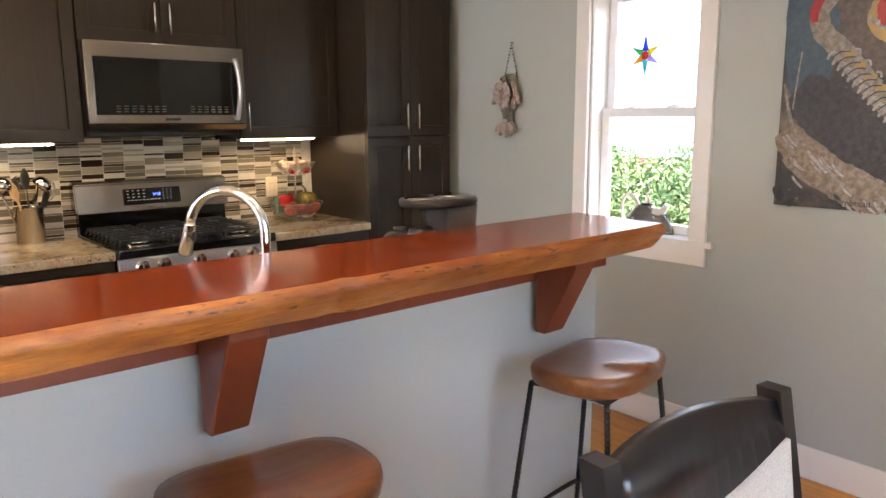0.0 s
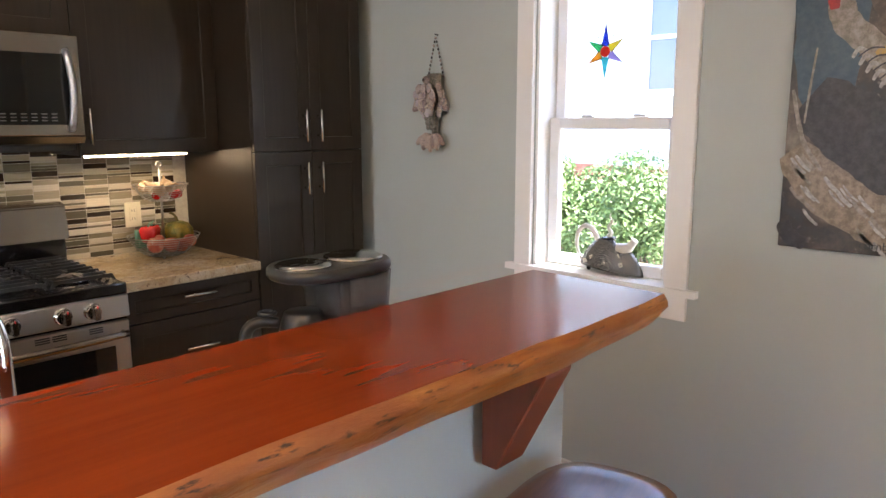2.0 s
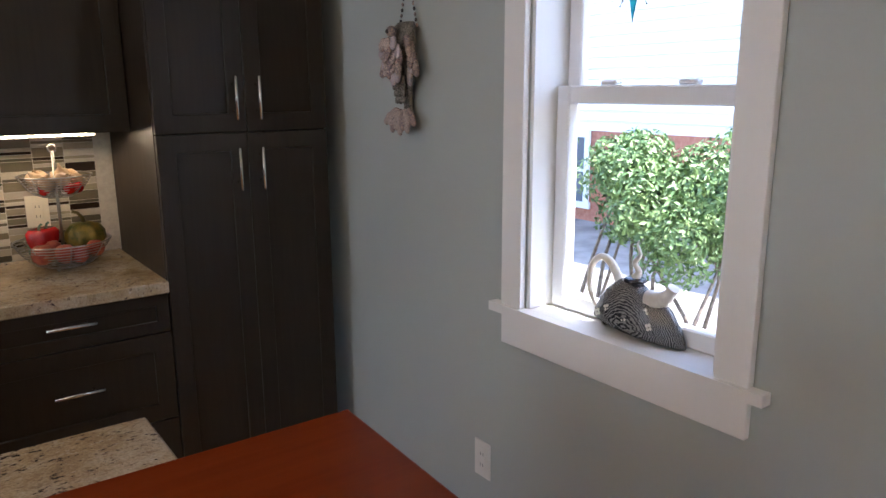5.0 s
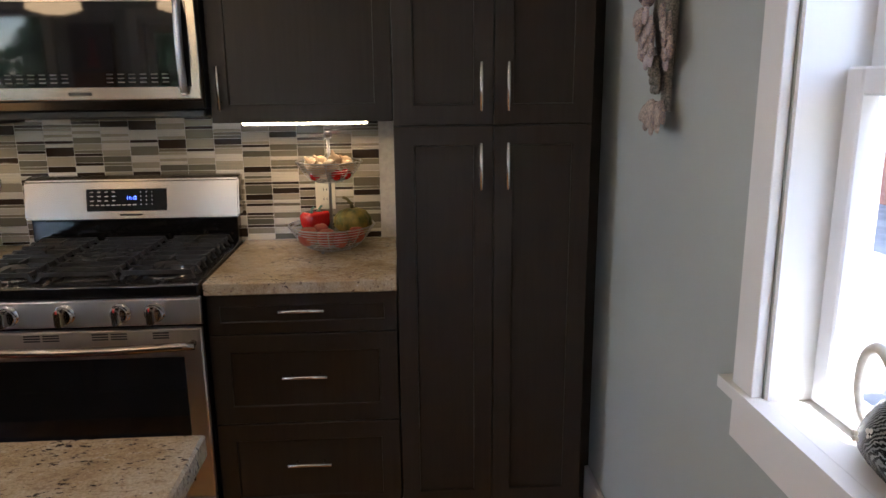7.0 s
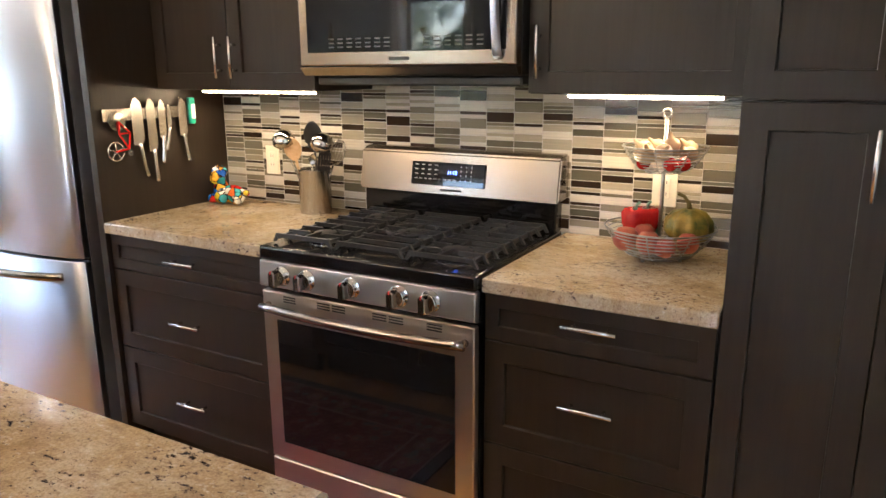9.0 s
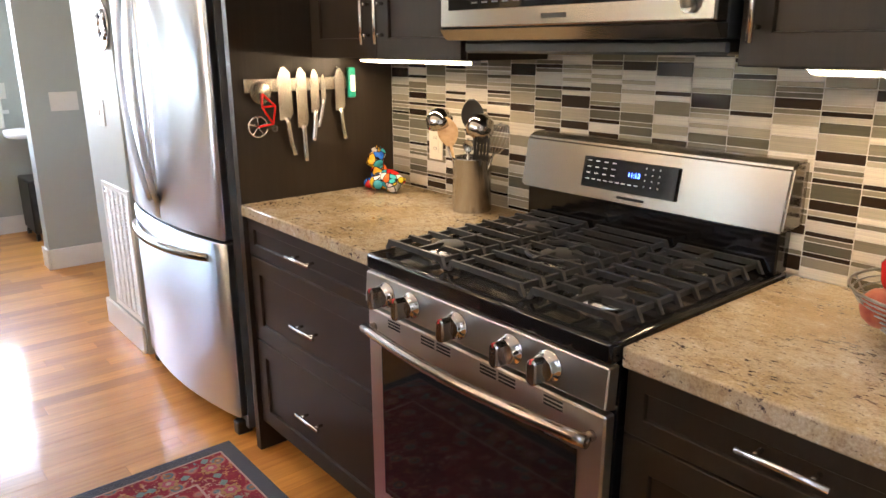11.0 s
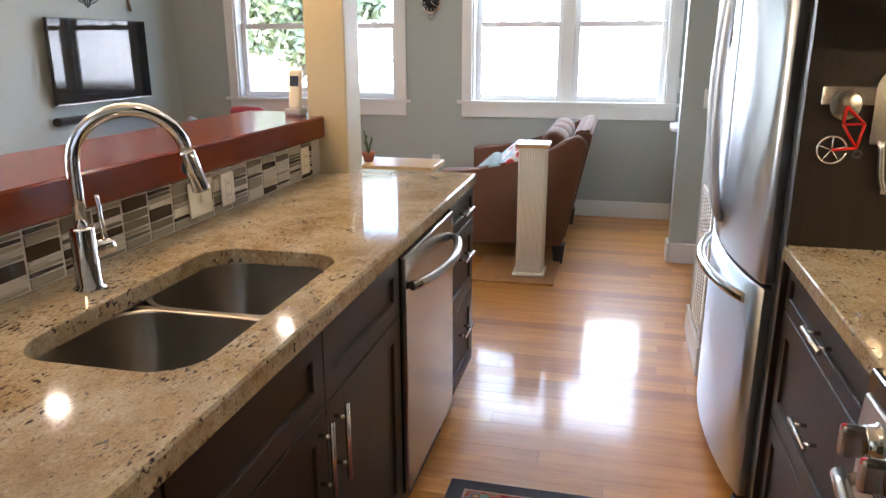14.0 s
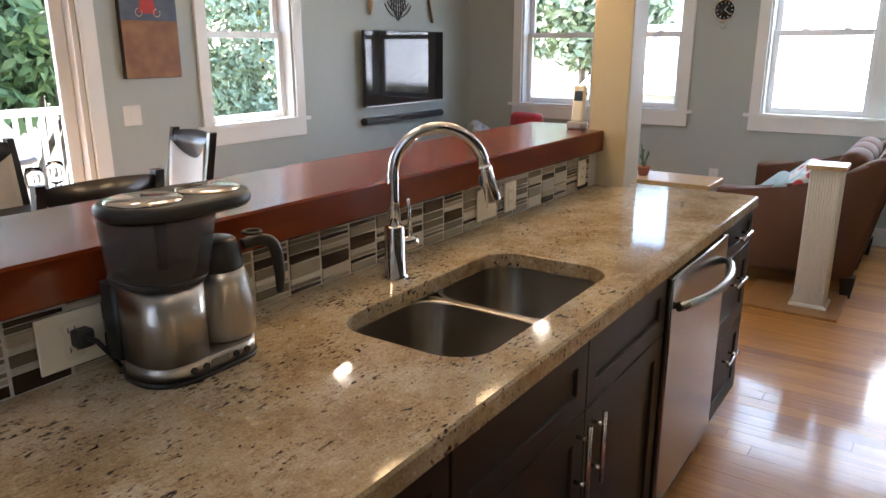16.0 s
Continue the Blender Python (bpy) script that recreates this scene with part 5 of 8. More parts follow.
def figurine():
    """A seated patchwork animal: crowned head on the breast, body lying to one side."""
    x, y, z = 0.80, 4.67, 0.9155
    mat = material("patchwork_glaze", (0.7, 0.4, 0.05), 0.14)
    n = Nodes(mat)
    v = n.tree.nodes.new("ShaderNodeTexVoronoi")
    v.inputs["Scale"].default_value = 34
    n.link(n.coords(), v.inputs["Vector"])
    sep = n.tree.nodes.new("ShaderNodeSeparateColor")
    n.link(v.outputs["Color"], sep.inputs[0])
    col = n.ramp(sep.outputs[0], [(0.0, (0.72, 0.7, 0.62)), (0.2, (0.7, 0.36, 0.02)), (0.38, (0.55, 0.02, 0.015)), (0.54, (0.02, 0.12, 0.45)), (0.66, (0.72, 0.52, 0.03)), (0.8, (0.04, 0.32, 0.34)), (0.92, (0.6, 0.13, 0.02))], True)
    edge = n.tree.nodes.new("ShaderNodeTexVoronoi")
    edge.feature = "DISTANCE_TO_EDGE"
    edge.inputs["Scale"].default_value = 34
    n.link(n.coords(), edge.inputs["Vector"])
    n.color(n.mix(n.ramp(edge.outputs["Distance"], [(0.04, (1, 1, 1)), (0.07, (0, 0, 0))]), col, (0.01, 0.01, 0.012)))
    bm = B()
    for (dx, dy, dz), r, sx, sy, sz in (((0.0, 0, 0.05), 0.036, 1.0, 0.85, 1.35), ((-0.005, -0.012, 0.105), 0.031, 1.1, 0.9, 1.0), ((-0.034, 0, 0.128), 0.013, 1, 0.7, 1.3), ((0.024, 0, 0.13), 0.013, 1, 0.7, 1.3),
                                        ((-0.004, -0.036, 0.098), 0.014, 1.1, 0.9, 0.8), ((0.065, 0.0, 0.04), 0.042, 1.45, 0.85, 0.92), ((0.03, -0.03, 0.03), 0.028, 1.2, 0.9, 1.0), ((0.1, -0.018, 0.028), 0.026, 1.2, 0.9, 1.0),
                                        ((0.135, 0.0, 0.05), 0.014, 1.3, 0.8, 1.0), ((-0.025, -0.025, 0.02), 0.019, 1.0, 1.3, 1.0)):
        sphere(bm, (dx, dy, max(dz, r * sz)), r, 20, 14, sx, sy, sz)
    for k in range(5):
        u = -0.02 + 0.01 * k
        tube(bm, [(u, 0, 0.126), (u * 1.3, 0, 0.15 + 0.005 * (k % 2))], [0.006, 0.001], 6)
    single("ceramic_figurine", bm, mat, (x, y, z), "bright patchwork glazed ceramic animal figurine", "figurine", m=Matrix.Translation((x, y, z)))


figurine()

# ---- knives on the magnetic bar ----
PANEL_X = 0.7225


def knife_things():
    m = local("E", (PANEL_X, 0, 0))
    k = thing("knife_bar", (PANEL_X, 4.39, 1.29), "brushed steel magnetic knife bar on the dark panel", "knife rack")
    bm = B()
    box(bm, 4.203, 4.585, 0.0005, 0.014, 1.271, 1.315, 0.002)
    part("bar", bm, STEEL, k, "", m)
    blade = brushed("knife_blade", (0.52, 0.48, 0.42), 0.26, (200, 200, 6))
    for y, top, bot, w, hl, lean, label in ((4.345, 1.352, 1.06, 0.05, 0.12, 0.02, "broad vegetable knife with dimpled blade"), (4.407, 1.348, 1.036, 0.042, 0.115, 0.004, "long chef's knife"),
                                            (4.457, 1.342, 1.103, 0.034, 0.095, -0.01, "short cook's knife"), (4.49, 1.325, 1.148, 0.02, 0.085, -0.02, "small paring knife"),
                                            (4.556, 1.344, 1.099, 0.04, 0.1, 0.012, "santoku knife with dimples")):
        t = thing("kitchen_knife", (PANEL_X + 0.02, y, bot), label + " on the magnetic bar", "knife", "knives on the bar")
        bm = B()
        hb = bot + hl
        pts = [(y - w / 2, 0.0148, hb), (y - w / 2, 0.0148, top - 0.03), (y - w / 4, 0.0148, top - 0.005), (y, 0.0148, top), (y + w / 2 - 0.004, 0.0148, top - 0.02), (y + w / 2, 0.0148, hb + 0.02), (y + w / 4, 0.0148, hb)]
        prism(bm, pts, (0, 0.002, 0))
        part("blade", bm, blade, t, "steel blade", m)
        bm = B()
        s = 0.009 if w > 0.025 else 0.007
        loft(bm, [[(y + lean * u + s * math.cos(a), 0.0165 + s * 0.7 * math.sin(a), zz) for a in (2 * math.pi * i / 10 for i in range(10))] for u, zz in ((0, hb + 0.008), (0.2, hb - 0.01), (0.6, bot + 0.04), (1.1, bot + 0.01), (1.2, bot))])
        part("handle", bm, NICKEL, t, "dimpled steel handle", m)
        if w > 0.039:
            for q in range(9):
                bm = B()
                tube(bm, [(y - w / 2 + 0.008, 0.0166, hb + 0.02 + q * 0.016), (y - w / 2 + 0.008, 0.0174, hb + 0.02 + q * 0.016)], 0.003, 8)
                part("dimple", bm, NICKEL, t, "", m)
    t = thing("kitchen_thermometer", (PANEL_X, 4.607, 1.24), "teal digital kitchen thermometer on the magnetic bar", "thermometer")
    bm = B()
    box(bm, 4.59, 4.622, 0.0005, 0.02, 1.24, 1.345, 0.008, 3)
    body = part("body", bm, material("teal_plastic", (0.01, 0.3, 0.22), 0.35), t, "", m)
    bm = B()
    box(bm, 4.598, 4.616, 0.0202, 0.0215, 1.262, 1.318, 0.002)
    part("screen", bm, WHITE_PLASTIC, body, "", m)
    t = thing("pizza_cutter", (PANEL_X, 4.255, 1.15), "red bicycle-shaped pizza cutter with two steel wheels", "pizza cutter")
    red = material("red_enamel", (0.5, 0.015, 0.012), 0.25)
    bm = B()
    lathe(bm, [(0, 0), (0.034, 0), (0.036, 0.001), (0.034, 0.002), (0, 0.002)], (0, 0, 0), 28)
    part("wheel", bm, STEEL, t, "thin steel cutting wheel", m @ Matrix.Translation((4.257, 0.0165, 1.271)) @ Matrix.Rotation(-math.pi / 2, 4, "X"))
    bm = B()
    tube(bm, arc((4.24, 0.018, 1.164), 0.033, 0, 348, 28, (1, 0, 0), (0, 0, 1)), 0.0028, 6)
    for q in range(5):
        g_ = 2 * math.pi * q / 5 + 0.3
        tube(bm, [(4.24, 0.018, 1.164), (4.24 + 0.033 * math.cos(g_), 0.018, 1.164 + 0.033 * math.sin(g_))], 0.002, 6)
    part("wheel", bm, NICKEL, t, "spoked steel wheel", m)
    bm = B()
    P = {"a": (4.26, 1.268), "b": (4.256, 1.226), "c": (4.303, 1.228), "d": (4.24, 1.164), "e": (4.292, 1.17)}
    for u, v in ("ab", "ac", "bc", "be", "ce", "de"):
        tube(bm, [(P[u][0], 0.023, P[u][1]), (P[v][0], 0.023, P[v][1])], 0.0035, 8)
    part("frame", bm, red, t, "red enamelled frame", m)
    bm = B()
    tube(bm, arc((4.297, 0.023, 1.155), 0.008, 0, 330, 12, (1, 0, 0), (0, 0, 1)), 0.003, 6)
    part("pedals", bm, BLACK_PLASTIC, t, "", m)


knife_things()


# ---- coffee maker on the peninsula ----
def coffee_maker():
    x0, x1 = 1.915, 2.155
    yb, yf = 2.585, 2.745
    z = 0.9155
    c = thing("coffee_maker", (2.03, 2.66, z), "steel and black drip coffee maker with a thermal carafe", "coffee maker")
    cx, cy = 1.968, 2.668
    bm = B()
    loft(bm, [rounded(x0, x1, yb, yf, 0.07, z), rounded(x0, x1, yb, yf, 0.07, z + 0.008)])
    part("base_pad", bm, BLACK_PLASTIC, c)
    bm = B()
    loft(bm, [rounded(x0 + 0.003, x1 - 0.003, yb + 0.003, yf - 0.003, 0.068, z + 0.0082), rounded(x0 + 0.003, x1 - 0.003, yb + 0.003, yf - 0.003, 0.068, z + 0.036)])
    base = part("base", bm, SATIN_STEEL, c, "brushed steel base band")
    for dx in (0.06, 0.085, 0.15, 0.175):
        bm = B()
        tube(bm, [(x0 + dx, yf - 0.0035, z + 0.022), (x0 + dx, yf + 0.001, z + 0.022)], 0.006, 12)
        part("button", bm, BLACK_PLASTIC, base)
    bm = B()
    box(bm, x0 + 0.1, x0 + 0.138, yf - 0.0032, yf - 0.002, z + 0.016, z + 0.029)
    part("display", bm, material("grey_display", (0.18, 0.19, 0.16), 0.3), base)
    tw = (2.026, 2.15, yb + 0.006, yf - 0.004)
    bm = B()
    loft(bm, [rounded(*tw, 0.055, z + 0.0365), rounded(*tw, 0.055, z + 0.172)])
    part("tower", bm, SATIN_STEEL, c, "brushed steel tower")
    bm = B()
    loft(bm, [rounded(2.118, 2.1545, yb + 0.002, 2.635, 0.012, z + 0.0365), rounded(2.118, 2.1545, yb + 0.002, 2.635, 0.012, z + 0.172)])
    part("spine", bm, BLACK_PLASTIC, c, "black plastic spine")
    bm = B()
    loft(bm, [rounded(tw[0] - 0.004, tw[1] + 0.004, tw[2] - 0.004, tw[3] + 0.004, 0.056, z + 0.1725), rounded(tw[0] - 0.012, tw[1] + 0.008, tw[2] - 0.006, tw[3] + 0.006, 0.058, z + 0.184)])
    part("collar", bm, BLACK_PLASTIC, c)
    smoke = material("smoked_plastic", (0.1, 0.09, 0.085), 0.05)
    smoke.node_tree.nodes["Principled BSDF"].inputs["Alpha"].default_value = 0.5
    smoke.node_tree.nodes["Principled BSDF"].inputs["IOR"].default_value = 1.12
    bm = B()
    rings = [rounded(tw[0] - 0.012 - k * 0.25, tw[1] + 0.006 + k * 0.1, tw[2] - 0.006, tw[3] + 0.006, 0.058, z + 0.1845 + k) for k in (0, 0.05, 0.1015)]
    loft(bm, rings)
    loft(bm, [rounded(2.036 - k * 0.25, 2.15 + k * 0.1, yb + 0.005, yf - 0.005, 0.053, z + 0.187 + k) for k in (0, 0.095)])
    part("water_tank", bm, smoke, c, "clear smoked plastic tank").visible_shadow = False
    bm = B()
    tube(bm, [(2.07, 2.66, z + 0.187), (2.07, 2.66, z + 0.285)], 0.012, 12)
    part("riser_tube", bm, BLACK_PLASTIC, c)
    bm = B()
    loft(bm, [rounded(1.91, 2.168, yb - 0.002, yf + 0.004, 0.078, z + 0.287), rounded(1.905, 2.173, yb - 0.006, yf + 0.008, 0.08, z + 0.294), rounded(1.905, 2.173, yb - 0.006, yf + 0.008, 0.08, z + 0.306), rounded(1.911, 2.167, yb, yf + 0.002, 0.075, z + 0.312)])
    lid = part("lid", bm, BLACK_PLASTIC, c, "black plastic lid rim")
    bm = B()
    lathe(bm, [(0, 0.008), (0.055, 0.006), (0.062, 0.003), (0.064, 0.0), (0.0, 0.0)], (2.1, 2.667, z + 0.3122), 32)
    part("tank_cap", bm, MIRROR_STEEL, lid, "steel cap")
    bm = B()
    lathe(bm, [(0, 0.007), (0.05, 0.005), (0.056, 0.002), (0.058, 0.0), (0.0, 0.0)], (1.972, 2.667, z + 0.3122), 32)
    cap = part("basket_cap", bm, MIRROR_STEEL, lid, "steel cap with slots")
    for k in range(5):
        bm = B()
        a = radians(200 + 35 * k)
        box(bm, 1.972 + 0.03 * math.cos(a) - 0.01, 1.972 + 0.03 * math.cos(a) + 0.01, 2.667 + 0.035 * math.sin(a) - 0.002, 2.667 + 0.035 * math.sin(a) + 0.002, z + 0.3185, z + 0.3195)
        part("slot", bm, BLACK_PLASTIC, cap)
    f = thing("coffee_carafe", (cx, cy, z + 0.037), "brushed steel thermal carafe with a black lid and handle", "carafe")
    bm = B()
    lathe(bm, [(0, 0), (0.06, 0), (0.063, 0.005), (0.062, 0.06), (0.056, 0.105), (0.046, 0.132), (0, 0.132)], (cx, cy, z + 0.0365), 36)
    part("body", bm, SATIN_STEEL, f)
    bm = B()
    lathe(bm, [(0, 0.0), (0.048, 0.0), (0.05, 0.006), (0.044, 0.035), (0.038, 0.052), (0.034, 0.055), (0, 0.056)], (cx, cy, z + 0.165), 32)
    part("lid", bm, BLACK_PLASTIC, f)
    bm = B()
    h = Vector((-0.9, 0.42, 0)).normalized()
    o = Vector((cx, cy, z))
    tube(bm, *flowing([o + h * 0.05 + Vector((0, 0, 0.2)), o + h * 0.085 + Vector((0, 0, 0.205)), o + h * 0.11 + Vector((0, 0, 0.19)), o + h * 0.118 + Vector((0, 0, 0.14)), o + h * 0.116 + Vector((0, 0, 0.095))], [0.011, 0.012, 0.0125, 0.011, 0.007]), 12)
    part("handle", bm, BLACK_PLASTIC, f)
    bm = B()
    tube(bm, arc(o + h * 0.07 + Vector((0, 0, 0.222)), 0.016, 0, 345, 16, (1, 0, 0), (0, 1, 0)), 0.0035, 8)
    part("thumb_ring", bm, BLACK_PLASTIC, f)
    bm = B()
    px = 2.205
    p0 = Vector((px - 0.025, tile_y(px) + 0.02, 0.99))
    box(bm, p0.x - 0.016, p0.x + 0.016, p0.y, p0.y + 0.03, 0.972, 1.005, 0.006, 2)
    tube(bm, [p0 + Vector((0, 0.025, 0)), p0 + Vector((-0.01, 0.04, -0.005)), Vector((2.15, 2.6, 0.95)), Vector((2.14, 2.605, 0.93))], 0.0045, 8)
    part("power_cord", bm, BLACK_PLASTIC, c, "black plug and cord")


coffee_maker()


# ---- pieces: stools and dining furniture ----
def stool(x, y, turn):
    s = thing("bar_stool", (0, 0, 0), "saddle-seat wooden bar stool on ribbed black metal legs", "stool", "stools at the bar")
    n, rows = 40, 7
    bm = B()

    def outline(t, grow):
        a = 2 * math.pi * t
        cx, sy = math.cos(a), math.sin(a)
        p = 2.7
        r = (abs(cx) ** p + abs(sy) ** p) ** (-1 / p)
        return 0.214 * grow * r * cx, (0.172 - 0.02 * max(0, sy)) * grow * r * sy

    def height(u, v):
        d = u * u / 0.042 + v * v / 0.027
        dish = -0.024 * max(0, 1 - 0.75 * d)
        ridge = 0.022 * math.exp(-(u / 0.035) ** 2) * max(0, min(1, (-v - 0.02) / 0.12))
        return 0.782 + dish + ridge - 0.008 * (v > 0) * v / 0.165

    rings = []
    for k in range(9):
        g_ = max(0.02, k / 8)
        rings.append([(u, v, height(u, v) - (0.006 if k == 8 else 0)) for u, v in (outline(i / n, g_) for i in range(n))])
    rings.append([(u, v, 0.757) for u, v in (outline(i / n, 1.015) for i in range(n))])
    rings.append([(u, v, 0.727) for u, v in (outline(i / n, 0.985) for i in range(n))])
    rings.append([(u, v, 0.718) for u, v in (outline(i / n, 0.93) for i in range(n))])
    loft(bm, rings)
    part("seat", bm, SEAT_WOOD, s, "scooped glossy brown wooden seat")
    bm = B()
    tube(bm, [(-0.162, -0.122, 0.711), (0.162, -0.122, 0.711), (0.162, 0.122, 0.711), (-0.162, 0.122, 0.711)], 0.008, 8, True)
    part("seat_frame", bm, BLACK_STEEL, s)
    feet = []
    for u, v in ((-1, -1), (1, -1), (1, 1), (-1, 1)):
        a, b = Vector((u * 0.162, v * 0.122, 0.712)), Vector((u * 0.222, v * 0.19, 0.004))
        bm = B()
        tube(bm, [a, b], 0.0075, 10)
        for k in range(46):
            c = a.lerp(b, (k + 0.5) / 46)
            d = (b - a).normalized()
            tube(bm, [c - d * 0.0025, c + d * 0.0025], 0.0093, 8)
        leg = part("leg", bm, BLACK_STEEL, s, "ribbed black metal leg")
        bm = B()
        lathe(bm, [(0, 0), (0.011, 0), (0.011, 0.008), (0, 0.008)], (b.x, b.y, 0.0), 10)
        part("foot_cap", bm, BLACK_PLASTIC, leg)
        feet.append((a, b))
    for i in range(4):
        p = feet[i][0].lerp(feet[i][1], 0.66)
        q = feet[(i + 1) % 4][0].lerp(feet[(i + 1) % 4][1], 0.66)
        mid = (p + q) / 2 + Vector((0, 0, 0)) + (p + q).normalized() * 0.035 * Vector((1, 1, 0)).length * (1 if i in (0, 2) else 0)
        mid.z = p.z
        bm = B()
        tube(bm, [p.lerp(mid, t) * (1 - t) + mid.lerp(q, t) * t for t in (i2 / 8 for i2 in range(9))], 0.0075, 8)
        part("foot_rail", bm, BLACK_STEEL, s)
    s.matrix_basis = pose(x, y, 0, 0, 0, turn)
    return s


first = stool(2.24, 2.183, 8)
copy_thing(first, pose(1.165, 2.16, 0, 0, 0, -6))
copy_thing(first, pose(0.25, 2.2, 0, 0, 0, 3))

ESPRESSO = wood("espresso_wood", (0.010, 0.007, 0.006), (0.016, 0.011, 0.010), 0.28, (20, 20, 2), 2, 0.0, coat=0.2)


def fabric(name, a, b, scale=500, bump=0.5):
    mat = material(name, a, 0.9)
    n = Nodes(mat)
    v = n.coords()
    w = n.noise(v, scale, 3, 0.7)
    n.color(n.mix(n.ramp(w, [(0.35, (0, 0, 0)), (0.65, (1, 1, 1))]), a, b))
    n.bump(w, bump, 0.002)
    mat.node_tree.nodes["Principled BSDF"].inputs["Sheen Weight"].default_value = 0.3
    return mat


LINEN = fabric("oatmeal_weave", (0.42, 0.37, 0.31), (0.62, 0.57, 0.5))


def dining_chair(label="dark espresso dining chair with an oatmeal woven back and seat"):
    """Faces +y; the back stands along x at y = 0."""
    c = thing("dining_chair", (0, 0, 0), label, "chair", "chairs round the dining table")
    for u in (-1, 1):
        bm = B()
        prof = [(0.0, 0.0), (0.03, 0.45), (0.0, 0.75), (-0.055, 1.05)]
        pts = [(u * 0.205, -p[0] * 0 + p[0] - 0.0, p[1]) for p in prof]
        rings = []
        for (px, py, pz) in pts:
            rings.append([(px - 0.016, py - 0.02, pz), (px + 0.016, py - 0.02, pz), (px + 0.016, py + 0.02, pz), (px - 0.016, py + 0.02, pz)])
        loft(bm, rings, smooth=False)
        part("back_leg", bm, ESPRESSO, c)
        bm = B()
        loft(bm, [[(u * 0.2 - w, 0.43 - w, z), (u * 0.2 + w, 0.43 - w, z), (u * 0.2 + w, 0.43 + w, z), (u * 0.2 - w, 0.43 + w, z)] for z, w in ((0, 0.014), (0.43, 0.02))], smooth=False)
        part("front_leg", bm, ESPRESSO, c)
    # curved top rail with a scooped lower edge
    bm = B()
    rings = []
    n = 14
    for i in range(n + 1):
        t = 2 * i / n - 1
        x = t * 0.188
        bow = -0.028 * (1 - t * t)
        low = 0.945 - 0.045 * (1 - t * t) ** 1.0 + 0.035 * t * t
        top = 1.035 + 0.012 * (1 - t * t)
        yt, yl = -0.052 + bow, -0.03 + bow
        rings.append([(x, yl - 0.012, low), (x, yl + 0.012, low), (x, yt + 0.012, top), (x, yt - 0.012, top)])
    loft(bm, rings)
    part("top_rail", bm, ESPRESSO, c, "bowed dark top rail")
    bm = B()
    rings = []
    for i in range(n + 1):
        t = 2 * i / n - 1
        x = t * 0.186
        bow = -0.024 * (1 - t * t)
        low = 0.5
        top = 0.947 - 0.045 * (1 - t * t) + 0.035 * t * t
        rings.append([(x, 0.016 + bow, low), (x, 0.05 + bow, low), (x, -0.012 + bow, top), (x, -0.044 + bow, top)])
    loft(bm, rings)
    back = part("back_pad", bm, LINEN, c, "oatmeal woven back pad")
    for u in (-1, 1):
        bm = B()
        tube(bm, [(u * 0.18, 0.046, 0.505), (u * 0.18, 0.02, 0.7), (u * 0.18, -0.016, 0.955)], 0.004, 8)
        part("piping", bm, LINEN, back)
    bm = B()
    box(bm, -0.205, 0.205, 0.02, 0.45, 0.4, 0.45, 0.004)
    part("seat_frame", bm, ESPRESSO, c)
    bm = B()
    box(bm, -0.215, 0.215, 0.03, 0.465, 0.4505, 0.5, 0.018, 3)
    part("seat", bm, LINEN, c, "oatmeal woven seat pad")
    return c


ch = dining_chair()
ch.matrix_basis = pose(1.449, 1.37, 0, 0, 0, 176)
copy_thing(ch, pose(0.42, 0.46, 0, 0, 0, -100))
copy_thing(ch, pose(1.305, 0.125, 0, 0, 0, 4))


def dining_table():
    t = thing("dining_table", (1.5, 0.72, 0), "black rectangular dining table with square legs", "table")
    bm = B()
    box(bm, 0.86, 2.2, 0.2, 1.12, 0.715, 0.75, 0.006, 2)
    part("tabletop", bm, ESPRESSO, t)
    bm = B()
    for x0, x1, y0, y1 in ((0.93, 2.13, 0.25, 0.275), (0.93, 2.13, 1.045, 1.07), (0.91, 0.929, 0.25, 1.07), (2.131, 2.15, 0.25, 1.07)):
        box(bm, x0, x1, y0, y1, 0.63, 0.7145)
    part("apron", bm, ESPRESSO, t)
    for x in (0.94, 2.12):
        for y in (0.29, 1.03):
            bm = B()
            box(bm, x - 0.035, x + 0.035, y - 0.035, y + 0.035, 0, 0.714, 0.004)
            part("leg", bm, ESPRESSO, t)


dining_table()


def wine_glass(x, y):
    gl = thing("wine_glass", (x, y, 0.7505), "clear stemmed wine glass on the dining table", "glass", "wine glasses")
    bm = B()
    lathe(bm, [(0, 0.0), (0.035, 0.0), (0.034, 0.003), (0.006, 0.008), (0.0035, 0.02), (0.0035, 0.085), (0.01, 0.095), (0.034, 0.12), (0.042, 0.15), (0.038, 0.18), (0.032, 0.205), (0.031, 0.205), (0.037, 0.18), (0.0405, 0.15), (0.033, 0.122), (0.0, 0.098)], (x, y, 0.7505), 28)
    cl = material("clear_glass", (1, 1, 1), 0.0)
    cl.node_tree.nodes["Principled BSDF"].inputs["Transmission Weight"].default_value = 1.0
    cl.node_tree.nodes["Principled BSDF"].inputs["IOR"].default_value = 1.3
    part("bowl_and_stem", bm, cl, gl)


wine_glass(1.198, 0.445)
wine_glass(1.05, 0.345)
bm = B()
lathe(bm, [(0, 0), (0.035, 0), (0.036, 0.005), (0.036, 0.028), (0.033, 0.028), (0.033, 0.02), (0, 0.02)], (1.22, 0.56, 0.7505), 24)
single("candle_tin", bm, material("brass_tin", (0.45, 0.32, 0.12), 0.35, 1.0), (1.22, 0.56, 0.7505), "small round brass tin on the dining table", "tin")



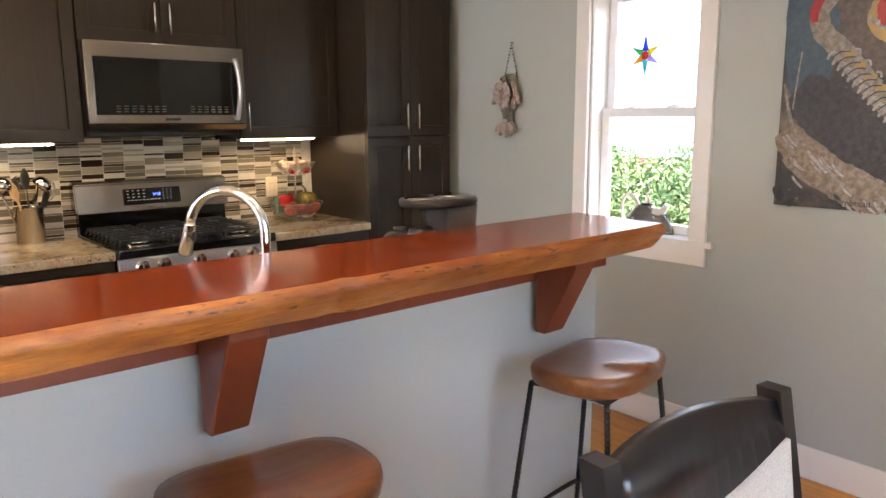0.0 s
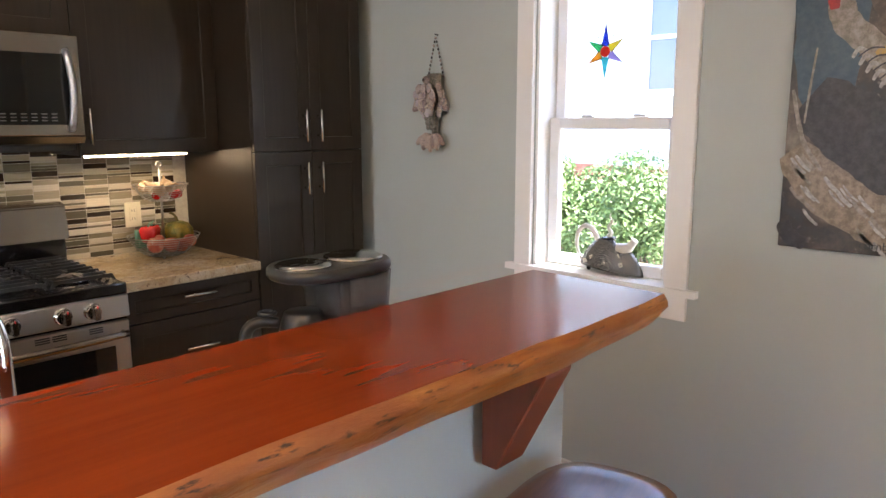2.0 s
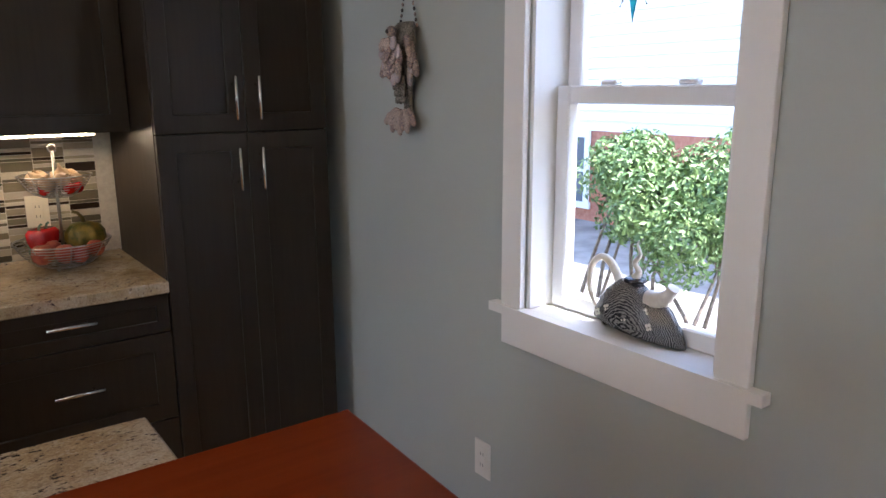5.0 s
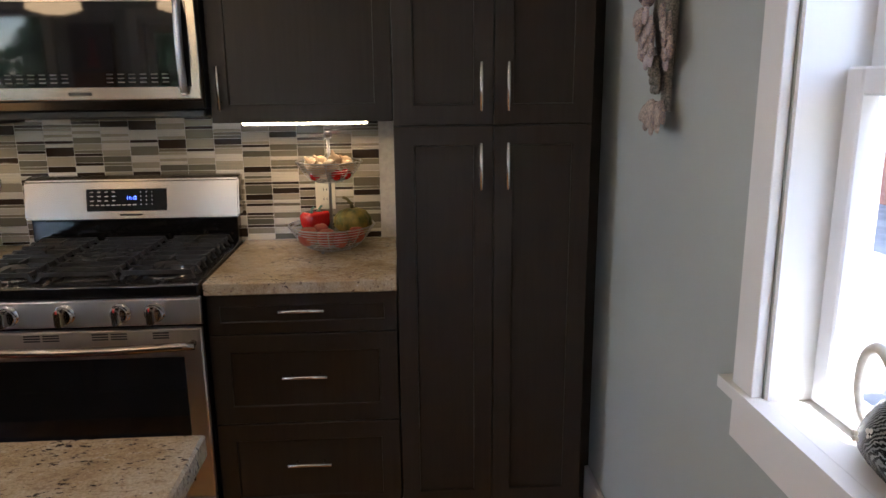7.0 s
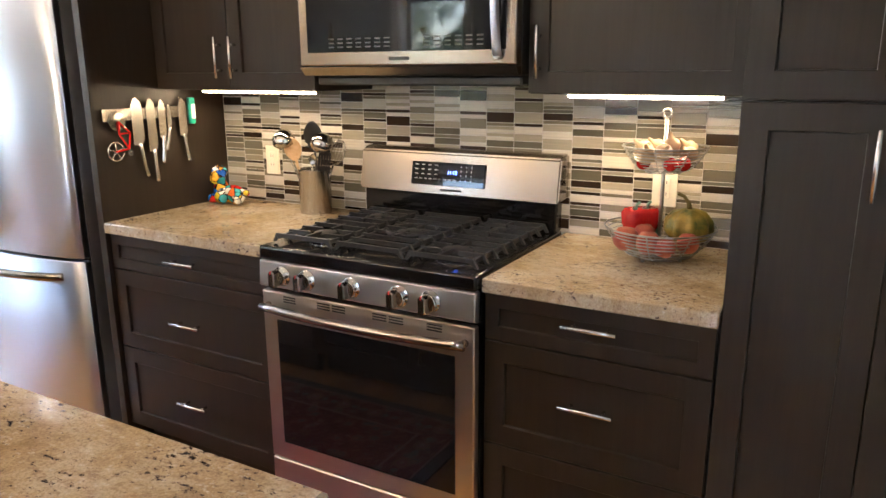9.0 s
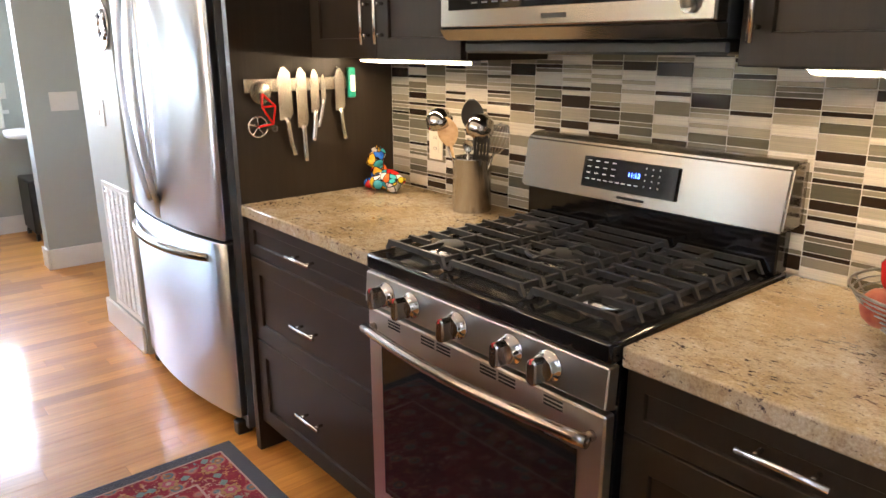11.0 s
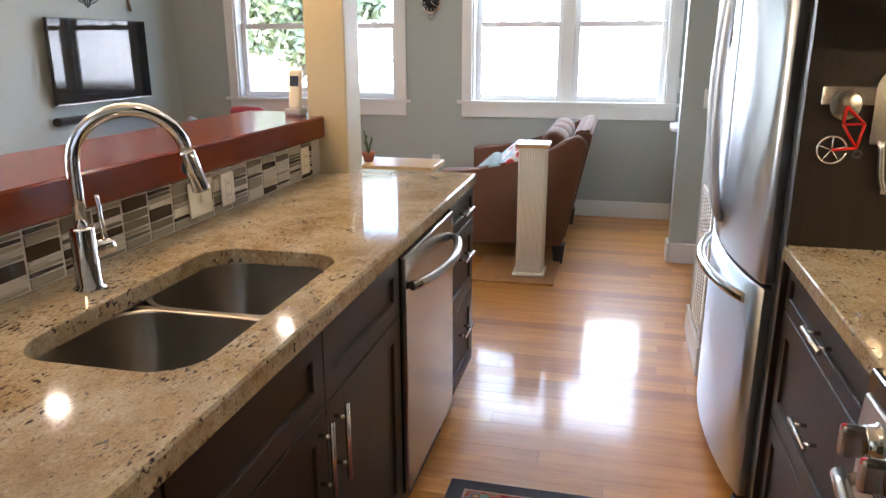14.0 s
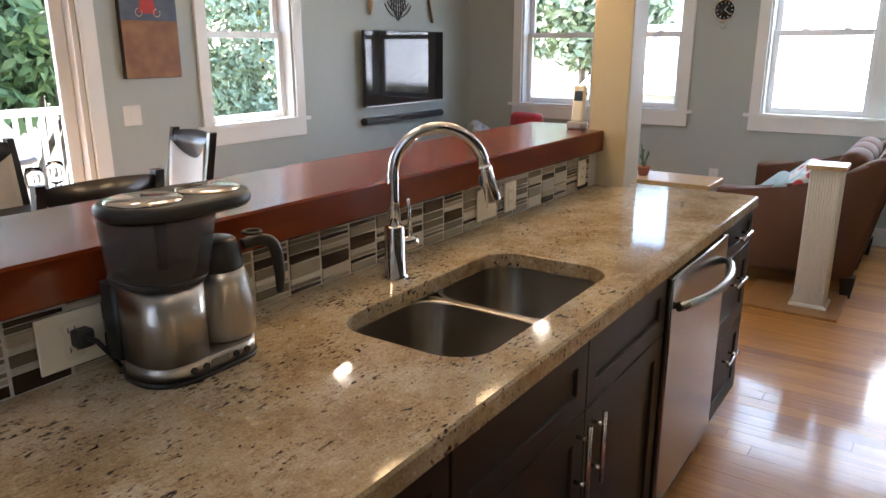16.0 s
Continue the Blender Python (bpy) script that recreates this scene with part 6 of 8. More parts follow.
# ---- east wall: painting, hanging fish, window things ----
def painting_east():
    y0, y1, z0, z1 = 1.30, 2.265, 1.122, 2.25
    m = local("W", (EAST, y1, 0))
    w = y1 - y0
    p = thing("painting", (EAST, (y0 + y1) / 2, z0), "large unframed canvas in slate, brown and red strokes", "painting")
    canvas = material("painted_canvas", (0.05, 0.06, 0.07), 0.5)
    n = Nodes(canvas)
    v = n.coords()
    a = n.noise(v, 5.0, 6, 0.65)
    b = n.noise(v, 26, 5, 0.7)
    base = n.ramp(a, [(0.32, (0.03, 0.045, 0.06)), (0.46, (0.035, 0.033, 0.034)), (0.56, (0.09, 0.075, 0.06)), (0.68, (0.22, 0.19, 0.15))])
    n.color(n.mix(n.ramp(b, [(0.62, (0, 0, 0)), (0.74, (1, 1, 1))]), base, (0.3, 0.28, 0.25)))
    n.bump(b, 0.8, 0.003)
    bm = B()
    box(bm, 0, w, 0.001, 0.022, z0, z1, 0.002)
    cv = part("canvas", bm, canvas, p, "", m)

    def stroke(name, pts, width, mat, out):
        bm = B()
        k = len(pts)
        fine = []
        for i in range(k - 1):
            p0, p1, p2, p3 = (Vector(pts[max(0, min(k - 1, j))]) for j in (i - 1, i, i + 1, i + 2))
            for s in range(8):
                t = s / 8
                fine.append(0.5 * (2 * p1 + (p2 - p0) * t + (2 * p0 - 5 * p1 + 4 * p2 - p3) * t * t + (3 * p1 - p0 - 3 * p2 + p3) * t ** 3))
        fine.append(Vector(pts[-1]))
        lo, hi = [], []
        for i, q in enumerate(fine):
            d = (fine[min(i + 1, len(fine) - 1)] - fine[max(i - 1, 0)]).normalized()
            nrm = Vector((-d.y, d.x))
            ww = width * (0.55 + 0.45 * math.sin(math.pi * i / (len(fine) - 1)) ** 0.5) * (1 + 0.18 * noise.noise((i * 0.7, out * 900, 0)))
            lo.append(bm.verts.new((q.x + nrm.x * ww / 2, out, q.y + nrm.y * ww / 2)))
            hi.append(bm.verts.new((q.x - nrm.x * ww / 2, out, q.y - nrm.y * ww / 2)))
        for i in range(len(fine) - 1):
            bm.faces.new((lo[i], lo[i + 1], hi[i + 1], hi[i]))
        ext = bmesh.ops.extrude_face_region(bm, geom=bm.faces[:])
        for g_ in ext["geom"]:
            if isinstance(g_, bmesh.types.BMVert):
                g_.co.y -= 0.001
        return part(name, bm, mat, cv, "", m)

    def oil(name, c, c2):
        mat = material(name, c, 0.45)
        nn = Nodes(mat)
        f = nn.noise(nn.coords(), 40, 5, 0.7)
        nn.color(nn.mix(nn.ramp(f, [(0.4, (0, 0, 0)), (0.62, (1, 1, 1))]), c, c2))
        nn.bump(f, 0.7, 0.003)
        return mat

    blue, brown, grey = oil("slate_blue_oil", (0.035, 0.07, 0.1), (0.06, 0.1, 0.13)), oil("umber_oil", (0.07, 0.055, 0.045), (0.14, 0.11, 0.085)), oil("warm_grey_oil", (0.17, 0.15, 0.12), (0.34, 0.31, 0.27))
    white, red, gold, dark = oil("white_oil", (0.45, 0.44, 0.42), (0.2, 0.19, 0.18)), oil("red_oil", (0.42, 0.02, 0.02), (0.3, 0.015, 0.015)), oil("ochre_oil", (0.45, 0.28, 0.06), (0.3, 0.25, 0.16)), oil("charcoal_oil", (0.02, 0.022, 0.027), (0.05, 0.05, 0.055))
    tan_ = oil("tan_oil", (0.16, 0.125, 0.09), (0.3, 0.25, 0.19))
    stroke("blue_ground", [(0.09, 2.24), (0.1, 1.9), (0.1, 1.55)], 0.2, blue, 0.0235)
    stroke("dark_sweep", [(0.06, 1.58), (0.2, 1.47), (0.34, 1.36), (0.5, 1.25), (0.7, 1.16)], 0.24, dark, 0.0238)
    stroke("grey_sweep", [(0.02, 1.42), (0.12, 1.31), (0.25, 1.23), (0.42, 1.16)], 0.15, tan_, 0.0241)
    stroke("brown_neck", [(0.27, 2.24), (0.28, 2.0), (0.34, 1.82), (0.48, 1.66), (0.66, 1.48)], 0.24, brown, 0.0244)
    stroke("brown_neck", [(0.52, 2.24), (0.6, 2.0), (0.72, 1.8)], 0.3, brown, 0.0243)
    stroke("scale_band", [(0.2, 1.95), (0.13, 1.87), (0.14, 1.79), (0.22, 1.71), (0.3, 1.61), (0.38, 1.51), (0.48, 1.41)], 0.075, grey, 0.0247)
    stroke("red_arc", [(0.2, 1.97), (0.14, 1.93), (0.105, 1.87), (0.108, 1.825)], 0.035, red, 0.0256)
    stroke("red_arc", [(0.42, 1.98), (0.37, 1.92), (0.345, 1.85), (0.37, 1.795), (0.43, 1.785), (0.48, 1.74)], 0.05, red, 0.0256)
    stroke("scale_band", [(0.32, 1.88), (0.315, 1.8), (0.38, 1.745), (0.48, 1.69), (0.56, 1.6)], 0.045, gold, 0.0251)
    rnd = random.Random(12)
    for k in range(15):
        t = k / 14
        x, z = 0.21 + 0.27 * t, 1.715 - 0.3 * t
        stroke("white_scale", [(x - 0.045, z - 0.03), (x - 0.03, z - 0.005), (x - 0.008, z - 0.014)], 0.012, white, 0.0262)
        stroke("ochre_scale", [(x - 0.005, z - 0.002), (x + 0.018, z + 0.01), (x + 0.034, z + 0.004)], 0.022, gold if k % 2 else grey, 0.0259)
        stroke("dark_line", [(x - 0.03, z - 0.028), (x, z - 0.006), (x + 0.035, z - 0.006)], 0.005, dark, 0.0264)
        if k % 2:
            stroke("white_scale", [(x + 0.03, z + 0.022), (x + 0.045, z + 0.02), (x + 0.05, z + 0.002)], 0.009, white, 0.0262)
    for k in range(7):
        t = k / 6
        stroke("white_scale", [(0.3 + 0.17 * t, 1.83 - 0.11 * t), (0.305 + 0.17 * t, 1.81 - 0.11 * t), (0.325 + 0.17 * t, 1.8 - 0.11 * t)], 0.012, white, 0.0262)
    for k in range(26):
        x = 0.03 + 0.4 * rnd.random()
        z = max(1.135, 1.39 - 0.52 * x + rnd.uniform(-0.13, 0.03))
        stroke("white_dash", [(x - 0.02, z + 0.026), (x, z), (x + 0.024, z - 0.02)], rnd.uniform(0.006, 0.016), white if k % 3 else grey, 0.0262)
    stroke("thin_branch", [(0.012, 1.6), (0.035, 1.5), (0.06, 1.43), (0.11, 1.36)], 0.014, grey, 0.0259)
    stroke("thin_branch", [(0.07, 1.72), (0.06, 1.62), (0.05, 1.5)], 0.007, grey, 0.0259)
    stroke("dark_corner", [(0.012, 1.2), (0.03, 1.16), (0.08, 1.135)], 0.05, dark, 0.0262)
    put_text("cornbread", m @ Matrix.Translation((0.295, 0.0266, 1.15)), 0.032, dark, cv, "signature")


painting_east()


def hanging_fish():
    y, x = 3.755, EAST - 0.004
    f = thing("fish_wall_hanging", (EAST, y, 1.37), "ceramic fish ornament of mottled petals on a bead chain", "wall hanging")
    pale, grey_, dark = skin("speckled_clay", (0.42, 0.31, 0.24), (0.13, 0.12, 0.15), 0.6, 240), skin("grey_clay", (0.07, 0.07, 0.06), (0.24, 0.22, 0.18), 0.5, 200), material("dark_bead", (0.03, 0.03, 0.03), 0.3)
    bm = B()
    rings = []
    for z, w, d in ((1.715, 0.038, 0.014), (1.70, 0.05, 0.02), (1.655, 0.052, 0.022), (1.6, 0.046, 0.018), (1.56, 0.034, 0.016), (1.52, 0.024, 0.014), (1.47, 0.017, 0.011), (1.43, 0.02, 0.01)):
        rings.append([(x - 0.004 - d * (1 + math.cos(a)) * 1.15, y + w * math.sin(a), z) for a in (2 * math.pi * i / 20 for i in range(20))])
    loft(bm, rings)
    part("body", bm, grey_, f)
    rnd = random.Random(3)
    tan_clay = skin("tan_clay", (0.55, 0.44, 0.36), (0.24, 0.2, 0.2), 0.6, 260)

    def petal(c, ang, L, w, mat, nm):
        bm = B()
        n = 14
        rings = []
        for s, k in ((1.0, 0.0), (0.9, 0.006), (0.5, 0.009), (0.05, 0.004)):
            rings.append([(-k, w * s * math.sin(a) * (1 + 0.12 * math.cos(7 * a)), L * 0.5 * s * math.cos(a) - L * 0.5) for a in (2 * math.pi * i / n for i in range(n))])
        loft(bm, rings)
        part(nm, bm, mat, f, "", Matrix.Translation(c) @ Matrix.Rotation(ang, 4, "X") @ Matrix.Rotation(radians(9), 4, "Y"))

    blue_clay = skin("violet_grey_clay", (0.3, 0.27, 0.33), (0.5, 0.42, 0.38), 0.6, 260)
    for row, (z, n, half) in enumerate(((1.565, 3, 0.026), (1.583, 4, 0.038), (1.6, 5, 0.05), (1.618, 5, 0.056), (1.634, 6, 0.06), (1.65, 5, 0.056), (1.668, 5, 0.05))):
        for i in range(n):
            t = i / (n - 1) * 2 - 1
            petal((x - 0.06 - 0.004 * ((i + row) % 2) - 0.004 * row + 0.03 * t * t, y + t * half, z + rnd.uniform(-0.005, 0.005)), 0.6 * t + rnd.uniform(-0.15, 0.15), 0.042 + 0.01 * rnd.random(), 0.016, rnd.choice((pale, tan_clay, tan_clay, blue_clay)), "scale")
    for row in range(4):
        for i in range(3):
            t = i - 1
            petal((x - 0.038 - 0.003 * row, y + t * (0.012 + 0.002 * row), 1.5 + 0.02 * row), 0.35 * t, 0.032, 0.011, grey_, "tail_scale")
    for side in (-1, 1):
        for i in range(4):
            petal((x - 0.04, y + side * (0.052 + 0.005 * i), 1.655 - 0.022 * i), side * (0.55 + 0.1 * i), 0.055, 0.017, pale if i % 2 else tan_clay, "fin")
    for i in range(9):
        t = i / 8 * 2 - 1
        petal((x - 0.036 - 0.004 * (i % 2), y + t * 0.02, 1.455 - 0.006 * (i % 2)), 0.95 * t, 0.085 - 0.02 * (i % 2), 0.018, tan_clay if i % 3 else pale, "tail_petal")
    bm = B()
    sphere(bm, (x - 0.074, y, 1.685), 0.017, 14, 10)
    eye = part("eye", bm, pale, f, "round pale eye")
    bm = B()
    sphere(bm, (x - 0.0885, y, 1.685), 0.007, 10, 8)
    part("pupil", bm, dark, eye)
    for side in (-1, 1):
        for i in range(11):
            t = (i + 0.5) / 11
            bm = B()
            sphere(bm, (x - 0.012, y + side * 0.048 * (1 - t), 1.695 + 0.18 * t), 0.0042, 8, 6, 1, 1, 1.5)
            part("bead", bm, dark if i % 2 else pale, f)
    bm = B()
    tube(bm, [(EAST - 0.0005, y, 1.88), (EAST - 0.02, y, 1.882)], 0.003, 8)
    part("nail", bm, dark, f)


hanging_fish()


def sun_catcher():
    x, y, z = 3.566, 2.95, 1.762
    s = thing("sun_catcher", (x, y, z - 0.1), "stained glass star with coloured points hanging in the window", "sun catcher")
    cols = ((0.02, 0.05, 0.6), (0.75, 0.55, 0.03), (0.35, 0.25, 0.6), (0.05, 0.45, 0.5), (0.7, 0.25, 0.02), (0.03, 0.4, 0.12))
    solder = material("dark_solder", (0.05, 0.05, 0.05), 0.4, 0.8)
    for k, c in enumerate(cols):
        mat = material("stained_glass", c, 0.1)
        b = mat.node_tree.nodes["Principled BSDF"]
        b.inputs["Transmission Weight"].default_value = 0.6
        a = radians(90 - 60 * k)
        L = 0.1 if k in (0, 3) else 0.085
        u, v = Vector((0, -math.cos(a), math.sin(a))), Vector((0, math.sin(a), math.cos(a)))
        o = Vector((x, y, z))
        bm = B()
        pts = [o + u * 0.02 + v * 0.016, o + u * L, o + u * 0.02 - v * 0.016]
        prism(bm, [p - Vector((0.0015, 0, 0)) for p in pts], (0.003, 0, 0))
        ray = part("point", bm, mat, s, "coloured glass point")
        bm = B()
        tube(bm, [p for p in pts], 0.0016, 6, True)
        part("solder_line", bm, solder, ray)
        q = radians(60 - 60 * k)
        d = Vector((0, -math.cos(q), math.sin(q)))
        bm = B()
        tube(bm, [o + d * 0.025, o + d * 0.075], 0.0008, 5)
        for e in (0.05, 0.062, 0.075):
            sphere(bm, o + d * e, 0.0022, 6, 5)
        part("beaded_wire", bm, solder, s)
    bm = B()
    sphere(bm, (x - 0.001, y, z), 0.02, 18, 12, 0.5)
    part("red_boss", bm, material("red_glass", (0.6, 0.02, 0.01), 0.08), s, "round red glass centre")
    bm = B()
    tube(bm, [(x, y, z + 0.1), (x, y, 2.077)], 0.0008, 5)
    part("thread", bm, NICKEL, s)


sun_catcher()


def teapot():
    x, y, z = 3.575, 2.905, 0.9285
    t = thing("art_teapot", (x, y, z), "dark patterned sculptural teapot with white curling handle", "teapot")
    glaze = material("striped_glaze", (0.05, 0.05, 0.055), 0.25)
    n = Nodes(glaze)
    wv = n.tree.nodes.new("ShaderNodeTexWave")
    wv.inputs["Scale"].default_value = 210
    wv.inputs["Distortion"].default_value = 6
    wv.inputs["Detail Scale"].default_value = 0.6
    n.link(n.coords((1, 0.5, 1.2)), wv.inputs["Vector"])
    n.color(n.ramp(wv.outputs["Fac"], [(0.4, (0.02, 0.022, 0.026)), (0.68, (0.24, 0.24, 0.23))]))
    cream = skin("cream_glaze", (0.7, 0.66, 0.58), (0.6, 0.55, 0.48), 0.3, 60)
    blk = material("black_glaze", (0.015, 0.016, 0.02), 0.2)
    bm = B()
    rings = []
    for zz, a, b in ((0.014, 0.125, 0.042), (0.03, 0.122, 0.044), (0.06, 0.108, 0.04), (0.09, 0.086, 0.034), (0.115, 0.056, 0.027), (0.128, 0.03, 0.02)):
        rings.append([(x + b * math.sin(q) * abs(math.sin(q)) ** -0.0, y + (a + 0.02 * (math.cos(q) < -0.9)) * math.cos(q), z + zz + 0.012 * math.cos(q)) for q in (2 * math.pi * i / 32 for i in range(32))])
    loft(bm, rings)
    body = part("body", bm, glaze, t, "black and grey wavy striped body")
    for dy, zz in ((-0.07, 0.045), (-0.02, 0.085), (0.03, 0.08), (0.06, 0.06), (0.0, 0.04), (-0.05, 0.075), (0.085, 0.045)):
        bm = B()
        for q in range(4):
            a = q * math.pi / 2 + 0.4
            sphere(bm, (x - 0.044 + 0.35 * abs(zz - 0.03) , y + dy + 0.006 * math.cos(a), z + zz + 0.006 * math.sin(a)), 0.0045, 8, 6, 0.5)
        part("flower", bm, cream, body)
    bm = B()
    tube(bm, *flowing([(x, y + 0.05, z + 0.118), (x, y + 0.075, z + 0.16), (x, y + 0.11, z + 0.175), (x, y + 0.14, z + 0.15), (x, y + 0.148, z + 0.1), (x, y + 0.135, z + 0.06), (x, y + 0.118, z + 0.045)], [0.011, 0.011, 0.009, 0.008, 0.007, 0.006, 0.005]), 12)
    part("handle", bm, cream, t, "cream curling handle")
    bm = B()
    tube(bm, *flowing([(x, y - 0.04, z + 0.095), (x, y - 0.075, z + 0.105), (x, y - 0.095, z + 0.125), (x, y - 0.105, z + 0.14)], [0.026, 0.021, 0.013, 0.015]), 14)
    part("spout", bm, cream, t, "cream spout")
    bm = B()
    lathe(bm, [(0, 0.01), (0.024, 0.008), (0.03, 0.003), (0.028, 0.0), (0, 0)], (x, y + 0.005, z + 0.133), 20)
    lid = part("lid", bm, blk, t)
    bm = B()
    tube(bm, *flowing([(x, y + 0.005, z + 0.142), (x, y - 0.005, z + 0.158), (x, y + 0.008, z + 0.178), (x, y - 0.006, z + 0.2), (x, y + 0.002, z + 0.22), (x, y - 0.001, z + 0.235)], [0.011, 0.008, 0.0065, 0.005, 0.0035, 0.001]), 10)
    part("finial", bm, cream, lid, "wavy cream finial")
    for dy in (-0.09, 0.0, 0.09):
        bm = B()
        sphere(bm, (x, y + dy, z + 0.009), 0.0092, 10, 6)
        part("foot", bm, blk, t)


teapot()
bm = B()
tube(bm, [(EAST - 0.0165, 4.0, 0.07), (EAST - 0.045, 4.0, 0.072), (EAST - 0.075, 4.0, 0.066), (EAST - 0.085, 4.0, 0.066)], [0.006, 0.006, 0.009, 0.007], 10)
single("door_stop", bm, NICKEL, (EAST - 0.02, 4.0, 0.06), "small steel door stop on the baseboard", "door stop")


# ---- south wall ----
def television():
    m = local("N", (-1.825, SOUTH, 0))
    t = thing("television", (-2.39, SOUTH + 0.03, 0.985), "wall-mounted flat television, switched off", "television")
    bm = B()
    box(bm, 0.3, 0.8, 0.0005, 0.045, 1.15, 1.45, 0.004)
    part("wall_mount", bm, BLACK_PLASTIC, t, "", m)
    bm = B()
    box(bm, 0, 1.115, 0.046, 0.075, 0.985, 1.6, 0.004)
    fr = part("housing", bm, BLACK_PLASTIC, t, "", m)
    bm = B()
    box(bm, 0.008, 1.107, 0.0752, 0.0765, 0.997, 1.592)
    part("screen", bm, BLACK_GLASS, fr, "glossy black screen", m)
    bm = B()
    box(bm, 0.0, 1.115, 0.0753, 0.0775, 0.985, 0.993)
    part("trim_strip", bm, NICKEL, fr, "", m)
    s = thing("soundbar", (-2.39, SOUTH + 0.05, 0.84), "slim black soundbar under the television", "soundbar")
    bm = B()
    loft(bm, [[(a, 0.045 + 0.036 * math.cos(q), 0.868 + 0.032 * math.sin(q)) for q in (2 * math.pi * i / 16 for i in range(16))] for a in (0.0, 0.01, 1.105, 1.115)])
    part("body", bm, fabric("black_speaker_cloth", (0.012, 0.013, 0.016), (0.03, 0.03, 0.035), 700), s, "", m)
    bm = B()
    box(bm, 0.2, 0.9, 0.0005, 0.02, 0.85, 0.885)
    part("bracket", bm, BLACK_PLASTIC, s, "", m)


television()


def painting_south():
    m = local("N", (0.262, SOUTH, 0))
    p = thing("painting", (0.07, SOUTH, 1.29), "canvas with an ochre field below slate blue and red figure", "painting")
    bm = B()
    box(bm, 0, 0.378, 0.001, 0.035, 1.29, 2.05, 0.002)
    cv = part("canvas", bm, material("dark_canvas_edge", (0.03, 0.02, 0.015), 0.7), p, "", m)
    ochre = skin("ochre_field", (0.2, 0.07, 0.015), (0.3, 0.13, 0.03), 0.5, 9)
    slate = skin("slate_field", (0.05, 0.06, 0.09), (0.09, 0.1, 0.13), 0.5, 12)
    bm = B()
    box(bm, 0.002, 0.376, 0.0355, 0.037, 1.292, 1.62)
    part("ochre_field", bm, ochre, cv, "", m)
    bm = B()
    box(bm, 0.002, 0.376, 0.0355, 0.037, 1.6205, 2.048)
    part("slate_field", bm, slate, cv, "", m)
    bm = B()
    prism(bm, [(0.12, 0.0372, 1.66), (0.24, 0.0372, 1.66), (0.21, 0.0372, 1.8), (0.2, 0.0372, 1.92), (0.16, 0.0372, 1.92), (0.15, 0.0372, 1.8)], (0, 0.0012, 0))
    part("red_shape", bm, material("red_paint", (0.45, 0.02, 0.015), 0.5), cv, "", m)
    pale_line = material("pale_line", (0.5, 0.35, 0.25), 0.5)
    for a in (0.12, 0.24):
        bm = B()
        tube(bm, arc((a, 0.038, 1.665), 0.022, 90, 400, 14, (1, 0, 0), (0, 0, 1)), 0.003, 6)
        part("scroll", bm, pale_line, cv, "", m)


painting_south()


def wall_ornaments():
    m = local("N", (-2.0, SOUTH, 0))
    for a, nm, label, cols in ((-0.03, "wall_ornament", "pale wooden ornament above the television", (0.5, 0.36, 0.22)), (0.35, "wall_ornament", "dark pierced metal leaf above the television", (0.04, 0.045, 0.05)), (0.78, "wall_ornament", "slim brass stick ornament above the television", (0.2, 0.14, 0.06))):
        t = thing(nm, (-2.0 - a, SOUTH, 1.7), label, "ornament")
        mat = material("ornament", cols, 0.4)
        bm = B()
        if a < 0:
            tube(bm, [(a, 0.02, 1.72), (a + 0.004, 0.025, 1.8), (a, 0.02, 1.95)], [0.012, 0.03, 0.012], 12, flat=0.5)
            part("carving", bm, mat, t, "", m)
        elif a < 0.5:
            for q in range(-3, 4):
                tube(bm, [(a + 0.02 * q, 0.012, 1.68 + 0.012 * q * q), (a + 0.035 * q, 0.02, 1.78), (a + 0.02 * q, 0.014, 1.95)], 0.006, 6)
            for q in range(5):
                tube(bm, arc((a, 0.016, 1.92), 0.05 + 0.04 * q, 210, 330, 12, (1, 0, 0), (0, 0, 1)), 0.005, 6)
            part("leaf", bm, mat, t, "", m)
        else:
            tube(bm, [(a + 0.08, 0.015, 1.68), (a, 0.015, 1.95)], 0.011, 10)
            part("stick", bm, mat, t, "", m)
    x, y, z = -0.83, SOUTH - 0.02, 1.93
    t = thing("window_ornament", (x, y, 1.35), "yellow bead ornament on a string in the window", "ornament")
    yel = material("yellow_bead", (0.75, 0.55, 0.02), 0.3)
    bm = B()
    tube(bm, [(x, y, 2.165), (x, y, 1.32)], 0.0012, 5)
    part("string", bm, BLACK_PLASTIC, t)
    for zz, r, mt in ((1.84, 0.035, yel), (1.77, 0.012, BLACK_PLASTIC), (1.7, 0.014, yel), (1.6, 0.011, yel), (1.5, 0.012, BLACK_PLASTIC), (1.46, 0.01, BLACK_PLASTIC), (1.38, 0.012, yel), (1.33, 0.011, BLACK_PLASTIC)):
        bm = B()
        sphere(bm, (x, y, zz), r, 12, 8, 1, 0.6)
        part("bead", bm, mt, t)


wall_ornaments()


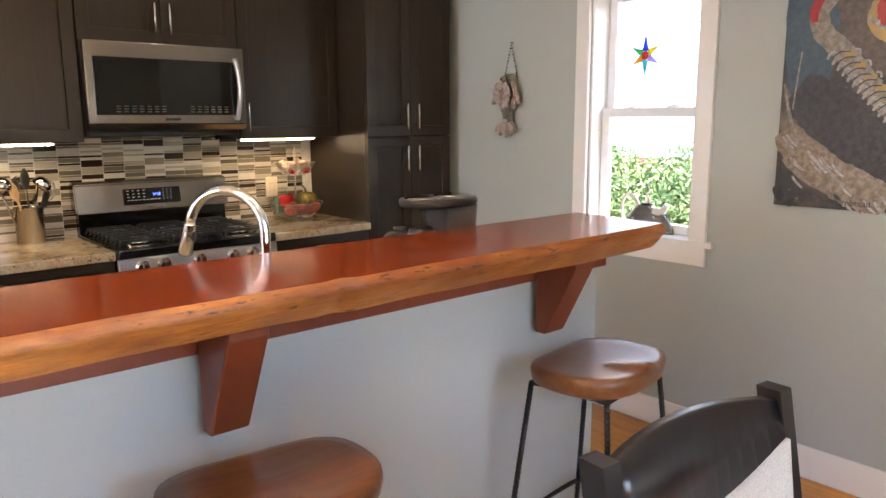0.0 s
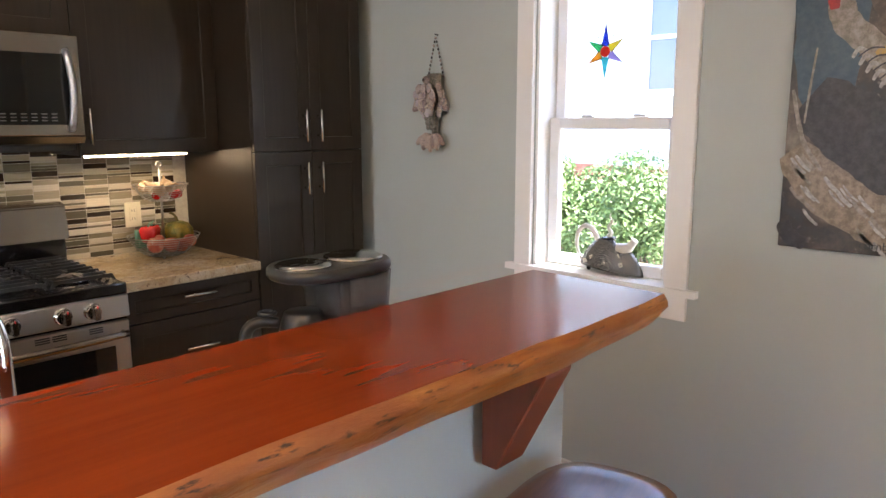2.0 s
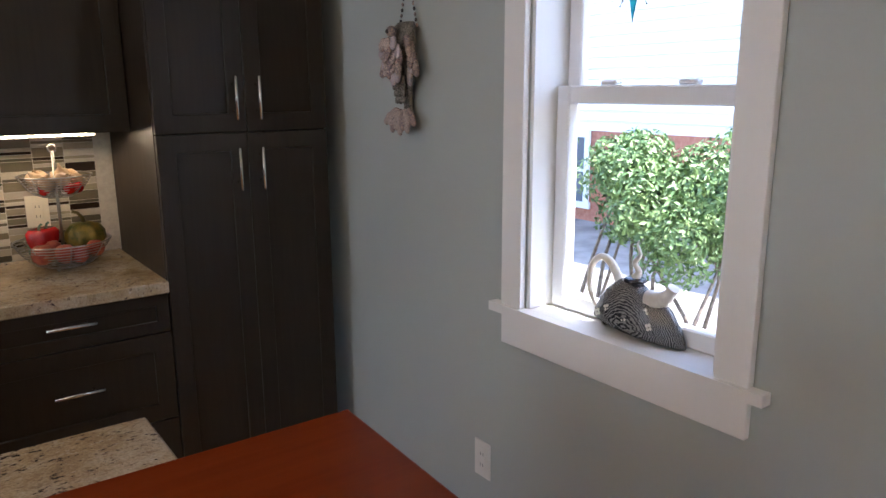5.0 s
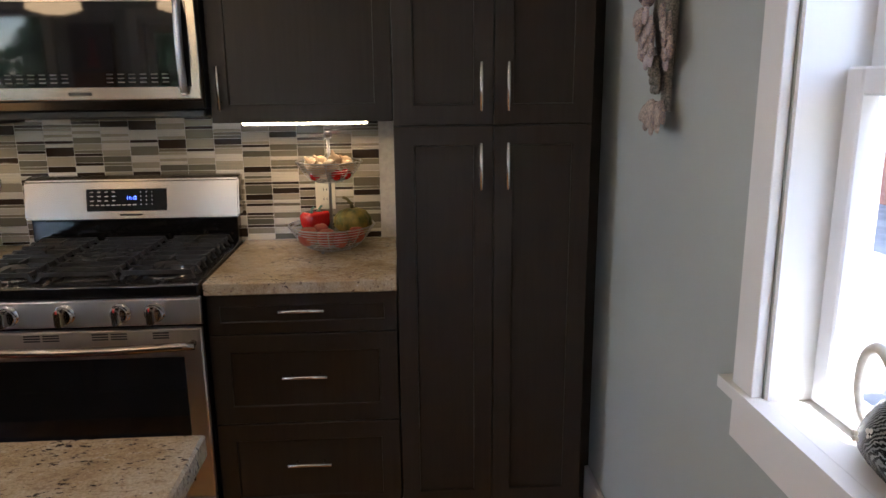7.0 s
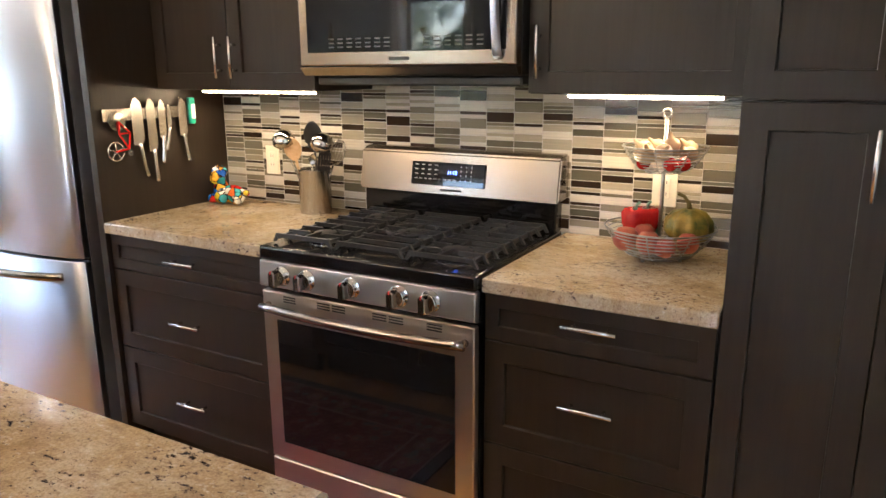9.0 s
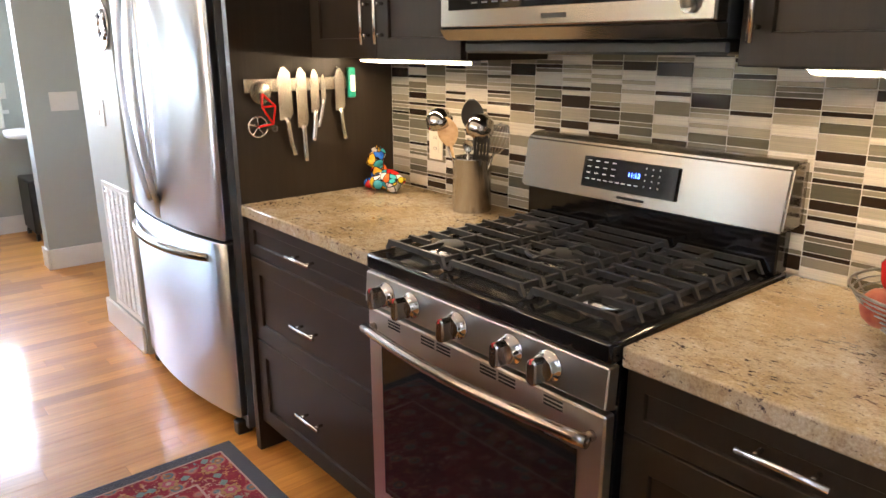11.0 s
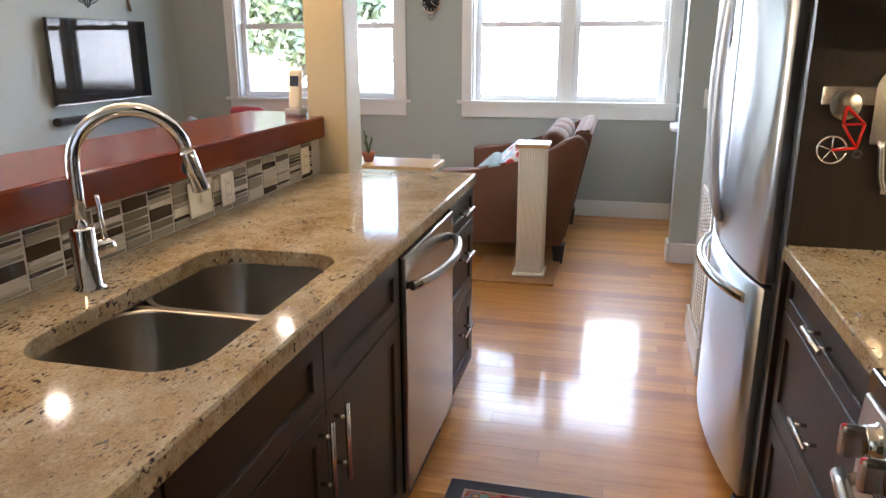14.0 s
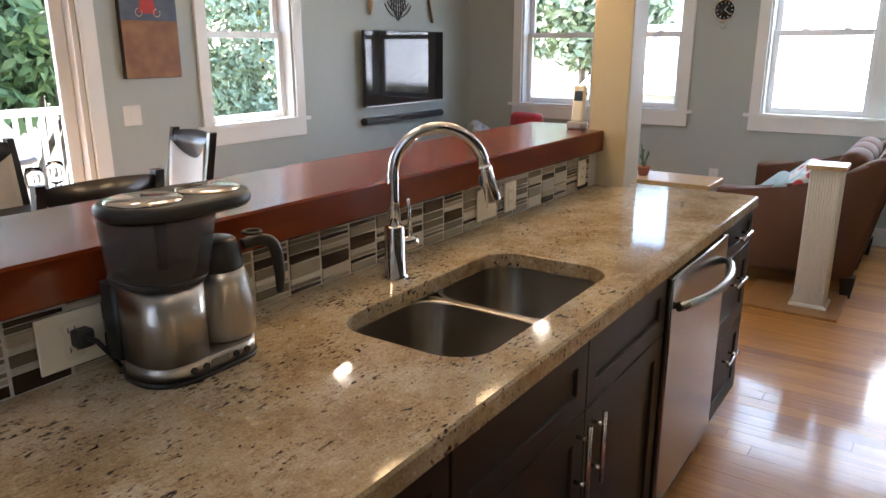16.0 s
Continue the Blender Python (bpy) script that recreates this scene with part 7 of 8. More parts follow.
# ---- living room ----
def clock():
    y, z = 2.165, 1.745
    m = local("E", (WEST, y, z))
    c = thing("wall_clock", (WEST, y, z - 0.12), "round black clock with silver rim and looped bracket", "clock")
    rot = m @ Matrix.Rotation(-math.pi / 2, 4, "X")
    bm = B()
    lathe(bm, [(0.075, 0.001), (0.085, 0.001), (0.09, 0.02), (0.08, 0.03), (0.072, 0.022), (0.072, 0.001)], (0, 0, 0), 36)
    part("rim", bm, NICKEL, c, "silver rim", rot)
    bm = B()
    lathe(bm, [(0, 0.001), (0.0715, 0.001), (0.0715, 0.015), (0, 0.015)], (0, 0, 0), 32)
    face = part("face", bm, BLACK_ENAMEL, c, "black face", rot)
    for k in range(12):
        a = math.pi * k / 6
        bm = B()
        box(bm, 0.058 * math.sin(a) - 0.003, 0.058 * math.sin(a) + 0.003, 0.0152, 0.0162, 0.058 * math.cos(a) - 0.005, 0.058 * math.cos(a) + 0.005)
        part("hour_mark", bm, WHITE_PLASTIC, face, "", m)
    for a, L in ((0.6, 0.035), (2.2, 0.05)):
        bm = B()
        tube(bm, [(0, 0.0175, 0), (L * math.sin(a), 0.0175, L * math.cos(a))], 0.002, 6)
        part("hand", bm, WHITE_PLASTIC, face, "", m)
    bm = B()
    tube(bm, arc((0, 0.012, -0.115), 0.024, 0, 345, 18, (1, 0, 0), (0, 0, 1)), 0.005, 8)
    part("loop", bm, NICKEL, c, "", m)


clock()
BROWN_PLUSH = fabric("brown_plush", (0.085, 0.03, 0.012), (0.125, 0.048, 0.02), 260, 0.08)
BROWN_PLUSH.node_tree.nodes["Principled BSDF"].inputs["Sheen Weight"].default_value = 0.08


def sofa():
    s = thing("sofa", (-2.6, 3.1, 0), "brown plush sofa with loose back cushions and dark feet", "sofa")
    x0, x1 = -3.25, -1.93
    bm = B()
    box(bm, x0 + 0.14, x1 - 0.14, 2.62, 3.36, 0.14, 0.3, 0.02, 2)
    part("base", bm, BROWN_PLUSH, s)
    for a, b in ((x0, x0 + 0.14), (x1 - 0.14, x1)):
        bm = B()
        pts = [(2.6, 0.13), (3.42, 0.13), (3.56, 0.8), (3.5, 0.86), (3.42, 0.83), (3.2, 0.68), (3.0, 0.62), (2.6, 0.61)]
        prism(bm, [(a, p, q) for p, q in pts], (b - a, 0, 0))
        bmesh.ops.bevel(bm, geom=bm.edges[:], offset=0.03, segments=4, profile=0.5, affect="EDGES")
        for f in bm.faces:
            f.smooth = True
        part("arm", bm, BROWN_PLUSH, s, "sloping plush arm")
    bm = B()
    prism(bm, [(x0 + 0.12, p, q) for p, q in ((3.3, 0.3), (3.43, 0.14), (3.585, 0.87), (3.53, 0.89), (3.46, 0.86))], (x1 - x0 - 0.24, 0, 0))
    bmesh.ops.bevel(bm, geom=bm.edges[:], offset=0.02, segments=3, affect="EDGES")
    part("back", bm, BROWN_PLUSH, s)
    for k in range(2):
        w = (x1 - x0 - 0.29) / 2
        bm = B()
        box(bm, x0 + 0.143 + k * (w + 0.003), x0 + 0.143 + k * (w + 0.003) + w, 2.61, 3.3, 0.302, 0.45, 0.035, 4)
        part("seat_cushion", bm, BROWN_PLUSH, s)
    for k in range(3):
        cx = x0 + 0.33 + k * 0.33
        bm = B()
        box(bm, -0.2, 0.2, -0.085, 0.085, -0.2, 0.2, 0.08, 5)
        for f in bm.faces:
            f.smooth = True
        part("back_cushion", bm, BROWN_PLUSH, s, "plump brown cushion", Matrix.Translation((cx, 3.3, 0.67)) @ Matrix.Rotation(radians(-16), 4, "X"))
    for x in (x0 + 0.09, x1 - 0.09):
        for y in (2.7, 3.4):
            bm = B()
            loft(bm, [[(x - w, y - w, z), (x + w, y - w, z), (x + w, y + w, z), (x - w, y + w, z)] for z, w in ((0, 0.028), (0.132, 0.042))], smooth=False)
            part("foot", bm, ESPRESSO, s, "tapered dark foot")
    pat = material("red_white_print", (0.7, 0.66, 0.62), 0.9)
    n = Nodes(pat)
    v = n.tree.nodes.new("ShaderNodeTexVoronoi")
    v.inputs["Scale"].default_value = 9
    n.link(n.coords(), v.inputs["Vector"])
    n.color(n.ramp(v.outputs["Distance"], [(0.3, (0.5, 0.04, 0.06)), (0.42, (0.72, 0.68, 0.64)), (0.7, (0.3, 0.45, 0.5))]))
    for mat, p, nm, label in ((pat, (-2.25, 3.02, 0.62), "throw_pillow", "red and white printed throw pillow on the sofa"), (fabric("teal_cloth", (0.12, 0.19, 0.2), (0.2, 0.28, 0.28)), (-2.2, 2.86, 0.53), "throw_pillow", "grey-teal throw pillow on the sofa")):
        bm = B()
        box(bm, -0.2, 0.2, -0.06, 0.06, -0.17, 0.17, 0.055, 5)
        for f in bm.faces:
            f.smooth = True
        single(nm, bm, mat, (p[0], p[1], 0.452), label, "pillow", "", Matrix.Translation(p) @ Matrix.Rotation(radians(-48), 4, "X") @ Matrix.Rotation(radians(10), 4, "Z"))


sofa()


def half_post():
    p = thing("half_post", (-1.72, 3.24, 0), "short cream ribbed post with an oak cap on a wooden plinth", "post")
    bm = B()
    box(bm, -2.05, -1.505, 2.9, 3.415, 0.0005, 0.016, 0.003)
    part("plinth", bm, LIGHT_FLOOR, p, "flat wooden base board")
    bm = B()
    box(bm, -1.80, -1.64, 3.165, 3.325, 0.0165, 0.815, 0.004)
    sh = part("shaft", bm, CREAM, p, "cream beaded boards")
    for k in range(11):
        for face in range(2):
            bm = B()
            a = -0.073 + 0.0146 * k
            if face == 0:
                tube(bm, [(-1.6395, 3.245 + a, 0.04), (-1.6395, 3.245 + a, 0.81)], 0.004, 6)
            else:
                tube(bm, [(-1.72 + a, 3.3255, 0.04), (-1.72 + a, 3.3255, 0.81)], 0.004, 6)
            part("bead", bm, CREAM, sh)
    bm = B()
    box(bm, -1.82, -1.62, 3.145, 3.345, 0.8155, 0.84, 0.004)
    part("cap", bm, LIGHT_OAK, p, "oak cap")
    bm = B()
    for x0, x1, y0, y1 in ((-1.815, -1.625, 3.145, 3.1645), (-1.815, -1.625, 3.3255, 3.345), (-1.639, -1.625, 3.165, 3.325), (-1.815, -1.801, 3.165, 3.325)):
        box(bm, x0, x1, y0, y1, 0.0165, 0.035, 0.003)
    part("base_trim", bm, CREAM, p)


CREAM = paint("cream_paint", (0.72, 0.66, 0.52), 0.5)
LIGHT_FLOOR = wood("plinth_board", (0.3, 0.13, 0.04), (0.48, 0.25, 0.09), 0.3, (2, 24, 20), 2, 0.05)
half_post()
bm = B()
box(bm, -0.79, -0.57, 2.45, 2.88, 0.0, 0.834)
setting("low_wall", bm, SAGE, "low sage half wall beside the column", "wall")
bm = B()
box(bm, -0.815, -0.545, 2.43, 2.905, 0.8345, 0.862, 0.005, 2)
single("ledge_board", bm, LIGHT_OAK, (-0.68, 2.66, 0.8345), "light oak cap board on the low half wall", "cap board")


def plant():
    x, y, z = -0.66, 2.56, 0.8625
    p = thing("potted_plant", (x, y, z), "small succulent in a terracotta pot on the oak cap", "plant")
    bm = B()
    lathe(bm, [(0, 0.0), (0.022, 0.0), (0.03, 0.035), (0.033, 0.035), (0.034, 0.045), (0.03, 0.045), (0.028, 0.038), (0, 0.036)], (x, y, z), 20)
    part("pot", bm, skin("terracotta", (0.36, 0.13, 0.07), (0.28, 0.1, 0.05), 0.8, 30), p, "terracotta pot")
    rnd = random.Random(2)
    green = material("succulent_green", (0.07, 0.12, 0.05), 0.5)
    bm = B()
    for k in range(5):
        a = rnd.uniform(0, 6.28)
        tip = (x + 0.03 * math.cos(a), y + 0.03 * math.sin(a), z + rnd.uniform(0.09, 0.15))
        base = Vector((x, y, z + 0.036))
        tube(bm, [base, base.lerp(Vector(tip), 0.6), Vector(tip)], 0.003, 6)
        for q in range(9):
            c = base.lerp(Vector(tip), 0.2 + 0.8 * q / 8)
            b = rnd.uniform(0, 6.28)
            tube(bm, [c, c + Vector((0.011 * math.cos(b), 0.011 * math.sin(b), 0.008))], [0.004, 0.001], 5)
    part("stems", bm, green, p, "knobbly green stems")


plant()


def phone():
    x, y, z = -0.035, 2.478, 1.1405
    p = thing("cordless_phone", (x, y, z), "cream and grey cordless phone standing on its base", "phone")
    bm = B()
    box(bm, x - 0.035, x + 0.035, y - 0.036, y + 0.036, z, z + 0.03, 0.01, 3)
    part("base", bm, material("grey_plastic", (0.35, 0.35, 0.36), 0.4), p)
    bm = B()
    box(bm, -0.014, 0.014, -0.026, 0.026, 0, 0.15, 0.01, 3)
    hs = part("handset", bm, CREAM_PLASTIC, p, "cream handset", Matrix.Translation((x, y, z + 0.027)) @ Matrix.Rotation(radians(-8), 4, "Y"))
    bm = B()
    box(bm, 0.0142, 0.0155, -0.018, 0.018, 0.085, 0.125, 0.001)
    part("screen", bm, material("phone_screen", (0.05, 0.07, 0.1), 0.2), hs, "", Matrix.Translation((x, y, z + 0.027)) @ Matrix.Rotation(radians(-8), 4, "Y"))


phone()


def armchair(x, y, turn, mat, label):
    c = thing("armchair", (0, 0, 0), label, "armchair")
    bm = B()
    box(bm, -0.3, 0.3, -0.3, 0.3, 0.2, 0.43, 0.05, 4)
    part("seat", bm, mat, c)
    bm = B()
    rings = []
    for i in range(15):
        a = radians(-20 + 220 * i / 14)
        for_ = (math.cos(a), math.sin(a))
        top = 0.6 + 0.24 * max(0, math.sin(a)) ** 1.5
        rings.append([(0.29 * for_[0], 0.29 * for_[1], 0.2), (0.37 * for_[0], 0.37 * for_[1], 0.2), (0.385 * for_[0], 0.385 * for_[1], top - 0.03), (0.35 * for_[0], 0.35 * for_[1], top), (0.31 * for_[0], 0.31 * for_[1], top - 0.02)])
    loft(bm, rings)
    part("back", bm, mat, c, "curved barrel back")
    for u in (-1, 1):
        for v in (-1, 1):
            bm = B()
            tube(bm, [(u * 0.2, v * 0.2, 0.2), (u * 0.25, v * 0.25, 0.0)], [0.02, 0.012], 10)
            part("leg", bm, ESPRESSO, c)
    c.matrix_basis = pose(x, y, 0, 0, 0, turn)
    return c


GREY_PRINT = skin("grey_print_cloth", (0.42, 0.42, 0.4), (0.2, 0.19, 0.17), 0.9, 22)
armchair(-2.86, 0.6, 200, GREY_PRINT, "grey and white patterned barrel armchair")
armchair(-1.62, 0.66, 20, GREY_PRINT, "grey and brown patterned barrel armchair")
bm = B()
box(bm, -0.19, 0.19, -0.06, 0.06, -0.14, 0.14, 0.055, 5)
for f in bm.faces:
    f.smooth = True
single("throw_pillow", bm, fabric("red_cloth", (0.35, 0.01, 0.02), (0.5, 0.03, 0.04)), (-3.16, 0.6, 0.6), "crimson throw pillow on the armchair", "pillow", "", Matrix.Translation((-3.12, 0.6, 0.755)) @ Matrix.Rotation(radians(70), 4, "Z"))

# the hall corner: pale bowl on a shelf, and a dark bin
b_ = thing("side_table", (-3.22, 4.31, 0), "small white pedestal table behind the stub wall", "side table")
bm = B()
loft(bm, [rounded(-3.42, -2.98, 4.13, 4.5, 0.15, 0.775), rounded(-3.42, -2.98, 4.13, 4.5, 0.15, 0.815)])
part("top", bm, TRIM, b_)
bm = B()
lathe(bm, [(0, 0), (0.1, 0), (0.1, 0.02), (0.025, 0.05), (0.025, 0.7745), (0, 0.7745)], (-3.3, 4.42, 0), 20)
part("pedestal", bm, TRIM, b_)
b_ = thing("floor_speaker", (-3.2, 4.34, 0), "black floor speaker cabinet on small casters", "speaker")
bm = B()
box(bm, -3.4, -3.02, 4.195, 4.315, 0.06, 0.46, 0.012, 2)
part("body", bm, BLACK_PLASTIC, b_)
for cx_ in (-3.37, -3.05):
    for cy_ in (4.215, 4.295):
        bm = B()
        tube(bm, [(cx_, cy_ - 0.012, 0.025), (cx_, cy_ + 0.012, 0.025)], 0.0248, 14)
        box(bm, cx_ - 0.01, cx_ + 0.01, cy_ - 0.009, cy_ + 0.009, 0.03, 0.0595)
        part("caster", bm, BLACK_STEEL, b_)


# ---- rug in the aisle ----
def rug():
    x0, x1, y0, y1 = 0.59, 1.85, 3.26, 4.105
    r = thing("aisle_rug", (1.2, 3.68, 0), "patterned red rug with a navy border, flat on the floor", "rug")
    navy = fabric("navy_wool", (0.012, 0.014, 0.03), (0.035, 0.038, 0.06), 400, 0.8)
    redw = material("red_wool_pattern", (0.3, 0.03, 0.04), 0.95)
    n = Nodes(redw)
    v = n.coords()
    warp = n.noise(v, 7, 3, 0.6)
    vor = n.tree.nodes.new("ShaderNodeTexVoronoi")
    vor.inputs["Scale"].default_value = 13
    n.link(v, vor.inputs["Vector"])
    c1 = n.ramp(vor.outputs["Distance"], [(0.0, (0.55, 0.4, 0.3)), (0.12, (0.32, 0.12, 0.04)), (0.22, (0.05, 0.16, 0.2)), (0.3, (0.42, 0.16, 0.12)), (0.38, (0.28, 0.015, 0.035)), (0.75, (0.2, 0.01, 0.03))])
    sp = n.ramp(n.noise(v, 60, 3, 0.7), [(0.55, (0, 0, 0)), (0.62, (1, 1, 1))])
    col = n.mix(sp, c1, n.ramp(warp, [(0.35, (0.1, 0.28, 0.3)), (0.5, (0.5, 0.2, 0.05)), (0.65, (0.5, 0.35, 0.3))]))
    n.color(col)
    n.bump(n.noise(v, 500, 2), 0.8, 0.003)
    bm = B()
    box(bm, x0, x1, y0, y1, 0.0006, 0.007, 0.002)
    part("border", bm, navy, r, "navy border")
    bm = B()
    box(bm, x0 + 0.055, x1 - 0.055, y0 + 0.055, y1 - 0.055, 0.0072, 0.0085)
    part("field", bm, redw, r, "red floral field")
    rosette = []
    for nm, col, k_, r_ in (("petals", (0.42, 0.2, 0.05), 8, 0.036), ("inner", (0.45, 0.06, 0.1), 6, 0.023), ("eye", (0.5, 0.38, 0.28), 5, 0.01)):
        bm = B()
        pts = []
        for q in range(k_ * 6):
            g_ = 2 * math.pi * q / (k_ * 6)
            rr_ = r_ * (0.72 + 0.28 * abs(math.cos(k_ * g_ / 2)))
            pts.append((rr_ * math.cos(g_), rr_ * math.sin(g_), 0.0))
        prism(bm, pts, (0, 0, 0.0008))
        rosette.append(mesh_of(nm, bm, fabric(nm + "_wool", col, tuple(c * 0.6 for c in col), 300)))
    bm = B()
    for sgn in (-1, 1):
        prism(bm, [(sgn * 0.04, -0.006, 0), (sgn * 0.055, -0.016, 0), (sgn * 0.075, 0.0, 0), (sgn * 0.058, 0.016, 0), (sgn * 0.045, 0.006, 0)], (0, 0, 0.0008))
    leaves = mesh_of("leaves", bm, fabric("teal_wool", (0.06, 0.17, 0.17), (0.2, 0.28, 0.24), 300))
    spots = [(x0 + 0.14 + (x1 - x0 - 0.28) * k / 6, yy, 0) for k in range(7) for yy in (y0 + 0.128, y1 - 0.128)]
    spots += [(xx, y0 + 0.128 + (y1 - y0 - 0.256) * k / 4, 90) for k in range(1, 4) for xx in (x0 + 0.14, x1 - 0.14)]
    for a, b, turn in spots:
        for lift, me in ((0.0, leaves), (0.0, rosette[0]), (0.0009, rosette[1]), (0.0018, rosette[2])):
            ob = new("woven_flower", me)
            ob.parent = r
            ob.matrix_basis = pose(a - 1.2, b - 3.68, 0.0087 + lift, 0, 0, turn)
    pale = fabric("pale_wool_line", (0.5, 0.33, 0.28), (0.4, 0.2, 0.16), 300)
    for d, w in ((0.055, 0.006), (0.2, 0.008)):
        bm = B()
        for a0, a1, b0, b1 in ((x0 + d, x1 - d, y0 + d, y0 + d + w), (x0 + d, x1 - d, y1 - d - w, y1 - d), (x0 + d, x0 + d + w, y0 + d + w, y1 - d - w), (x1 - d - w, x1 - d, y0 + d + w, y1 - d - w)):
            box(bm, a0, a1, b0, b1, 0.0086, 0.0094)
        part("stripe", bm, pale, r)


rug()


# ---- pendants over the bar ----
SHADE = glow("pendant_glow", (1.0, 0.68, 0.36), 1.5)


def pendant(x, y):
    p = thing("pendant_lamp", (x, y, 1.9), "round amber glass pendant lamp, lit", "pendant lamp", "pendant lamps over the bar")
    bm = B()
    lathe(bm, [(0.145, 0.0), (0.14, 0.05), (0.115, 0.1), (0.07, 0.14), (0.03, 0.155), (0.0, 0.156)], (x, y, 1.93), 32)
    lathe(bm, [(0.0, -0.03), (0.06, -0.026), (0.11, -0.012), (0.145, 0.0)], (x, y, 1.93), 32)
    part("shade", bm, SHADE, p, "amber glass shade")
    bm = B()
    tube(bm, [(x, y, 2.086), (x, y, HIGH - 0.02)], 0.004, 8)
    lathe(bm, [(0, 0), (0.05, 0), (0.05, 0.018), (0, 0.018)], (x, y, HIGH - 0.0195), 20)
    part("cord", bm, BLACK_STEEL, p)


for x in (0.17, 0.9, 1.63):
    pendant(x, 2.3)


# ---- lamps ----
def can_light(x, y, watts=14, size=0.12):
    c = thing("ceiling_light", (x, y, HIGH - 0.012), "round white recessed ceiling light, lit; two inferred, five added as fill", "ceiling light", "recessed ceiling lights")
    bm = B()
    lathe(bm, [(0.062, 0.0), (0.085, -0.008), (0.09, 0.0), (0.09, 0.011), (0.062, 0.011)], (x, y, HIGH - 0.0125), 28)
    part("trim_ring", bm, TRIM, c)
    bm = B()
    lathe(bm, [(0, 0.0), (0.06, 0.0), (0.06, 0.004), (0, 0.004)], (x, y, HIGH - 0.007), 24)
    part("lens", bm, CAN_GLOW, c, "glowing lens")


CAN_GLOW = glow("can_light_glow", (1.0, 0.86, 0.7), 8.0)
# first two placed from glints on the granite, the other five added as fill
for x, y in ((-0.89, 0.284), (-2.49, 1.14), (0.7, 3.68), (2.2, 3.68), (-0.8, 3.68), (1.2, 1.0), (-2.5, 3.0)):
    can_light(x, y)


# ---- outside ----
def outside():
    grass = skin("lawn", (0.07, 0.075, 0.03), (0.15, 0.12, 0.075), 0.9, 3)
    bm = B()
    n = 40
    bmesh.ops.create_grid(bm, x_segments=n, y_segments=n, size=400)
    bm.transform(Matrix.Translation((0, 0, -0.62)))
    setting("ground", bm, grass, "sunlit lawn and bare soil round the house", "ground")
    conc = skin("pale_concrete", (0.2, 0.185, 0.17), (0.3, 0.28, 0.255), 0.9, 3)
    bm = B()
    box(bm, 5.2, 10.99, -6, 16, -0.66, -0.6)
    setting("pavement", bm, conc, "pale concrete yard between the houses", "pavement")


outside()
SIDING = paint("white_siding", (0.76, 0.76, 0.74), 0.6)
BRICK = skin("red_brick", (0.36, 0.13, 0.08), (0.45, 0.2, 0.13), 0.85, 14)
DARK_PANE = material("dark_window_pane", (0.12, 0.14, 0.17), 0.05)
ROOF_METAL = material("pale_metal_roof", (0.78, 0.79, 0.8), 0.45, 0.0)


def neighbour_east():
    x = 11.0
    h = thing("neighbour_house", (x + 2, 4, -0.62), "white clapboard house with a brick base and dark windows", "house")
    bm = B()
    box(bm, x, x + 5, -6, 16, -0.62, 0.85)
    part("brick_base", bm, BRICK, h, "red brick base")
    z = 0.85
    while z < 5.2:
        bm = B()
        prism(bm, [(x - 0.015, -6, z), (x + 0.03, -6, z + 0.16), (x + 0.06, -6, z + 0.16), (x + 0.06, -6, z)], (0, 22, 0))
        part("clapboard", bm, SIDING, h)
        z += 0.16
    bm = B()
    box(bm, x + 0.05, x + 5, -6, 16, 0.851, 5.25)
    part("wall", bm, SIDING, h)
    for y, z0, z1 in ((10.2, -0.3, 0.74), (10.38, 1.86, 3.4), (6.22, 1.95, 3.4)):
        bm = B()
        for a0, a1, b0, b1 in ((y - 0.49, y - 0.39, z0, z1), (y + 0.39, y + 0.49, z0, z1), (y - 0.49, y + 0.49, z1, z1 + 0.12), (y - 0.53, y + 0.53, z0 - 0.1, z0), (y - 0.39, y + 0.39, (z0 + z1) / 2 - 0.03, (z0 + z1) / 2 + 0.03)):
            box(bm, x - 0.06, x - 0.02, a0, a1, b0, b1)
        w = part("window", bm, TRIM, h, "white window frame")
        bm = B()
        box(bm, x - 0.035, x - 0.022, y - 0.39, y + 0.39, z0, z1)
        part("pane", bm, DARK_PANE, w)
    bm = B()
    prism(bm, [(x - 0.5, -6.3, 5.2), (x + 5.5, -6.3, 5.2), (x + 2.5, -6.3, 7.4)], (0, 22.6, 0))
    part("roof", bm, material("grey_shingle", (0.2, 0.2, 0.2), 0.8), h)


neighbour_east()


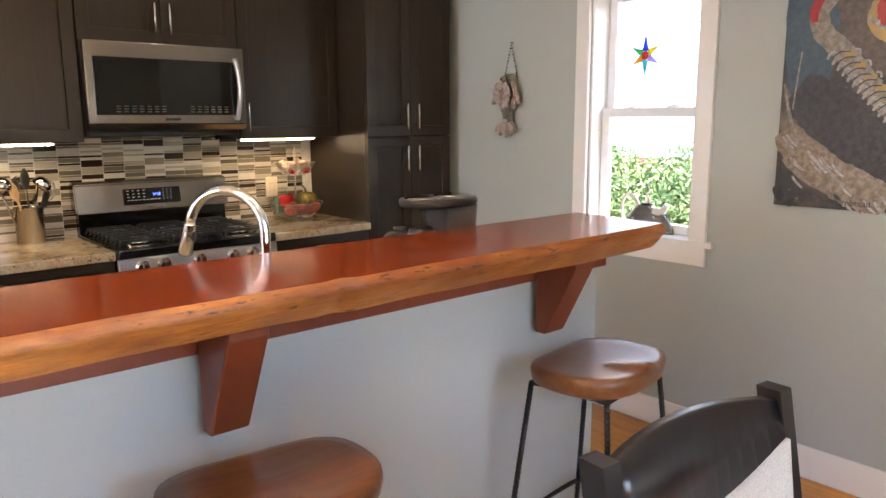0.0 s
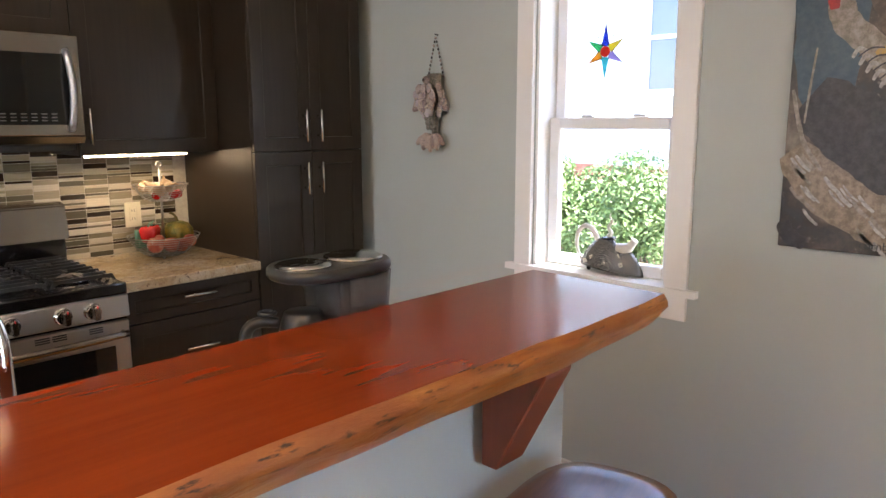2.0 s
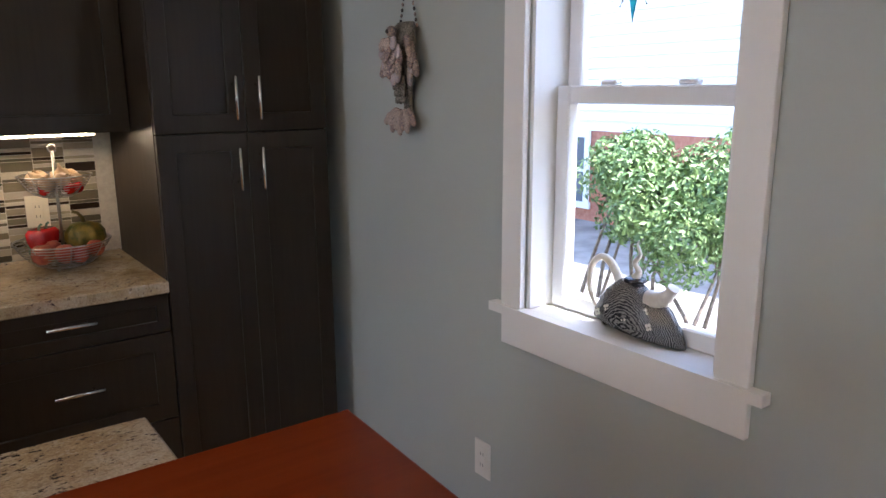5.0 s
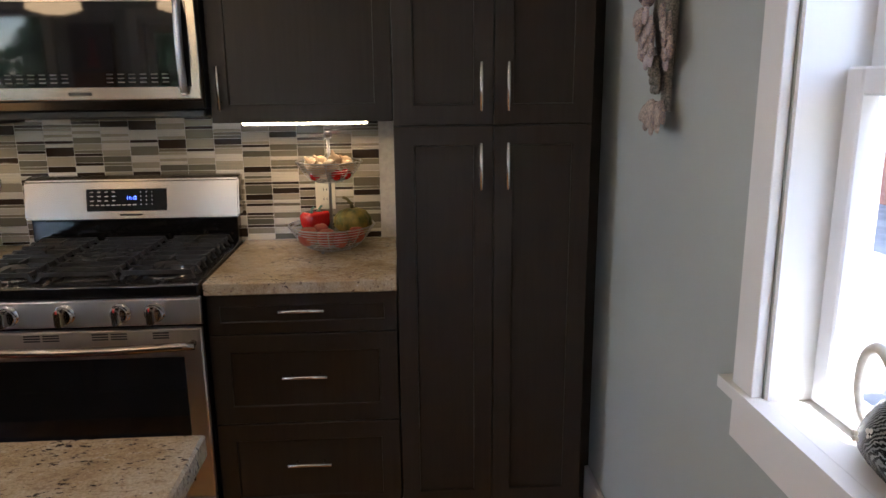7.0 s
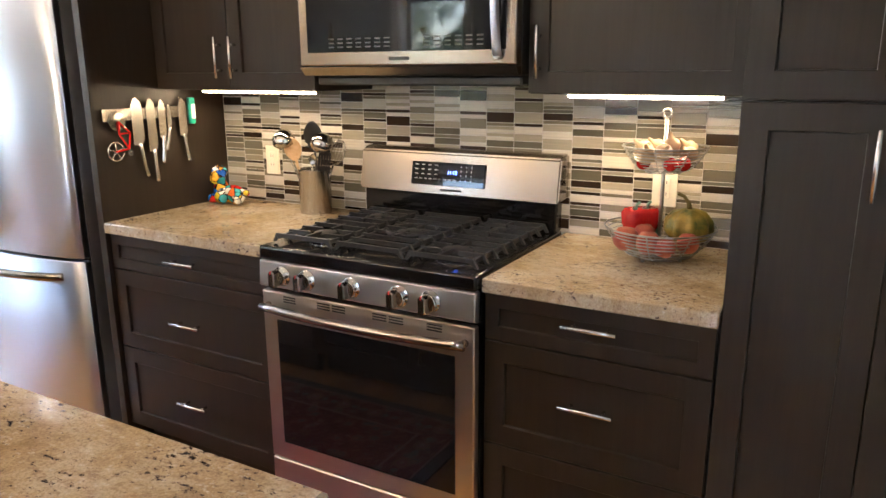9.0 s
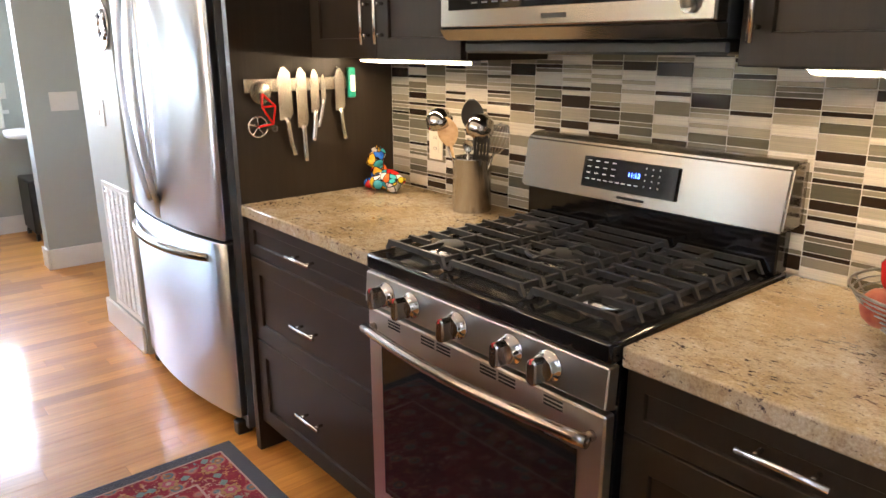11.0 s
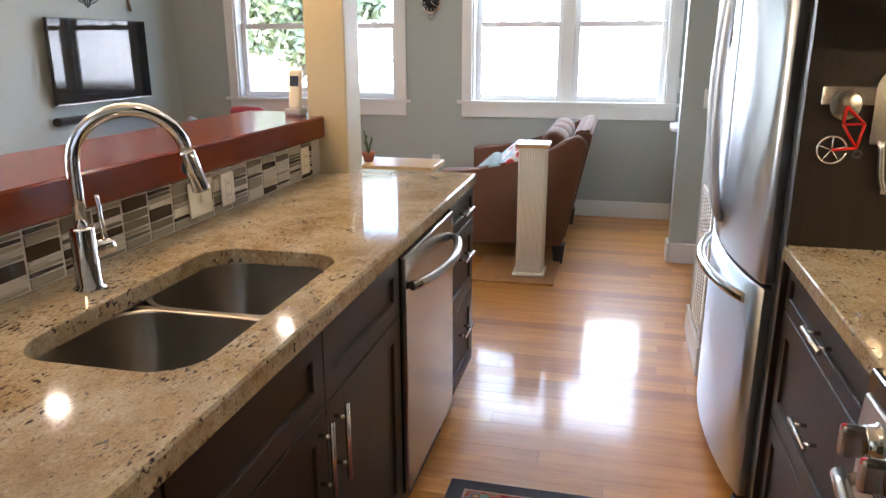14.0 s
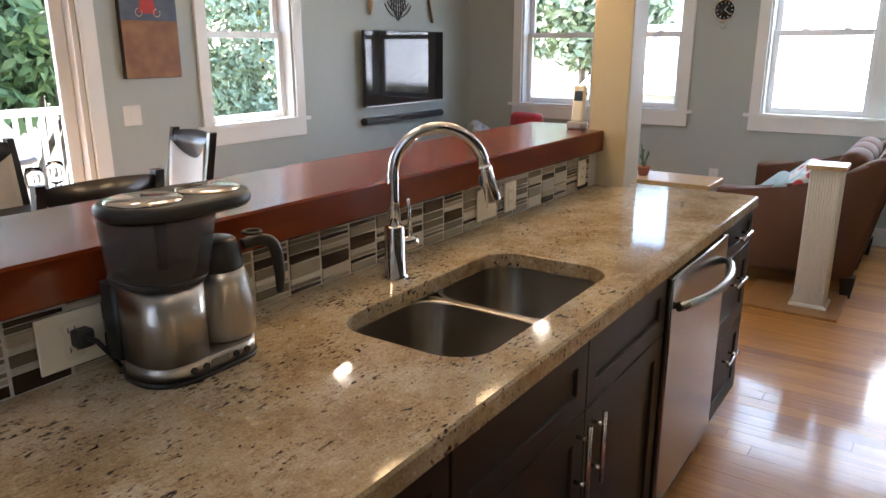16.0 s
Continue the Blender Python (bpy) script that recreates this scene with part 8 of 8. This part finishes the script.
def neighbour_west():
    x = -9.5
    h = thing("neighbour_house", (x - 3, 3, -0.62), "low pale building with a ribbed white metal roof", "house")
    bm = B()
    box(bm, x - 6, x - 0.5, -1.5, 9, -0.62, 0.7)
    part("wall", bm, SIDING, h)
    bm = B()
    prism(bm, [(x, -1.8, 0.75), (x - 3.2, -1.8, 1.9), (x - 6.4, -1.8, 0.75), (x - 6.4, -1.8, 0.68), (x, -1.8, 0.68)], (0, 11.2, 0))
    roof = part("roof", bm, ROOF_METAL, h, "white metal roof")
    for k in range(26):
        y = -1.7 + k * 0.44
        bm = B()
        tube(bm, [(x, y, 0.775), (x - 3.2, y, 1.925)], 0.022, 6)
        part("rib", bm, ROOF_METAL, roof)
    x = -14.5
    h = thing("neighbour_house", (x - 3, 5, -0.62), "pale two-storey house with a small dark window", "house")
    bm = B()
    box(bm, x - 5, x, 2.4, 12, -0.62, 5.5)
    part("wall", bm, SIDING, h)
    for k in range(24):
        bm = B()
        box(bm, x + 0.001, x + 0.02, 2.4 + k * 0.4, 2.43 + k * 0.4, 1.2, 5.5)
        part("batten", bm, SIDING, h)
    bm = B()
    box(bm, x + 0.02, x + 0.05, 4.6, 6.1, 2.1, 3.2)
    w = part("window", bm, DARK_PANE, h)
    bm = B()
    prism(bm, [(x + 0.4, 2.0, 5.5), (x - 5.4, 2.0, 5.5), (x - 2.5, 2.0, 7.5)], (0, 10.4, 0))
    part("roof", bm, ROOF_METAL, h)


neighbour_west()


def leaf_mat(name, a, b):
    mat = material(name, a, 0.5)
    n = Nodes(mat)
    isl = n.tree.nodes.new("ShaderNodeNewGeometry").outputs["Random Per Island"]
    n.color(n.ramp(isl, [(0.0, a), (1.0, b)]))
    bs = mat.node_tree.nodes["Principled BSDF"]
    bs.inputs["Subsurface Weight"].default_value = 0.0
    return mat


LEAF = leaf_mat("glossy_leaf", (0.06, 0.12, 0.03), (0.2, 0.29, 0.1))
# haze and glare over the far trees put into a paler leaf colour
LEAF_HAZED = leaf_mat("hazed_leaf", (0.24, 0.3, 0.17), (0.4, 0.46, 0.3))
LEAF_DARK = leaf_mat("dark_leaf", (0.055, 0.11, 0.035), (0.17, 0.26, 0.1))
BARK = skin("bark", (0.12, 0.09, 0.07), (0.22, 0.18, 0.14), 0.9, 25)


def foliage(rnd, centres, count, size, squash=0.8):
    """Leaves scattered in and on lumpy clusters (x, y, z, r), as one mesh."""
    verts, faces = [], []
    for _ in range(count):
        cx, cy, cz, r = rnd.choice(centres)
        d = Vector((rnd.gauss(0, 1), rnd.gauss(0, 1), rnd.gauss(0, 1))).normalized()
        p = Vector((cx, cy, cz)) + Vector((d.x, d.y, d.z * squash)) * r * (0.55 + 0.5 * rnd.random() ** 0.5)
        nrm = (d + Vector((rnd.gauss(0, 0.6), rnd.gauss(0, 0.6), rnd.gauss(0, 0.6) + 0.3))).normalized()
        u = nrm.orthogonal().normalized()
        u.rotate(Matrix.Rotation(rnd.uniform(0, 6.28), 3, nrm))
        v = nrm.cross(u)
        s = size * rnd.uniform(0.6, 1.3)
        k = len(verts)
        verts += [p - u * s, p + v * s * 0.42 + nrm * s * 0.1, p + u * s, p - v * s * 0.42 + nrm * s * 0.1]
        faces.append((k, k + 1, k + 2, k + 3))
    return verts, faces


def tree(name, x, y, base, centres, count, size, mat, label, stems, cat="tree", seed=1):
    rnd = random.Random(seed)
    t = thing(name, (x, y, base), label, cat)
    bm = B()
    for _ in range(stems):
        cx, cy, cz, r = rnd.choice(centres)
        a = Vector((x + rnd.uniform(-0.06, 0.06) * stems, y + rnd.uniform(-0.06, 0.06) * stems, base))
        b = Vector((cx, cy, cz))
        mid = a.lerp(b, 0.5) + Vector((rnd.uniform(-0.12, 0.12), rnd.uniform(-0.12, 0.12), 0.05))
        rr = 0.018 * size / 0.035 + 0.006
        tube(bm, [a, a.lerp(mid, 0.6), mid, mid.lerp(b, 0.5), b], [rr, rr * 0.9, rr * 0.75, rr * 0.55, rr * 0.3], 7)
    part("trunk", bm, BARK, t, "bare branching stems")
    vs, fs = foliage(rnd, centres, count, size)
    org = ORIGIN[t]
    me = bpy.data.meshes.new("crown")
    me.from_pydata([v - org for v in vs], [], fs)
    me.materials.append(mat)
    ob = new("crown", me)
    ob.parent = t
    tagged(ob, "dense crown of small leaves", kind="stuff")
    return t


def blobs(rnd, x, y, z, rx, ry, rz, n, r):
    out = []
    for _ in range(n):
        d = Vector((rnd.gauss(0, 1), rnd.gauss(0, 1), rnd.gauss(0, 1))).normalized() * rnd.random() ** 0.4
        out.append((x + d.x * rx, y + d.y * ry, z + d.z * rz, r * rnd.uniform(0.7, 1.3)))
    return out


# unseen slab added above the east window to hold back direct sun
bm = B()
box(bm, EAST + T + 0.001, EAST + T + 0.2, SOUTH - 0.6, BACK, 2.72, 2.82)
setting("roof_eave", bm, TRIM, "unseen white slab outside the east wall, added to block sun", "eave")
# second unseen slab, added to keep sun patches out of the dining corner
bm = B()
box(bm, WEST - T, EAST + T, -1.25, SOUTH - T - 0.001, 2.72, 2.82)
setting("roof_eave_south", bm, TRIM, "unseen white slab over the glass door, added to block sun", "eave")
rr = random.Random(5)
tree("shrub", 6.6, 4.85, -0.62, blobs(rr, 6.6, 4.6, 0.7, 0.55, 0.55, 0.5, 34, 0.25) + blobs(rr, 6.6, 5.2, 0.86, 0.5, 0.36, 0.36, 20, 0.22), 30000, 0.026, LEAF, "rounded evergreen shrub with bare multi-stem trunk", 15, "shrub", 3)
tree("shrub", 9.82, 9.6, -0.2995, blobs(rr, 9.82, 9.7, 0.45, 0.4, 0.42, 0.4, 16, 0.28), 4500, 0.035, LEAF, "evergreen shrub beside the neighbouring house", 5, "shrub", 4)
pot = B()
lathe(pot, [(0, 0), (0.19, 0), (0.24, 0.3), (0.26, 0.3), (0.26, 0.36), (0.22, 0.36), (0.21, 0.3), (0, 0.3)], (9.82, 9.6, -0.5995), 28)
single("plant_pot", pot, material("grey_stone_pot", (0.4, 0.38, 0.36), 0.8), (9.82, 9.6, -0.5995), "grey stone garden pot under the small shrub", "plant pot")
tree("magnolia_tree", -1.6, -5.4, -1.4, blobs(rr, -1.7, -5.4, 2.0, 1.9, 1.0, 1.6, 36, 0.55), 10000, 0.11, LEAF_DARK, "large-leaved magnolia tree beyond the deck", 7, "tree", 8)
tree("garden_tree", -8.6, -9.5, -1.4, blobs(rr, -8.6, -9.5, 2.2, 2.6, 1.3, 2.8, 46, 0.8), 17000, 0.11, LEAF_HAZED, "leafy garden tree beyond the fence", 6, "tree", 9)
tree("garden_tree", -19.0, -6.0, -0.8, blobs(rr, -19.0, -6.0, 3.0, 2.0, 2.9, 2.0, 44, 1.0), 20000, 0.19, LEAF_HAZED, "tall leafy tree behind the low roof", 6, "tree", 10)


def deck():
    wood_ = skin("weathered_deck", (0.4, 0.36, 0.31), (0.5, 0.46, 0.4), 0.8, 8)
    d = thing("deck", (1.0, -2.0, -0.62), "weathered wooden deck with a white railing", "deck")
    y = SOUTH - T - 0.02
    while y > -3.2:
        bm = B()
        box(bm, -1.6, 4.2, y - 0.135, y, -0.12, -0.085)
        part("board", bm, wood_, d)
        y -= 0.142
    for x in (-1.5, 0.4, 2.3, 4.1):
        bm = B()
        box(bm, x - 0.05, x + 0.05, -3.2, -3.1, -0.62, 0.95)
        part("post", bm, TRIM, d)
    for z in (0.0, 0.86):
        bm = B()
        box(bm, -1.5, 4.1, -3.175, -3.125, z, z + 0.07)
        part("rail", bm, TRIM, d)
    x = -1.4
    while x < 4.1:
        bm = B()
        box(bm, x - 0.018, x + 0.018, -3.165, -3.135, 0.0705, 0.8595)
        part("baluster", bm, TRIM, d)
        x += 0.12
    cover = skin("grill_cover", (0.6, 0.58, 0.57), (0.7, 0.68, 0.66), 0.6, 8)
    gr = thing("covered_grill", (0.72, -1.5, -0.085), "barbecue grill under a pale fabric cover on the deck", "grill")
    bm = B()
    rings = []
    for z, w, dd in ((-0.084, 0.36, 0.28), (0.3, 0.34, 0.27), (0.72, 0.36, 0.28), (0.78, 0.37, 0.28), (0.9, 0.33, 0.25), (1.03, 0.24, 0.19), (1.1, 0.1, 0.08)):
        rings.append([(0.72 + w * max(-1, min(1, 1.25 * math.cos(a))) + 0.015 * math.sin(7 * a + z * 9), -1.5 + dd * max(-1, min(1, 1.25 * math.sin(a))) + 0.012 * math.cos(9 * a), z) for a in (2 * math.pi * i / 36 for i in range(36))])
    loft(bm, rings)
    part("cover", bm, cover, gr)
    bm = B()
    for z in (0.74,):
        tube(bm, [(0.72 + 0.385 * max(-1, min(1, 1.25 * math.cos(a))), -1.5 + 0.295 * max(-1, min(1, 1.25 * math.sin(a))), z) for a in (2 * math.pi * i / 36 for i in range(36))], 0.018, 6, True)
    part("strap", bm, material("grey_strap", (0.12, 0.12, 0.13), 0.7), gr)


deck()


# ---- mosaic tiles ----
def tile_mat(name, color, rough, spread=0.25, streak=0.35):
    mat = material(name, color, rough)
    n = Nodes(mat)
    lines = n.noise(n.world_coords((1.2, 1.2, 150)), 4, 4, 0.65)
    tone = n.ramp(n.random(), [(0.0, tuple(c * (1 - spread) for c in color)), (1.0, tuple(min(1, c * (1 + spread)) for c in color))])
    n.color(n.mix(n.ramp(lines, [(0.4, (0, 0, 0)), (0.62, (streak, streak, streak))]), tone, tuple(c * 0.45 for c in color)))
    n.bump(lines, 0.12, 0.0006)
    return mat


TILES = [tile_mat("cream_glass_tile", (0.56, 0.51, 0.42), 0.08), tile_mat("grey_beige_stone_tile", (0.34, 0.3, 0.22), 0.16), tile_mat("taupe_tile", (0.19, 0.165, 0.115), 0.12), tile_mat("dark_brown_glass_tile", (0.032, 0.02, 0.013), 0.07), tile_mat("olive_glass_tile", (0.13, 0.12, 0.085), 0.07)]
WEIGHT = (0.34, 0.22, 0.15, 0.21, 0.08)
GROUT = skin("grout", (0.56, 0.52, 0.45), (0.48, 0.44, 0.38), 0.9, 60)
COLUMN, JOINT, UNIT = 0.1025, 0.0022, 0.0118
TILE_MESH = {}


def tile_mesh(u, k):
    if (u, k) not in TILE_MESH:
        bm = B()
        h = u * UNIT - JOINT
        w = COLUMN - JOINT
        box(bm, -w / 2, w / 2, 0.0, 0.009, 0, h, 0.0012)
        TILE_MESH[u, k] = mesh_of("tile", bm, TILES[k])
    return TILE_MESH[u, k]


def tile_field(parent, side, x_of, cols, low, high, rnd, joined=lambda c: False):
    """Columns of strip tiles of three heights, each column shifted against its neighbour."""
    rest = []
    for c in range(cols):
        z = low + JOINT
        m = x_of(c)
        last = -1
        while z < high - 0.006:
            u = rnd.choices((1, 2, 3), (0.5, 0.36, 0.14))[0]
            if z + u * UNIT > high:
                u = max(1, int((high - z) / UNIT))
            k = rnd.choices(range(5), WEIGHT)[0]
            if k == last:
                k = (k + 1 + rnd.randrange(3)) % 5
            last = k
            at = m @ Matrix.Translation((0, 0, z))
            if joined(c):
                rest.append((u, k, at))
            else:
                ob = new("tile", tile_mesh(u, k))
                ob.parent = parent
                ob.matrix_basis = at
            z += u * UNIT
    if rest:
        verts, faces, mats = [], [], []
        for u, k, at in rest:
            me = tile_mesh(u, k)
            o = len(verts)
            verts += [at @ v.co for v in me.vertices]
            faces += [[o + i for i in p.vertices] for p in me.polygons]
            mats += [k] * len(me.polygons)
        me = bpy.data.meshes.new("tile_rest")
        me.from_pydata(verts, [], faces)
        for t in TILES:
            me.materials.append(t)
        me.polygons.foreach_set("material_index", mats)
        ob = new("tile_rest", me)
        ob.parent = parent
        tagged(ob, "strip tiles behind the range", kind="stuff")


bm = B()
box(bm, 0.7225, 2.8355, NORTH - 0.0107, NORTH - 0.0005, 0.9155, 1.43)
back_n = setting("backsplash", bm, GROUT, "strip mosaic backsplash in cream, taupe and dark brown", "backsplash")
rnd_t = random.Random(21)
tile_field(back_n, "S", lambda c: local("S", (0.7245 + (c + 0.5) * COLUMN, NORTH - 0.003, 0)), 20, 0.9155, 1.428, rnd_t, lambda c: 8 <= c <= 14)
bm = B()
prism(bm, [(-0.033, tile_y(-0.033) - 0.0105, 0.9155), (2.5, tile_y(2.5) - 0.0105, 0.9155), (2.5, tile_y(2.5) + 0.0097, 0.9155), (-0.033, tile_y(-0.033) + 0.0097, 0.9155)], (0, 0, 0.138))
back_p = setting("backsplash_bar", bm, GROUT, "strip mosaic backsplash under the bar top", "backsplash")
lean = math.atan(-0.014)
tile_field(back_p, "N", lambda c: local("N", (2.498 - (c + 0.5) * COLUMN, tile_y(2.498 - (c + 0.5) * COLUMN) + 0.002, 0)) @ Matrix.Rotation(lean, 4, "Z"), 24, 0.9155, 1.054, rnd_t)


# ---- floor boards ----
def floor_boards():
    rnd = random.Random(33)
    W = 0.083
    lengths = (0.6, 0.9, 1.2, 1.5)
    shared = {}

    def board(L):
        if L not in shared:
            bm = B()
            box(bm, -W / 2 + 0.0002, W / 2 - 0.0002, 0.0003, L - 0.0003, -0.012, 0.0, 0.0006)
            shared[L] = mesh_of("floor_board", bm, PLANK)
        return shared[L]

    rest = []
    count = 0
    rows = int((EAST - WEST) / W) + 1
    for r in range(rows):
        x = WEST + (r + 0.5) * W
        if x + W / 2 > EAST:
            break
        y = SOUTH - rnd.uniform(0, 1.0)
        while y < BACK:
            L = rnd.choice(lengths)
            mid = y + L / 2
            if -2.6 < x < 1.9 and 3.0 < mid < 4.6 and count < 299:
                ob = new("floor_board", board(L))
                ob.parent = FLOOR
                ob.location = (x, y, 0)
                count += 1
            else:
                rest.append((x, y, L))
            y += L
    verts, faces = [], []
    for x, y, L in rest:
        me = board(L)
        o = len(verts)
        verts += [(v.co.x + x, v.co.y + y, v.co.z) for v in me.vertices]
        faces += [[o + i for i in p.vertices] for p in me.polygons]
    me = bpy.data.meshes.new("floor_board_rest")
    me.from_pydata(verts, [], faces)
    me.materials.append(PLANK_REST)
    ob = new("floor_board_rest", me)
    ob.parent = FLOOR
    tagged(ob, "amber hardwood strips", kind="stuff")


def plank_rest():
    """The same wood for the joined boards, varied board by board."""
    mat = PLANK.copy()
    mat.name = "floor_board_wood_joined"
    t = mat.node_tree
    isl = t.nodes.new("ShaderNodeNewGeometry").outputs["Random Per Island"]
    for l in list(t.links):
        if l.from_node.bl_idname == "ShaderNodeObjectInfo":
            t.links.new(isl, l.to_socket)
    return mat


PLANK_REST = plank_rest()
floor_boards()
